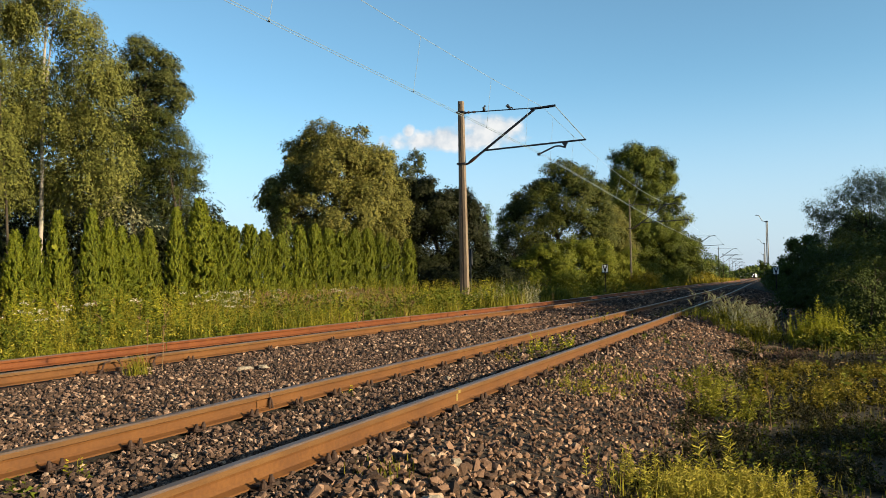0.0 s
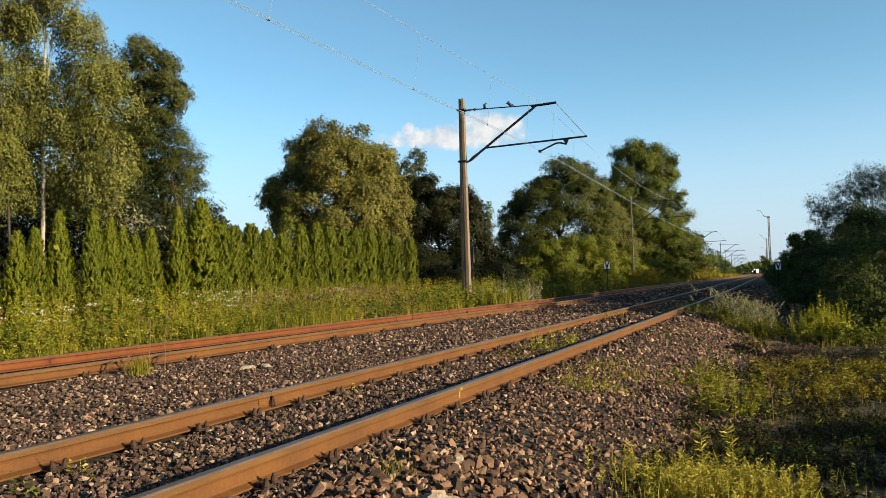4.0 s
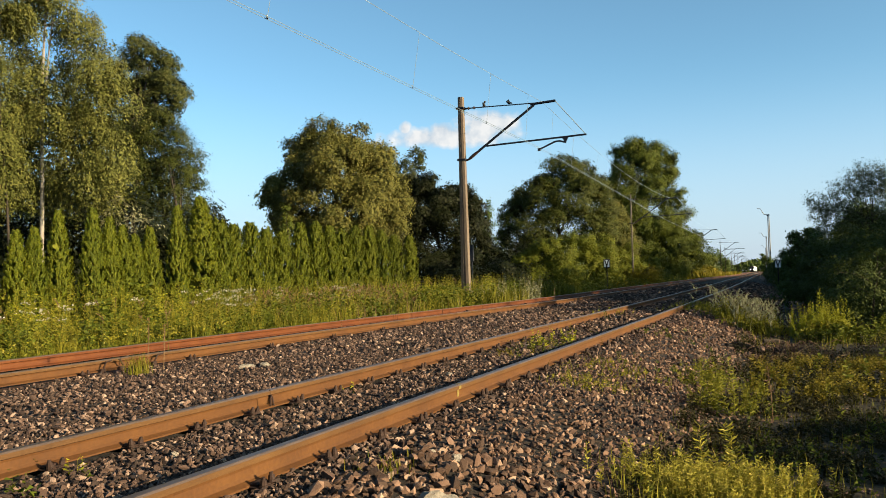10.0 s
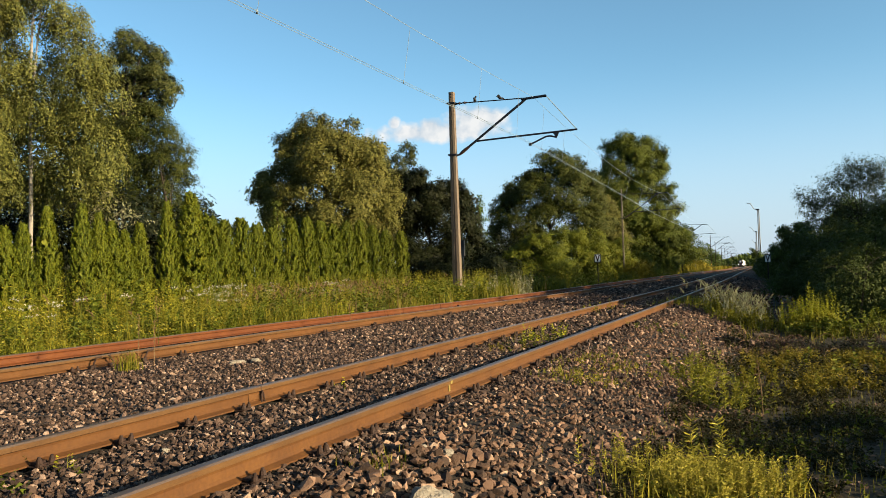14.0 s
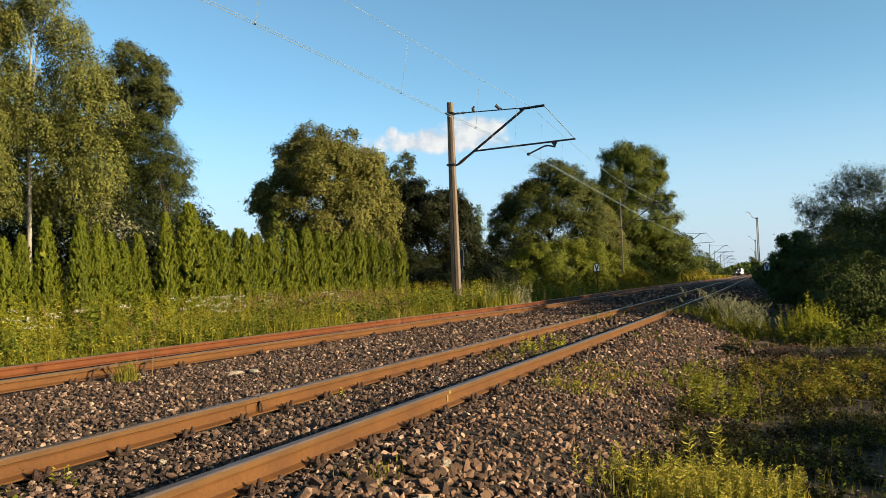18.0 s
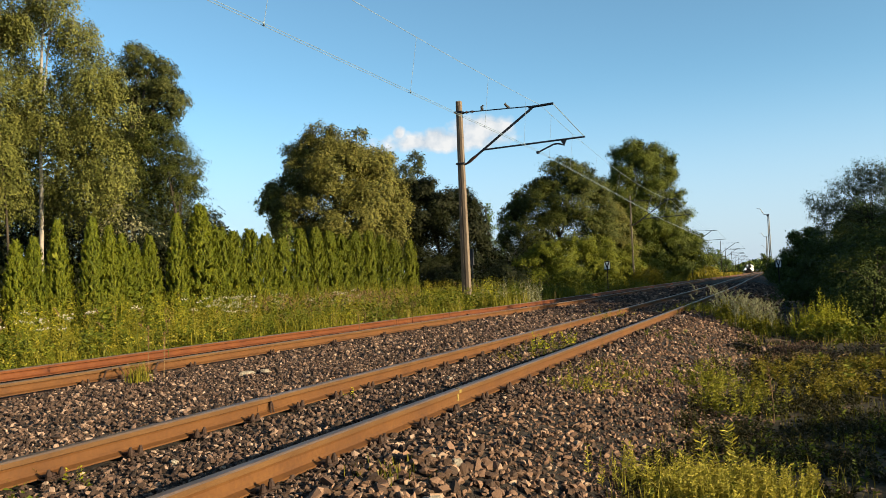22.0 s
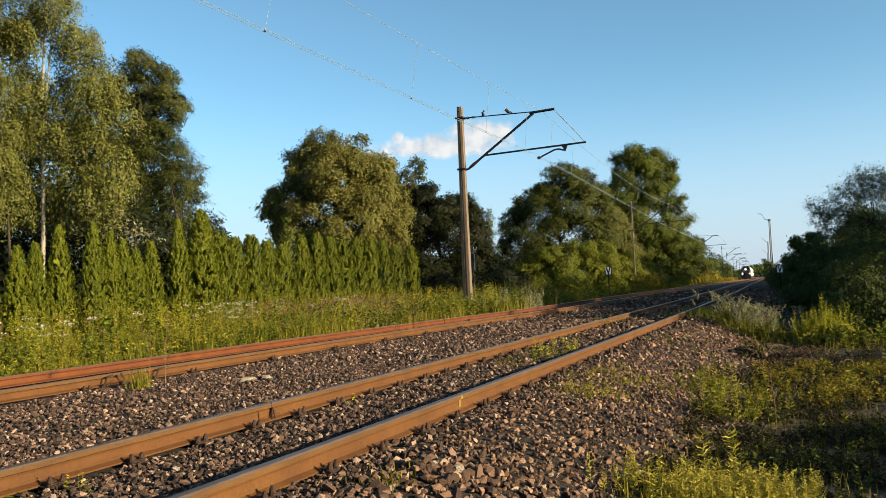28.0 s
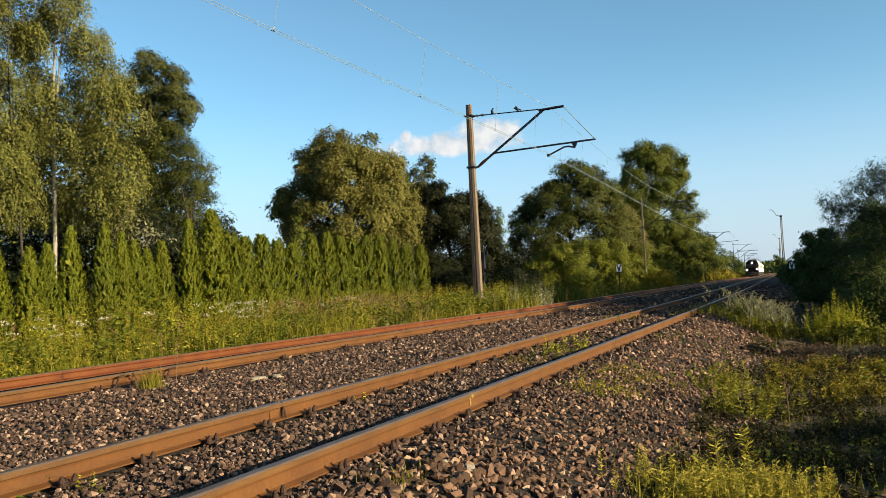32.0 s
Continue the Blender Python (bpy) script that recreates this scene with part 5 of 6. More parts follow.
# ---- hedge: one clipped-looking conifer beside the other ----
THUJA_AT = (0, 0.12, 0.35, 0.62, 0.8, 0.92, 1.0)
CONICAL, COLUMNAR = (0.95, 1.0, 0.98, 0.76, 0.50, 0.28, 0.04), (0.9, 1.0, 1.03, 0.95, 0.78, 0.50, 0.06)


def thuja_meshes(seed, profile):
    """A conifer 2.9 m tall: upright plumes of flat sprays round a dark inside."""
    h, r, n, per = 2.9, 0.36, 760, 27
    z = rng.random(n) ** 0.9 * 0.97
    ang = rng.uniform(0, 2 * np.pi, n)
    bulge = np.where(np.arange(n) % 10 < 2, 0.6, 0.90 + 0.10 * np.sin(3 * ang + 7 * z + seed) * np.sin(11 * z + 2 * seed) + rng.uniform(-0.10, 0.08, n))
    rad = r * np.interp(z, THUJA_AT, profile) * bulge
    out = np.stack([np.cos(ang), np.sin(ang), np.zeros(n)], -1)
    base = out * rad[:, None] + np.array([0, 0, 1.0]) * (z * h)[:, None]
    tall = rng.uniform(0.12, 0.22, n) * (1 - 0.4 * z)
    t = rng.random((n, per))
    axis = np.array([0, 0, 0.85]) + out * rng.uniform(0.10, 0.60, n)[:, None] + unit(n) * 0.2
    o = unit(n * per).reshape(n, per, 3) * (rng.random((n, per, 1)) ** 0.5)
    c = base[:, None] + axis[:, None] * (tall[:, None] * (t - 0.35))[..., None] + o * (0.05 * (1.0 - 0.8 * t))[..., None] * np.array([1, 1, 0.5])
    facing = out[:, None] * 1.0 + o * 0.9 + np.array([0, 0, 0.25])
    grow = axis[:, None] + o * 0.5
    outer = sprig_arrays(c.reshape(-1, 3), 0.058, 0.034, grow.reshape(-1, 3), 0.35, facing.reshape(-1, 3), 0.5)
    q = rng.random(420) ** 0.9 * 0.93
    a2 = rng.uniform(0, 2 * np.pi, 420)
    r2 = r * np.interp(q, THUJA_AT, profile) * rng.uniform(0.25, 0.62, 420)
    inner = sprig_arrays(np.stack([np.cos(a2) * r2, np.sin(a2) * r2, q * h], -1), 0.30, 0.20, np.array([[0, 0, 1.0]]), 0.5, None)
    crown = mesh_of("crown", *merge([outer, inner]))
    crown.materials.append(L_THUJA)
    trunk = tube("trunk", [(0, 0, 0), (0, 0, 0.9), (0, 0, 2.3)], [0.04, 0.035, 0.015], 6)
    trunk.materials.append(M_BARK)
    return crown, trunk


THUJAS = [thuja_meshes(k, CONICAL if k < 3 else COLUMNAR) for k in range(6)]
HEDGE = [(-10.05, 16.4, 2.35), (-9.62, 17.0, 2.3), (-9.19, 17.6, 2.24), (-9.0, 18.0, 2.31), (-8.77, 18.64, 2.74), (-8.37, 19.53, 2.88), (-8.16, 20.0, 2.65), (-8.0, 20.4, 2.47), (-7.85, 20.82, 2.28),
         (-7.63, 21.27, 2.47), (-7.22, 22.21, 3.10), (-6.84, 23.11, 3.44), (-6.54, 23.87, 2.73), (-6.28, 24.46, 2.59), (-5.96, 25.26, 2.67), (-5.64, 26.0, 2.56), (-5.32, 26.78, 2.46), (-4.88, 27.82, 2.79),
         (-4.49, 28.75, 2.89), (-4.14, 29.61, 2.79), (-3.79, 30.41, 2.70), (-3.39, 31.42, 2.88), (-2.97, 32.41, 2.94), (-2.56, 33.4, 2.78), (-2.1, 34.54, 2.64), (-1.52, 35.92, 2.68)]
for k, (x, y, top) in enumerate(HEDGE):
    g = float(floor_at(x, y))
    h = (top - g) * (1.05 if k > 11 else 1.0)
    wide = {5: 1.05, 11: 1.75}.get(k, 1.0 if k < 11 else 1.12) * rng.uniform(0.92, 1.06)
    crown, trunk = THUJAS[k % 3 + (3 if k > 11 else 0)]
    ob = thing("thuja", "narrow columnar green thuja in a hedge row" if k != 11 else "broad bright green thuja in a hedge row", "conifer",
               pose(x, y, g, 0, 0, float(rng.uniform(0, 360))) @ Matrix.Diagonal((wide, wide, h / 2.9, 1)), group="hedge of thujas")
    part("crown", crown, None, ob)
    part("trunk", trunk, None, ob)


# ---- grass and weeds ----
def blades(p, height, width, lean=0.35):
    """Bent grass blades, two faces each."""
    n = len(p)
    ang = rng.uniform(0, 2 * np.pi, n)
    d = np.stack([np.cos(ang), np.sin(ang), np.zeros(n)], -1)
    s = np.stack([-np.sin(ang), np.cos(ang), np.zeros(n)], -1) * (np.asarray(width) * rng.uniform(0.6, 1.3, n))[:, None]
    h = (np.asarray(height) * rng.uniform(0.55, 1.25, n))[:, None]
    k = (lean * rng.uniform(0.1, 1.3, n))[:, None]
    up = np.array([0, 0, 1.0])
    mid = p + up * h * 0.55 + d * h * k * 0.3
    tip = p + up * h * (1 - 0.25 * k) + d * h * k
    v = np.stack([p - s, p + s, mid + s * 0.8, mid - s * 0.8, tip + s * 0.15, tip - s * 0.15], 1)
    f = (np.array([(0, 1, 2, 3), (3, 2, 4, 5)])[None] + 6 * np.arange(n)[:, None, None]).reshape(-1, 4)
    return v.reshape(-1, 3), f


def herbs(p, height, leaf, per=20, width=0.35, droop=0.2, taper=0.6, spread=0.28, vary=1.0):
    """Upright stems set with narrow leaves."""
    n = len(p)
    h = np.asarray(height) * (0.92 + vary * rng.uniform(-0.32, 0.33, n))
    stem = unit(n) * np.array([1, 1, 0]) * 0.18
    t = np.linspace(0.12, 1.0, per)[None, :].repeat(n, 0) + rng.uniform(-0.03, 0.03, (n, per))
    base = p[:, None] + (np.array([0, 0, 1.0]) + stem)[:, None] * (h[:, None] * t)[..., None]
    ang = rng.uniform(0, 2 * np.pi, (n, per))
    out = np.stack([np.cos(ang), np.sin(ang), 0.55 - droop * rng.random((n, per))], -1)
    long_ = leaf * (1.15 - taper * t)
    c = base + out * (long_ * 0.45)[..., None]
    v, f = sprig_arrays(c.reshape(-1, 3), long_.reshape(-1, 1) * 1.1, long_.reshape(-1, 1) * width * 1.5, out.reshape(-1, 3), spread, None)
    top = p + (np.array([0, 0, 1.0]) + stem) * h[:, None]
    w = np.stack([np.cos(ang[:, 0]), np.sin(ang[:, 0]), np.zeros(n)], -1) * (0.006 * h)[:, None].clip(0.001, 0.003)
    sv = np.stack([p - w, p + w, top + w * 0.4, top - w * 0.4], 1).reshape(-1, 3)
    stem_f = np.arange(4 * n).reshape(-1, 4)
    return merge([(v, f), (sv, np.concatenate([stem_f[:, [0, 1, 2]], stem_f[:, [0, 2, 3]]]))])


def tufts(p, radius, per, size):
    """Small blossoms gathered in flat heads."""
    c = np.repeat(p, per, 0) + rng.normal(size=(len(p) * per, 3)) * np.array([radius, radius, radius * 0.3])
    return leaf_arrays(c, size, size * 0.9, None, 1.0)


def feathered(p, height, plume=0.17):
    """Arching thin stems, each with a pale plume that nods at its end."""
    n = len(p)
    h = height * rng.uniform(0.45, 1.2, n)
    ang = rng.uniform(0, 2 * np.pi, n)
    side = np.stack([np.cos(ang), np.sin(ang), np.zeros(n)], -1)
    top = p + np.array([0, 0, 1.0]) * h[:, None] + side * (0.14 * h)[:, None]
    t = (np.arange(30)[None] + rng.random((n, 30))) / 30
    long_ = plume * rng.uniform(0.6, 1.2, n)[:, None]
    c = top[:, None] + side[:, None] * (t * t * long_ * 0.5)[..., None] + np.array([0, 0, 1.0]) * (long_ * (1.0 * t - 0.3 * t * t))[..., None] + rng.normal(size=(n, 30, 3)) * (0.011 * (1.1 - t))[..., None]
    tuft = leaf_arrays(c.reshape(-1, 3), 0.042, 0.012, np.repeat(side * 0.7 + np.array([0, 0, 0.9]), 30, 0), 0.4)
    w = np.stack([-np.sin(ang), np.cos(ang), np.zeros(n)], -1) * 0.0018
    stalk = np.stack([p - w, p + w, top + w * 0.6, top - w * 0.6], 1).reshape(-1, 3)
    return merge([tuft, (stalk, np.arange(4 * n).reshape(-1, 4))])


def area(n, y0, y1, u0, u1, patch=0.0, seed=0.0, scale=1.0):
    y, u = rng.uniform(y0, y1, n), rng.uniform(u0, u1, n)
    if patch:
        k = ripple(u * scale + seed, y * scale * 0.7 + 2 * seed)
        m = k > patch - 1
        y, u = y[m], u[m]
    return lay(y, u, ground_h(y, u) - 0.01)


def spot(n, x, y, rx, ry):
    q = rng.normal(size=(n, 2)) * 0.5
    px, py = x + q[:, 0] * rx, y + q[:, 1] * ry
    return np.stack([px, py, floor_at(px, py)], -1)


def stuff(name, label, category, arrays, material):
    return thing(name, label, category, data=mesh_of(name, *arrays), material=material, kind="stuff")


verge = [(5.0, 12.0, 14000, 0.34, 0.005), (12.0, 24.0, 26000, 0.52, 0.006), (24.0, 38.0, 15000, 0.72, 0.011), (38.0, 110.0, 2200, 0.35, 0.02)]
stuff("verge_grass", "tall green grass along the far track", "grass", merge([blades(area(n, y0 + 2, y1 + 2, -6.8, -1.15, 0.85, 0.3, 0.7), h, w) for y0, y1, n, h, w in verge]), L_GRASS)
stuff("verge_weeds", "leafy green weeds along the far track", "weeds", merge([herbs(area(2200, 8, 20, -6.6, -1.35, 0.7, 1.0, 0.6), 0.6, 0.13, 20, 0.4), herbs(area(2000, 20, 40, -6.6, -1.4, 0.7, 2.0, 0.5), 0.8, 0.19, 18, 0.42),
                                                                            herbs(area(700, 40, 90, -7.5, -1.4), 0.8, 0.24, 14)]), L_HERB)
stuff("verge_meadow", "yellow-green meadow weeds along the far track", "weeds", merge([herbs(area(4200, 8, 22, -5.4, -1.4, 1.0, 7.0, 0.9), 0.64, 0.085, 26, 0.26), herbs(area(3400, 22, 42, -6.0, -1.4, 1.0, 9.0, 0.8), 0.74, 0.11, 20, 0.28)]), L_MEADOW)
stuff("verge_low_weeds", "low leafy weeds creeping towards the rail", "weeds", herbs(area(2600, 8, 40, -2.4, -1.12), 0.22, 0.085, 14), L_HERB)
stuff("hedge_foot_weeds", "tall olive weeds in front of the hedge", "weeds", herbs(area(2600, 14, 42, -6.4, -3.0, 0.6, 4.0), 1.1, 0.10, 28, 0.3), L_MEADOW)
stuff("dry_stalks", "dry brown grass stalks among the weeds", "grass", merge([feathered(np.concatenate([spot(300, -3.7, 23.0, 2.2, 2.4), spot(260, -2.5, 26.2, 1.9, 2.0), area(160, 10, 40, -6, -1.6)]), 0.84), blades(spot(700, -3.3, 24.0, 2.4, 3.4), 0.7, 0.005, 0.35)]), L_DRY)
stuff("silver_weeds", "pale grey-green weeds near the mast", "weeds", herbs(np.concatenate([spot(40, 1.9, 31.4, 0.8, 0.9), spot(40, 3.4, 33.4, 0.6, 0.7)]), 0.9, 0.12, 24), L_SILVER)


stuff("golden_verge", "golden grass in the sun along the far line", "grass", merge([blades(area(2600, 112, 320, -7.5, -2.0), 1.0, 0.10, 0.5), blades(area(900, 60, 112, -6.0, -2.2, 0.8, 5.0, 0.4), 0.6, 0.05, 0.5)]), L_GOLDBUSH)


def flower_patch(name, label, spots, n, h, radius, per, size, material):
    pts = np.concatenate([spot(n, *s) for s in spots])
    heads = pts + np.array([0, 0, 1.0]) * (h * rng.uniform(0.7, 1.15, len(pts)))[:, None]
    ob = thing(name, label, "flowers", kind="stuff")
    part("blossoms", mesh_of("blossoms", *tufts(heads, radius, per, size)), material, ob)
    v, f = merge([tube_arrays([a, b], 0.004, 4) for a, b in zip(pts, heads)])
    part("stems", mesh_of("stems", v, f), L_HERB, ob)


flower_patch("white_umbels", "white umbel flowers among the weeds", [(-5.55, 20.0, 1.2, 1.4), (-5.2, 20.6, 0.8, 1.0), (-4.5, 22.9, 1.0, 1.2), (-6.9, 14.3, 1.3, 1.4), (-3.2, 24.2, 0.8, 0.8)], 15, 0.98, 0.055, 16, 0.032, L_WHITE)
flower_patch("white_blossom_patch", "dense white blossoms at the mast's foot", [(1.5, 31.2, 0.8, 0.8)], 60, 0.62, 0.07, 14, 0.035, L_WHITE)
flower_patch("yellow_flowers", "small yellow flowers by the rail", [(-5.6, 14.2, 1.0, 0.8), (-6.9, 12.6, 0.9, 0.8), (-5.0, 15.6, 0.8, 0.6), (-7.5, 12.4, 0.8, 0.6)], 15, 0.38, 0.05, 11, 0.030, L_YELLOW)


def seed_stalk(x, y, h):
    ob = thing("tall_weed_stalk", "thin dry weed stalk standing by the rail", "weed", pose(x, y, float(floor_at(x, y)), rng.uniform(-3, 3), rng.uniform(-4, 4), 0), group="thin stalks by the rail")
    part("stem", tube("stem", [(0, 0, 0), (0.008, 0, h * 0.5), (0, 0.006, h)], [0.006, 0.005, 0.003], 5), L_DRY, ob)
    z = rng.uniform(0.55, 1.0, 40) * h
    tagged(part("seed_head", mesh_of("seed_head", *leaf_arrays(np.stack([rng.normal(0, 0.012, 40), rng.normal(0, 0.012, 40), z], -1), 0.022, 0.012, np.array([[0, 0, 1.0]]), 0.6)), L_DRY, ob), kind="stuff")


for x, y, h in ((-3.92, 10.75, 0.72), (-3.74, 10.85, 0.62), (-1.85, 17.4, 0.5), (-5.2, 15.4, 0.95), (4.1, 31.2, 0.6)):
    seed_stalk(x, y, h)


def tuft_of(x, y, n, h, r, label, leaf=L_GRASS, width=0.0035):
    p = spot(n, x, y, r, r) - np.array([x, y, 0])
    g = float(floor_at(x, y))
    p[:, 2] = p[:, 2] - g
    thing("grass_tuft", label, "grass", pose(x, y, g), mesh_of("grass_tuft", *blades(p, h, width, 0.5)), leaf, kind="stuff")


def plants(name, label, category, x, y, n, rx, ry, make, material, group, lean=8):
    """A clump of upright plants, each a part of it."""
    g = float(floor_at(x, y))
    ob = thing(name, label, category, pose(x, y, g), group=group)
    shapes = [mesh_of("stem", *make()) for _ in range(min(n, 5))]
    for k, q in enumerate(spot(n, x, y, rx, ry)):
        off = math.hypot((q[0] - x) / rx, (q[1] - y) / ry)
        s = rng.uniform(0.75, 1.2) * max(0.55, 1.12 - 0.32 * off)
        part("stem", shapes[k % len(shapes)], material, ob, m=pose(q[0] - x, q[1] - y, q[2] - g - 0.01, rng.normal(0, lean), rng.normal(0, lean) + lean * (q[0] - x) / rx, rng.uniform(0, 360)) @ Matrix.Scale(s, 4))
    return ob


ORIGIN = np.zeros((1, 3))


def weed_clump(y, u, n, h, r, leaf, width, material, label, per=26):
    p = lay(y, u)
    plants("weed_clump", label, "weed", float(p[0]), float(p[1]), n, r, r * 0.8, lambda: herbs(ORIGIN, h, leaf, per, width, 0.3, 0.45, 0.3), material, "weed clumps along the far track")


for k in range(26):
    y = 10.0 + 1.05 * k + rng.uniform(-0.4, 0.4)
    u = rng.uniform(-4.4, -1.8)
    if k % 3 == 0:
        weed_clump(y, u, 16, 0.55, 0.55, 0.15, 0.5, L_HERB, "broad-leaved green weed clump in tall grass")
    elif k % 3 == 1:
        weed_clump(y, u, 22, 0.95, 0.5, 0.11, 0.22, L_GOLDENROD, "tall yellow-green goldenrod clump in tall grass", 40)
    else:
        weed_clump(y, u, 18, 0.7, 0.6, 0.10, 0.34, L_BUSH, "bushy olive weed clump in tall grass", 34)


for x, y, h, k in ((-8.1, 13.6, 0.95, 0), (-7.2, 14.4, 1.05, 1), (-6.6, 13.2, 0.7, 2), (-6.3, 15.6, 1.0, 0), (-7.6, 16.0, 1.1, 1), (-5.6, 17.2, 0.95, 2), (-6.6, 18.2, 1.1, 0), (-5.0, 19.3, 0.9, 1), (-4.4, 21.2, 1.0, 0), (-8.6, 14.9, 1.0, 2)):
    plants("weed_clump", ("tall broad-leaved weed clump before the hedge", "tall yellow-green goldenrod clump before the hedge", "tall bushy olive weed clump before the hedge")[k], "weed", x, y, 20, 0.5, 0.45,
           lambda: herbs(ORIGIN, h, (0.15, 0.10, 0.11)[k], 36, (0.45, 0.22, 0.34)[k], 0.3, 0.4, 0.3), (L_HERB, L_MEADOW, L_GRASS)[k], "weed clumps along the far track", 10)


def weed_plant(x, y, n, h, leaf, r, material, label, per=14):
    plants("weed", label, "weed", x, y, n, r, r, lambda: herbs(ORIGIN, h, leaf, per), material, "weeds in the ballast")


tuft_of(-3.95, 10.55, 160, 0.26, 0.16, "green grass tuft in the ballast by the far rail")
tuft_of(-0.35, 4.75, 70, 0.08, 0.22, "low grass tuft on the ballast slope")
tuft_of(1.45, 8.35, 90, 0.09, 0.45, "yellow-green grass tuft on the ballast shoulder")
tuft_of(1.9, 9.6, 80, 0.10, 0.7, "yellow-green grass tuft on the ballast shoulder")
weed_plant(1.35, 12.4, 12, 0.24, 0.07, 0.3, L_GOLDENROD, "yellow-green weed between the near rails")
weed_plant(1.95, 13.4, 12, 0.22, 0.07, 0.35, L_GOLDENROD, "yellow-green weed between the near rails")
weed_plant(1.35, 11.9, 14, 0.10, 0.06, 0.6, L_HERB, "low green weed between the near rails")
weed_plant(1.75, 12.9, 16, 0.10, 0.06, 0.7, L_HERB, "low green weed between the near rails")
weed_plant(3.7, 19.5, 14, 0.22, 0.07, 0.6, L_HERB, "low green weed between the near rails")
weed_plant(4.2, 20.8, 12, 0.26, 0.07, 0.5, L_GOLDENROD, "yellow-green weed between the near rails")
weed_plant(-0.95, 8.1, 2, 0.16, 0.05, 0.06, L_GOLDENROD, "small yellow-green seedling by the rail", 8)
weed_plant(-2.22, 4.95, 3, 0.14, 0.05, 0.08, L_GOLDENROD, "small yellow-green seedling by the rail", 8)
weed_plant(-2.3, 4.55, 6, 0.15, 0.07, 0.3, L_HERB, "sprawling green weed between the near rails", 10)
weed_plant(1.45, 8.4, 80, 0.10, 0.035, 0.5, L_MEADOW, "low olive weed on the ballast shoulder", 16)
weed_plant(1.95, 9.5, 80, 0.10, 0.035, 0.7, L_MEADOW, "low olive weed on the ballast shoulder", 16)
weed_plant(0.9, 11.3, 24, 0.12, 0.045, 0.6, L_GOLDCOVER, "low olive weed between the near rails", 16)
weed_plant(1.55, 12.6, 30, 0.14, 0.045, 0.8, L_GOLDCOVER, "low olive weed between the near rails", 16)
weed_plant(2.6, 10.3, 22, 0.10, 0.05, 0.9, L_HERB, "low green weed on the ballast shoulder")
weed_plant(3.9, 14.6, 30, 0.10, 0.06, 1.3, L_HERB, "low green weed on the ballast shoulder")

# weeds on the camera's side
stuff("low_ground_cover", "low ground cover, coloured dark for shade", "weeds", merge([herbs(area(9000, 6, 13, 8.05, 11.5, 0.8, 3.0, 1.6), 0.11, 0.045, 9, 0.5), herbs(area(2000, 13, 24, 8.0, 12.5, 0.9, 6.0), 0.2, 0.07, 14, 0.45)]), L_COVER)
stuff("shade_grass", "sparse dark grass in shade", "grass", merge([blades(area(3000, 5, 14, 8.0, 12), 0.12, 0.003), blades(area(2200, 17, 30, 7.9, 12, 0.8, 8.0), 0.26, 0.005)]), L_GRASS)
stuff("trampled_grass", "short trampled grass on bare earth", "grass", blades(area(2600, -5, 6.5, 8.1, 14.0), 0.10, 0.004, 0.6), L_GRASS)
stuff("pebbles", "small grey pebbles on bare earth", "gravel", chips_at(*(lambda p: (p, 0.018 * rng.lognormal(0, 0.4, len(p))))(area(3500, 5.5, 14, 8.0, 11.0))), M_STONE)


def low_cover(n, x0, x1, y0, y1):
    px, py = rng.uniform(x0, x1, n), rng.uniform(y0, y1, n)
    m = ripple(px * 2.6 + 2, py * 1.7) > 0.1
    return np.stack([px[m], py[m], floor_at(px[m], py[m])], -1)


def goldenrod(x, y, n, h, r, leaf, label, material=L_GOLDENROD, per=34, width=0.16, lean=8, taper=0.55):
    plants("goldenrod", label, "weed", x, y, n, r, r * 0.8, lambda: herbs(ORIGIN, h, leaf, per, width, 0.3, taper, 0.25), material, "goldenrod clumps", lean)


goldenrod(7.95, 17.5, 170, 0.80, 0.66, 0.075, "bright yellow-green goldenrod clump in the sun", L_GOLDENROD, 84, 0.26, 5, 0.6)
goldenrod(7.95, 17.0, 55, 0.50, 0.66, 0.10, "bushy yellow-green weeds round a goldenrod clump", L_OLIVEROD, 44, 0.34, 14, 0.3)
goldenrod(7.9, 16.5, 60, 0.34, 0.75, 0.11, "low leafy weeds at a goldenrod clump's foot", L_HERB, 30, 0.42, 20, 0.2)
goldenrod(9.0, 17.0, 26, 0.62, 0.6, 0.13, "leafy green weeds in broken shade", L_BUSH, 30, 0.35, 12)
goldenrod(3.15, 9.75, 22, 0.46, 0.42, 0.075, "olive-green goldenrod clump at the ballast foot", L_OLIVEROD, 70, 0.2, 12)
goldenrod(2.85, 8.55, 20, 0.50, 0.34, 0.075, "olive-green goldenrod clump at the ballast foot", L_OLIVEROD, 76, 0.2, 12)
goldenrod(3.65, 9.2, 7, 0.34, 0.5, 0.07, "olive-green goldenrod clump at the ballast foot", L_OLIVEROD, 50, 0.22, 14)
goldenrod(6.95, 19.7, 80, 0.44, 0.62, 0.085, "grey-green weeds under feathery heads", L_OLIVEROD, 46, 0.3, 14, 0.3)
goldenrod(7.0, 18.4, 80, 0.48, 0.66, 0.085, "grey-green weeds under feathery heads", L_OLIVEROD, 46, 0.3, 14, 0.3)
goldenrod(6.6, 21.6, 50, 0.24, 1.2, 0.07, "low yellow-green weeds on the ballast shoulder", L_OLIVEROD, 26, 0.26, 14)
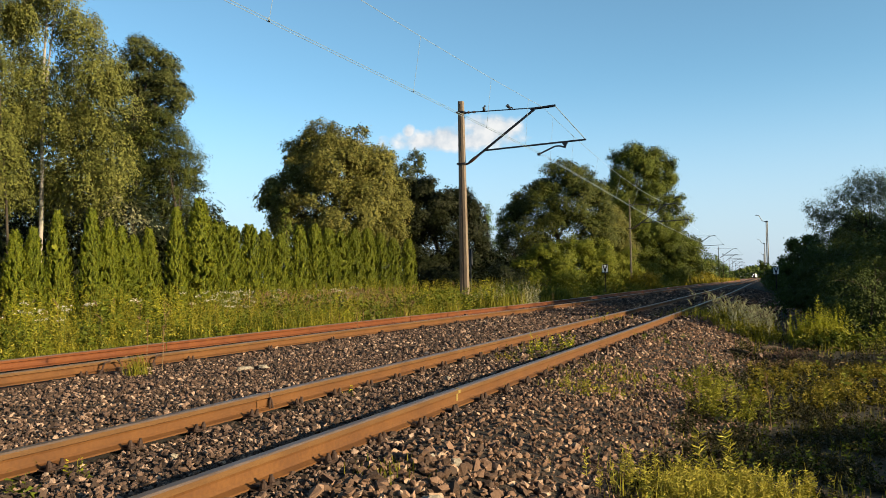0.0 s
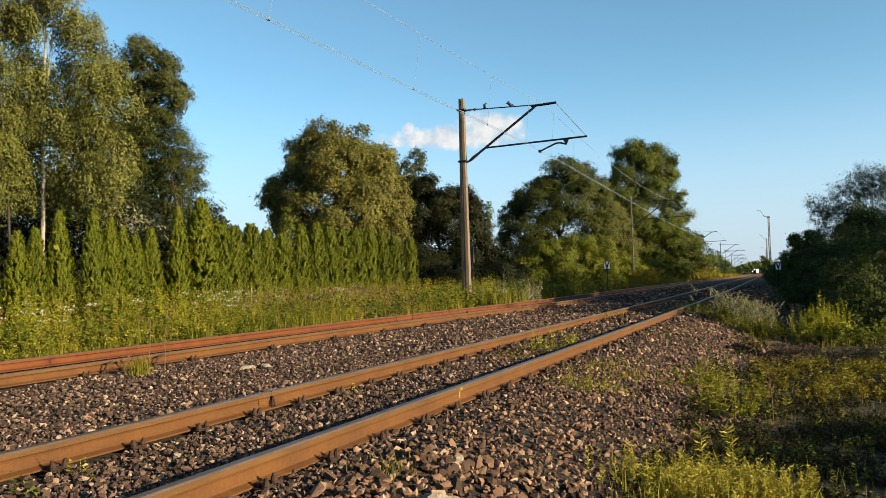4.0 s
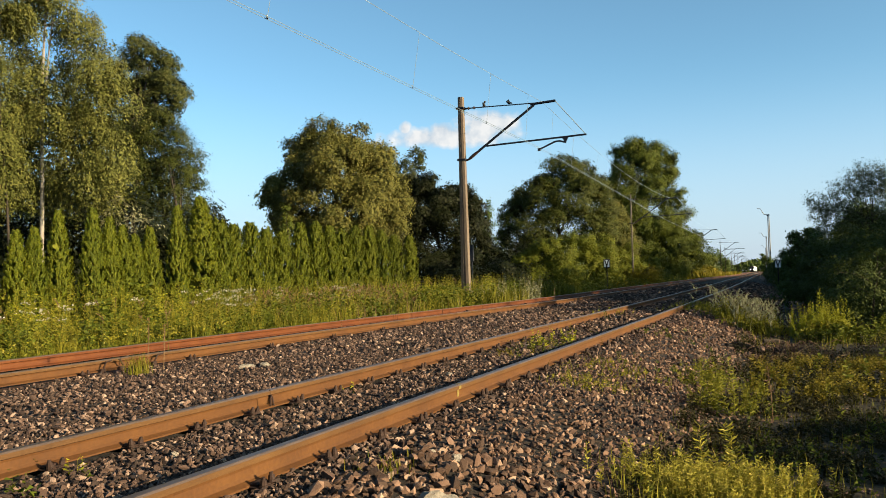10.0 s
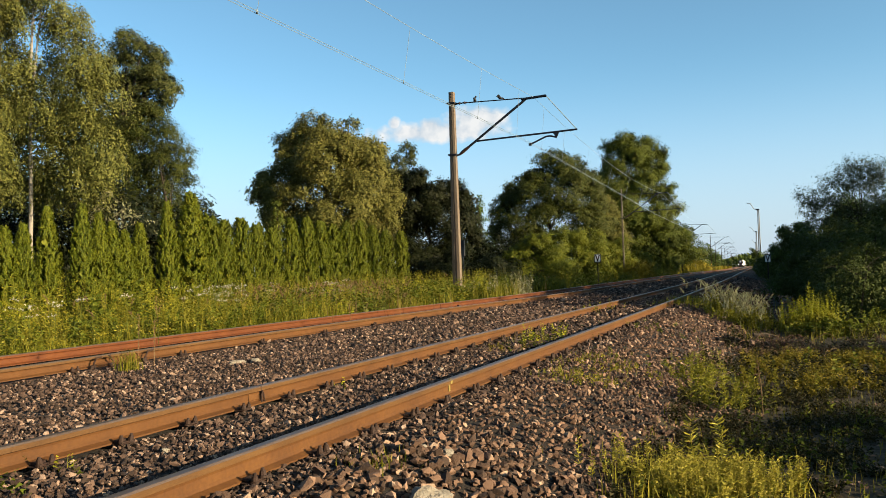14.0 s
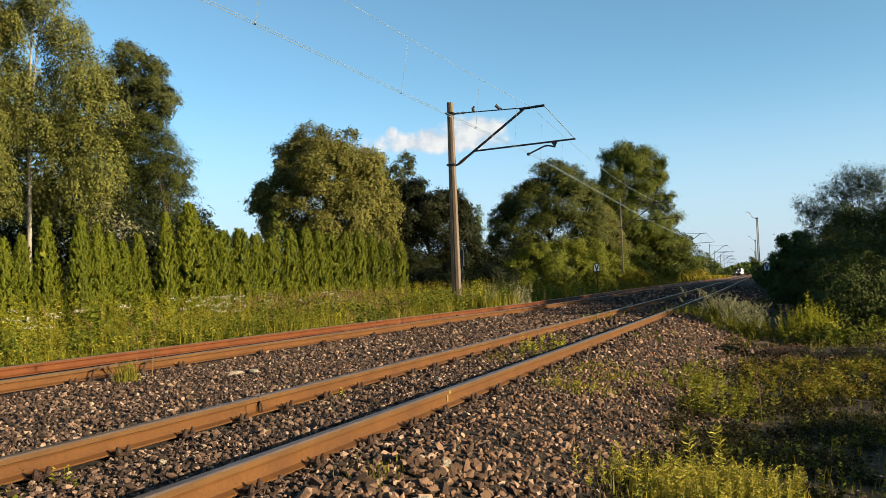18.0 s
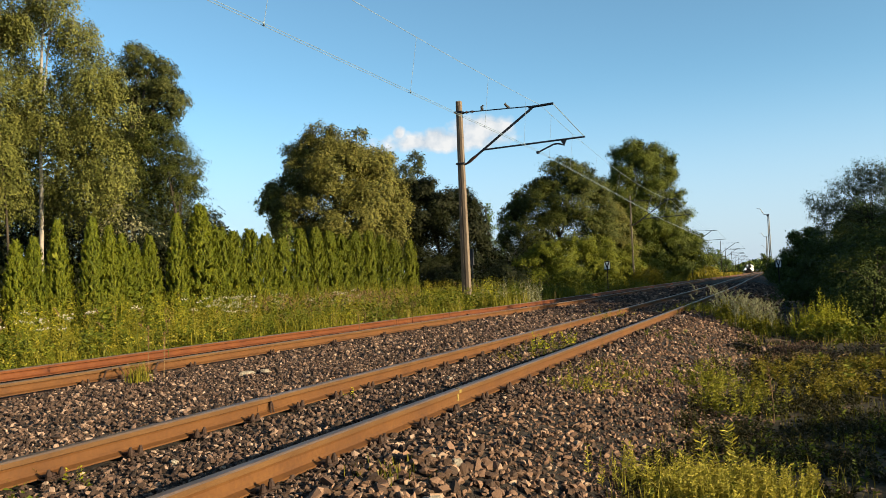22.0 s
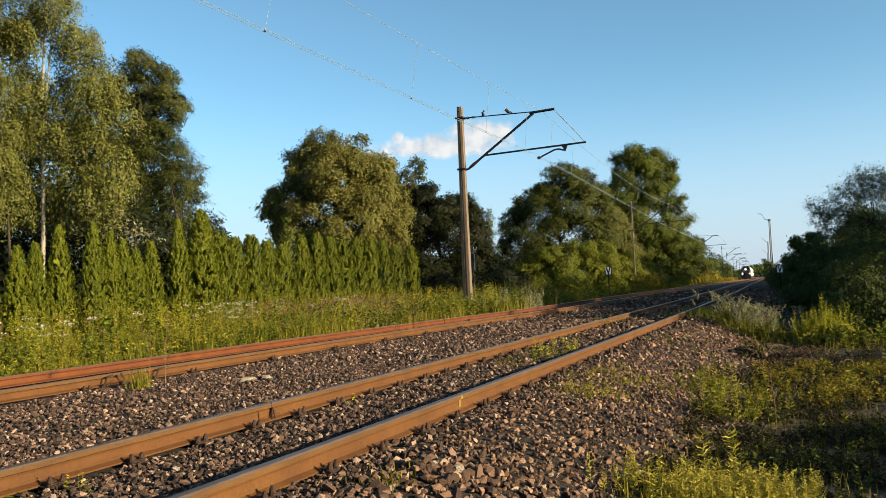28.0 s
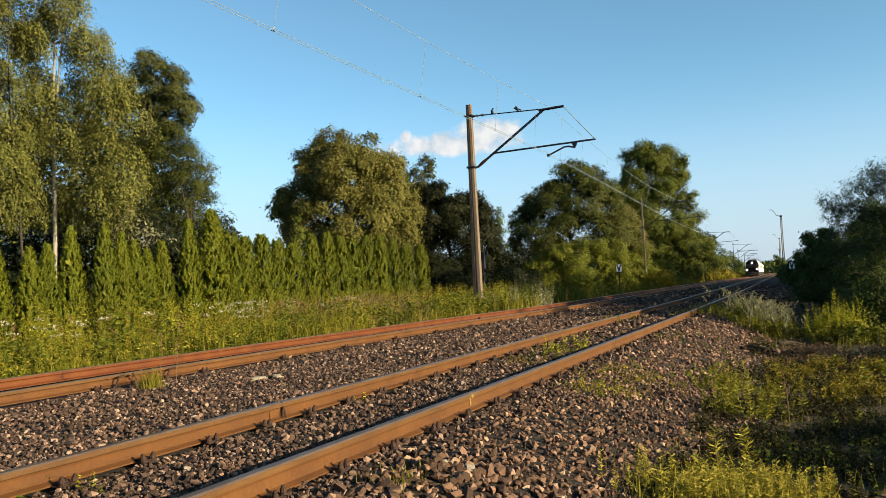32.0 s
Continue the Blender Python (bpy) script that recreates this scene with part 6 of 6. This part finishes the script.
for x, y, h, leaf in ((1.78, 5.85, 0.44, 0.085), (2.11, 5.95, 0.42, 0.09), (1.62, 5.75, 0.26, 0.07), (1.95, 5.8, 0.24, 0.07), (1.70, 5.6, 0.28, 0.07), (2.02, 5.6, 0.26, 0.07)):
    g = float(floor_at(x, y))
    ob = thing("goldenrod", "young yellow-green goldenrod shoot", "weed", pose(x, y, g, rng.normal(0, 4), rng.normal(0, 4), rng.uniform(0, 360)), group="goldenrod clumps")
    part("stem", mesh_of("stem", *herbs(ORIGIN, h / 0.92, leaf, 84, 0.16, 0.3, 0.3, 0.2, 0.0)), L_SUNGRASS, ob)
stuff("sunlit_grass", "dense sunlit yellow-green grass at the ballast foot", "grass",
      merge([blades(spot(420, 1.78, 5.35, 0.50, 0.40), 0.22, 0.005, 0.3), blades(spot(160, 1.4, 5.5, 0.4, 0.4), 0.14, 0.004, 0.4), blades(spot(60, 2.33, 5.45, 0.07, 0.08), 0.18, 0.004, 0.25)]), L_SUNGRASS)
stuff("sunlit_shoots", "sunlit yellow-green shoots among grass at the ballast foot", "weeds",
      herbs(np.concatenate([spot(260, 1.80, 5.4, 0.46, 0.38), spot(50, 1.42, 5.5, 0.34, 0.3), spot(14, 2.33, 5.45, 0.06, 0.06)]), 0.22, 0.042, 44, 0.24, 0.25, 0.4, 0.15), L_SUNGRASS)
stuff("feathery_grass", "arching pale feathery grass heads in the sun", "grass", feathered(np.concatenate([spot(110, 6.9, 19.8, 0.55, 0.9), spot(130, 6.98, 18.5, 0.5, 0.9)]), 0.56, 0.22), L_SILVER)
stuff("feathery_blades", "olive grass blades below feathery heads", "grass", blades(np.concatenate([spot(160, 6.95, 19.7, 0.7, 1.0), spot(160, 7.1, 18.4, 0.7, 1.0), spot(160, 6.8, 21.6, 0.6, 1.2)]), 0.32, 0.005, 0.6), L_OLIVEROD)
stuff("path_gravel", "loose grey gravel of a footpath in shade", "gravel", chips_at(*(lambda p: (p, 0.013 * rng.lognormal(0, 0.45, len(p))))(low_cover(3200, 2.1, 4.2, 4.9, 5.95))), M_STONE_GREY)
stuff("shade_weeds", "scattered green weeds in dappled shade", "weeds", herbs(area(230, 6.5, 12, 8.2, 10.8), 0.2, 0.06, 14, 0.4), L_HERB)
goldenrod(2.92, 40.0, 3, 1.15, 0.12, 0.16, "tall grey-green weed spike beside the line", L_SILVER, 60, 0.2)
goldenrod(8.2, 14.4, 7, 0.45, 1.6, 0.10, "leafy green weeds in broken shade", L_BUSH, 20, 0.35)
goldenrod(6.3, 11.6, 14, 0.30, 1.4, 0.10, "leafy green weeds in broken shade", L_BUSH, 16, 0.4)
goldenrod(5.2, 10.6, 22, 0.28, 1.4, 0.08, "leafy green weeds in broken shade", L_BUSH, 14, 0.4)


# golden patches and their gaps imitate sun broken by shade
stuff("golden_ground_cover", "low golden-green leafy cover in broken sun", "weeds", herbs((lambda p: p[p[:, 0] > 0.365 * p[:, 1]])(low_cover(4600, 3.5, 7.6, 9.3, 12.9)), 0.17, 0.055, 18, 0.45, 0.4), L_GOLDCOVER)
seed_stalk(3.25, 8.3, 0.55)


def debris():
    ob = thing("debris_pile", "heap of dark broken wood and stones among weeds", "debris", pose(5.4, 14.6, float(floor_at(5.4, 14.6))))
    for k in range(7):
        a = unit(1)[0] * np.array([0.5, 0.5, 0.05])
        c = np.array([rng.uniform(-0.5, 0.5), rng.uniform(-0.3, 0.3), 0.06 + 0.04 * k % 0.15])
        part("stick", tube("stick", [c - a * 0.5, c + a * 0.1 + np.array([0, 0, 0.03]), c + a * 0.6], [0.035, 0.03, 0.012], 6), M_BARK, ob)
    p = np.stack([rng.uniform(-0.8, 0.9, 60), rng.uniform(-0.4, 0.4, 60), rng.uniform(0.0, 0.1, 60)], -1)
    for k, q in enumerate(p):
        part("broken_stone", mesh_of("broken_stone", *HULLS[k % 24]), M_STONE, ob, m=pose(*q, *rng.uniform(0, 360, 3)) @ Matrix.Scale(0.06 * rng.lognormal(0, 0.35), 4))


debris()
stuff("dry_brush", "dry straw-coloured brush lying on the ground", "grass", blades(np.concatenate([spot(260, 6.4, 13.5, 1.4, 0.5), spot(300, 7.2, 13.6, 1.8, 0.9)]), 0.26, 0.0035, 1.7), L_DRY)


def brushwood(x, y, n, rx, ry, length, rise, label, material):
    """Thin twigs that lie across one another in low arcs."""
    arcs = []
    for q in spot(n, x, y, rx, ry):
        a = rng.uniform(0, 2 * np.pi)
        d = np.array([math.cos(a), math.sin(a) * 0.6, 0.0]) * length * rng.uniform(0.5, 1.2)
        up = rise * rng.uniform(0.2, 1.1)
        t = np.linspace(0, 1, 5)[:, None]
        arcs.append(tube_arrays(q + d * (t - 0.3) + np.array([0, 0, up]) * (4 * t * (1 - t)) + rng.normal(size=(5, 3)) * 0.02, 0.007 * (1.15 - t[:, 0]), 4))
    stuff("brushwood", label, "twigs", merge(arcs), material)


M_TWIG = surface("dry_reddish_twig", ((0.3, (0.14, 0.075, 0.045)), (0.7, (0.30, 0.17, 0.11))), 12, 0.85, 0.3, depth=0.003)
brushwood(6.0, 14.2, 90, 0.55, 0.35, 0.55, 0.24, "tangle of dry reddish twigs on the ground", M_TWIG)
brushwood(6.9, 13.5, 80, 1.5, 0.6, 0.9, 0.20, "dry straw-pale twigs lying among weeds", L_DRY)
brushwood(5.3, 13.5, 50, 0.6, 0.3, 0.4, 0.10, "dry straw-pale twigs lying among weeds", L_DRY)


# ---- distance ----
def far_woods():
    n = 44000
    ang = rng.uniform(radians(-50), radians(60), n)
    d = rng.uniform(900, 1050, n)
    h = 11 + 3 * np.sin(ang * 37) + 2 * np.sin(ang * 91)
    c = np.stack([d * np.sin(ang), d * np.cos(ang), -6 + rng.random(n) ** 0.7 * h], -1)
    stuff("far_woods", "distant dark green strip of woodland", "woodland", leaf_arrays(c, 3.4, 2.6), L_SHRUB)


far_woods()


def cloud():
    """A far cloud: a thin glowing sheet, its sunlit white and grey put into the glow, that noise breaks up at its rim.
    """
    m, nodes, links, p = nodes_of("cloud")
    tc = nodes.new("ShaderNodeTexCoord")
    n1 = nodes.new("ShaderNodeTexNoise")
    n1.inputs["Scale"].default_value, n1.inputs["Detail"].default_value = 0.016, 9
    links.new(tc.outputs["Object"], n1.inputs["Vector"])
    sep = nodes.new("ShaderNodeSeparateXYZ")
    links.new(tc.outputs["Object"], sep.inputs[0])

    def calc(op, a, b):
        k = nodes.new("ShaderNodeMath")
        k.operation = op
        for i, q in enumerate((a, b)):
            if isinstance(q, (int, float)):
                k.inputs[i].default_value = q
            else:
                links.new(q, k.inputs[i])
        return k.outputs[0]

    def bell(x0, z0, rx, rz):
        a = calc("DIVIDE", calc("SUBTRACT", sep.outputs[0], x0), rx)
        b = calc("DIVIDE", calc("SUBTRACT", sep.outputs[2], z0), rz)
        return calc("SUBTRACT", 1.0, calc("ADD", calc("MULTIPLY", a, a), calc("MULTIPLY", b, b)))

    shape = calc("MAXIMUM", calc("MAXIMUM", bell(-30, -14, 290, 44), bell(110, 28, 140, 62)), calc("MAXIMUM", bell(-60, 8, 60, 40), bell(-195, 22, 24, 30)))
    dens = calc("ADD", calc("MULTIPLY", shape, 0.9), calc("MULTIPLY", calc("SUBTRACT", n1.outputs[0], 0.5), 1.8))
    alpha = nodes.new("ShaderNodeMapRange")
    alpha.inputs[1].default_value, alpha.inputs[2].default_value, alpha.inputs[4].default_value = 0.0, 0.7, 0.93
    links.new(dens, alpha.inputs[0])
    edge = calc("MULTIPLY", alpha.outputs[0], 1.0)
    tone = ramp(nodes, links, n1.outputs[0], ((0.38, (0.58, 0.64, 0.70)), (0.62, (0.88, 0.87, 0.85))))
    glow, clear, mix = nodes.new("ShaderNodeEmission"), nodes.new("ShaderNodeBsdfTransparent"), nodes.new("ShaderNodeMixShader")
    glow.inputs[1].default_value = 1.0
    links.new(tone.outputs[0], glow.inputs[0])
    links.new(edge, mix.inputs[0])
    links.new(clear.outputs[0], mix.inputs[1])
    links.new(glow.outputs[0], mix.inputs[2])
    links.new(mix.outputs[0], nodes["Material Output"].inputs[0])
    me = mesh_of("cloud", [(-330, 0, -110), (330, 0, -110), (330, 0, 140), (-330, 0, 140)], [(0, 1, 2, 3)])
    ob = thing("cloud", "small white cumulus cloud in a blue sky", "cloud", pose(64, 3000, 524), me, m, kind="structure")
    return ob


CLOUD = cloud()


def horizon_haze():
    """A glowing sheet that puts pale haze low over the horizon, all round, far beyond everything else."""
    m, nodes, links, p = nodes_of("glowing_haze")
    tc, sep = nodes.new("ShaderNodeTexCoord"), nodes.new("ShaderNodeSeparateXYZ")
    links.new(tc.outputs["Object"], sep.inputs[0])
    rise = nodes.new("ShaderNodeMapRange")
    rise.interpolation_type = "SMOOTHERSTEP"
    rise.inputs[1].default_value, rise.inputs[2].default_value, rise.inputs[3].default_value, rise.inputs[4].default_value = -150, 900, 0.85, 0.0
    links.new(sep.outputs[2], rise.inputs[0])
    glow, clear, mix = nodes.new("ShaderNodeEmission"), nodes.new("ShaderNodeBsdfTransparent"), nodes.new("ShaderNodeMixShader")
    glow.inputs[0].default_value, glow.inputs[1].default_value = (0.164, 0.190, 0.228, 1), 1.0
    links.new(rise.outputs[0], mix.inputs[0])
    links.new(clear.outputs[0], mix.inputs[1])
    links.new(glow.outputs[0], mix.inputs[2])
    links.new(mix.outputs[0], nodes["Material Output"].inputs[0])
    ang = np.linspace(0, 2 * np.pi, 97)[:-1]
    ring = np.stack([3300 * np.cos(ang), 3300 * np.sin(ang)], -1)
    v = np.concatenate([np.column_stack([ring, np.full(96, -60.0)]), np.column_stack([ring, np.full(96, 920.0)])])
    k = np.arange(96)
    thing("sky_backdrop", "glowing sheet of pale haze low over the horizon", "sky", data=mesh_of("sky_backdrop", v, np.stack([k, (k + 1) % 96, 96 + (k + 1) % 96, 96 + k], -1)), material=m, kind="structure")


horizon_haze()


# ---- train ----
def train():
    ob = thing("train", "white electric multiple-unit train with dark front and lit headlights", "train")
    white = surface("white_train_paint", ((0.3, (2.2, 2.1, 2.0)), (0.7, (2.7, 2.6, 2.5))), 1.0, 0.4, 0.02)
    dark = plain("dark_front_paint", (0.003, 0.003, 0.0035), 0.9, gloss=0.02)
    glass = plain("dark_window_glass", (0.006, 0.007, 0.008), 0.35, gloss=0.2)
    lamp = plain("headlight_glass", (1.0, 0.95, 0.86), 0.3, 0.0, 24.0)
    under = plain("dark_underframe", (0.02, 0.02, 0.02), 0.8, gloss=0.1)
    for car in range(6):
        y0, y1 = car * 18.6, car * 18.6 + 18.1
        bm = bmesh.new()
        if car == 0:
            ring = [(-1.30, 1.0), (1.30, 1.0), (1.30, 2.1), (1.26, 3.05), (0.88, 3.5), (-0.88, 3.5), (-1.26, 3.05), (-1.30, 2.1)]
            stations = [(0.0, 0.88, 0.87), (0.5, 0.95, 0.95), (1.6, 1.0, 1.0), (y1 - y0, 1.0, 1.0)]
            last = None
            for s, kx, kz in stations:
                made = [bm.verts.new((a * kx, y0 + s, 1.0 + (b - 1.0) * kz)) for a, b in ring]
                if last:
                    for j in range(8):
                        bm.faces.new((last[j], last[(j + 1) % 8], made[(j + 1) % 8], made[j]))
                else:
                    bm.faces.new(made)
                last = made
            bm.faces.new(last[::-1])
        else:
            box(bm, -1.30, y0, 1.0, 1.30, y1, 3.5, 0.25)
        body = part("car_body", bm, white, ob)
        if car == 0:
            body.data.materials.append(dark)
            for f in body.data.polygons:
                f.material_index = int(f.center.y < 1.2)
        for side in (-1, 1):
            for k in range(6):
                a = y0 + 3.0 + k * 2.4
                part("window", box(bmesh.new(), side * 1.285 - 0.02, a, 1.95, side * 1.285 + 0.02, a + 1.7, 2.7), glass, body)
            part("skirt", box(bmesh.new(), side * 1.24 - 0.04, y0 + 0.6, 0.35, side * 1.24 + 0.04, y1, 1.02), under, body)
        part("underframe", box(bmesh.new(), -1.2, y0 + 0.8, 0.25, 1.2, y1 - 0.4, 1.0), under, body)
        for a in (y0 + 2.8, y0 + 5.2, y1 - 4.4, y1 - 2.0):
            for side in (-0.75, 0.75):
                w = bmesh.new()
                bmesh.ops.create_cone(w, segments=20, radius1=0.42, radius2=0.42, depth=0.13, cap_ends=True, matrix=pose(side, a, 0.42, 0, 90, 0))
                part("wheel", w, under, body)
        part("roof_box", box(bmesh.new(), -0.8, y0 + 4, 3.48, 0.8, y0 + 12, 3.78, 0.08), under, body)
    part("windscreen", box(bmesh.new(), -1.02, -0.06, 1.98, 1.02, 0.3, 2.75, 0.05), glass, ob, "dark wrap-around windscreen")
    part("front_panel", box(bmesh.new(), -1.12, -0.08, 1.05, 1.12, 0.3, 1.98, 0.06), dark, ob, "dark lower front")
    part("coupler", box(bmesh.new(), -0.25, -0.5, 0.75, 0.25, 0.3, 1.1, 0.05), under, ob)
    part("front_skirt", box(bmesh.new(), -1.2, -0.02, 0.3, 1.2, 0.5, 1.0, 0.05), under, ob)
    for x, z, r in ((-1.0, 1.54, 0.13), (1.0, 1.54, 0.13), (0.0, 3.02, 0.10)):
        bm = bmesh.new()
        bmesh.ops.create_cone(bm, segments=16, radius1=r, radius2=r * 0.9, depth=0.12, cap_ends=True, matrix=pose(x, -0.10 if z < 2 else -0.03, z, 90, 0, 0))
        part("headlight", bm, lamp, ob)
    for a in (22.5,):
        part("pantograph", tube("pantograph", [(0, a, 3.5), (0, a + 1.1, 4.75), (0, a, 5.5)], 0.04, 6), under, ob)
        part("pantograph_head", tube("pantograph_head", [(-0.8, a, 5.45), (-0.5, a, 5.52), (0.5, a, 5.52), (0.8, a, 5.45)], 0.04, 6), under, ob)
    return ob


TRAIN = train()


def on_line(y):
    """The train's pose with its front at y on the far track."""
    p, q = lay(y, 0.0, -0.05), lay(y + 100, 0.0, -0.05)
    d = q - p
    return Matrix.Translation(p) @ pose(0, 0, 0, math.degrees(math.atan2(d[2], math.hypot(d[0], d[1]))), 0, -math.degrees(math.atan2(d[0], d[1])))


def motions():
    """The train comes up the far track at an even pace of some fifty kilometres an hour."""
    walk(TRAIN, [(t, on_line(179 + 13.7 * (32 - t))) for t in range(0, 33, 2)])
    # the cloud drifts slowly, the birds shift a little on their perch
    walk(CLOUD, [(t, pose(64 - 1.5 * (t - 9), 3000, 524)) for t in (0, 8, 16, 24, 32)])
    for (ob, rest), turns_ in zip(BIRDS, ((0, 0, 25, 10, 35, 30, 0, -20), (0, 10, -25, 0, 30, 60, 20, 0))):
        walk(ob, [(t, rest @ pose(0, 0, 0, 0, 0, a)) for t, a in zip((0, 5, 9, 13, 18, 23, 27, 32), turns_)])


motions()
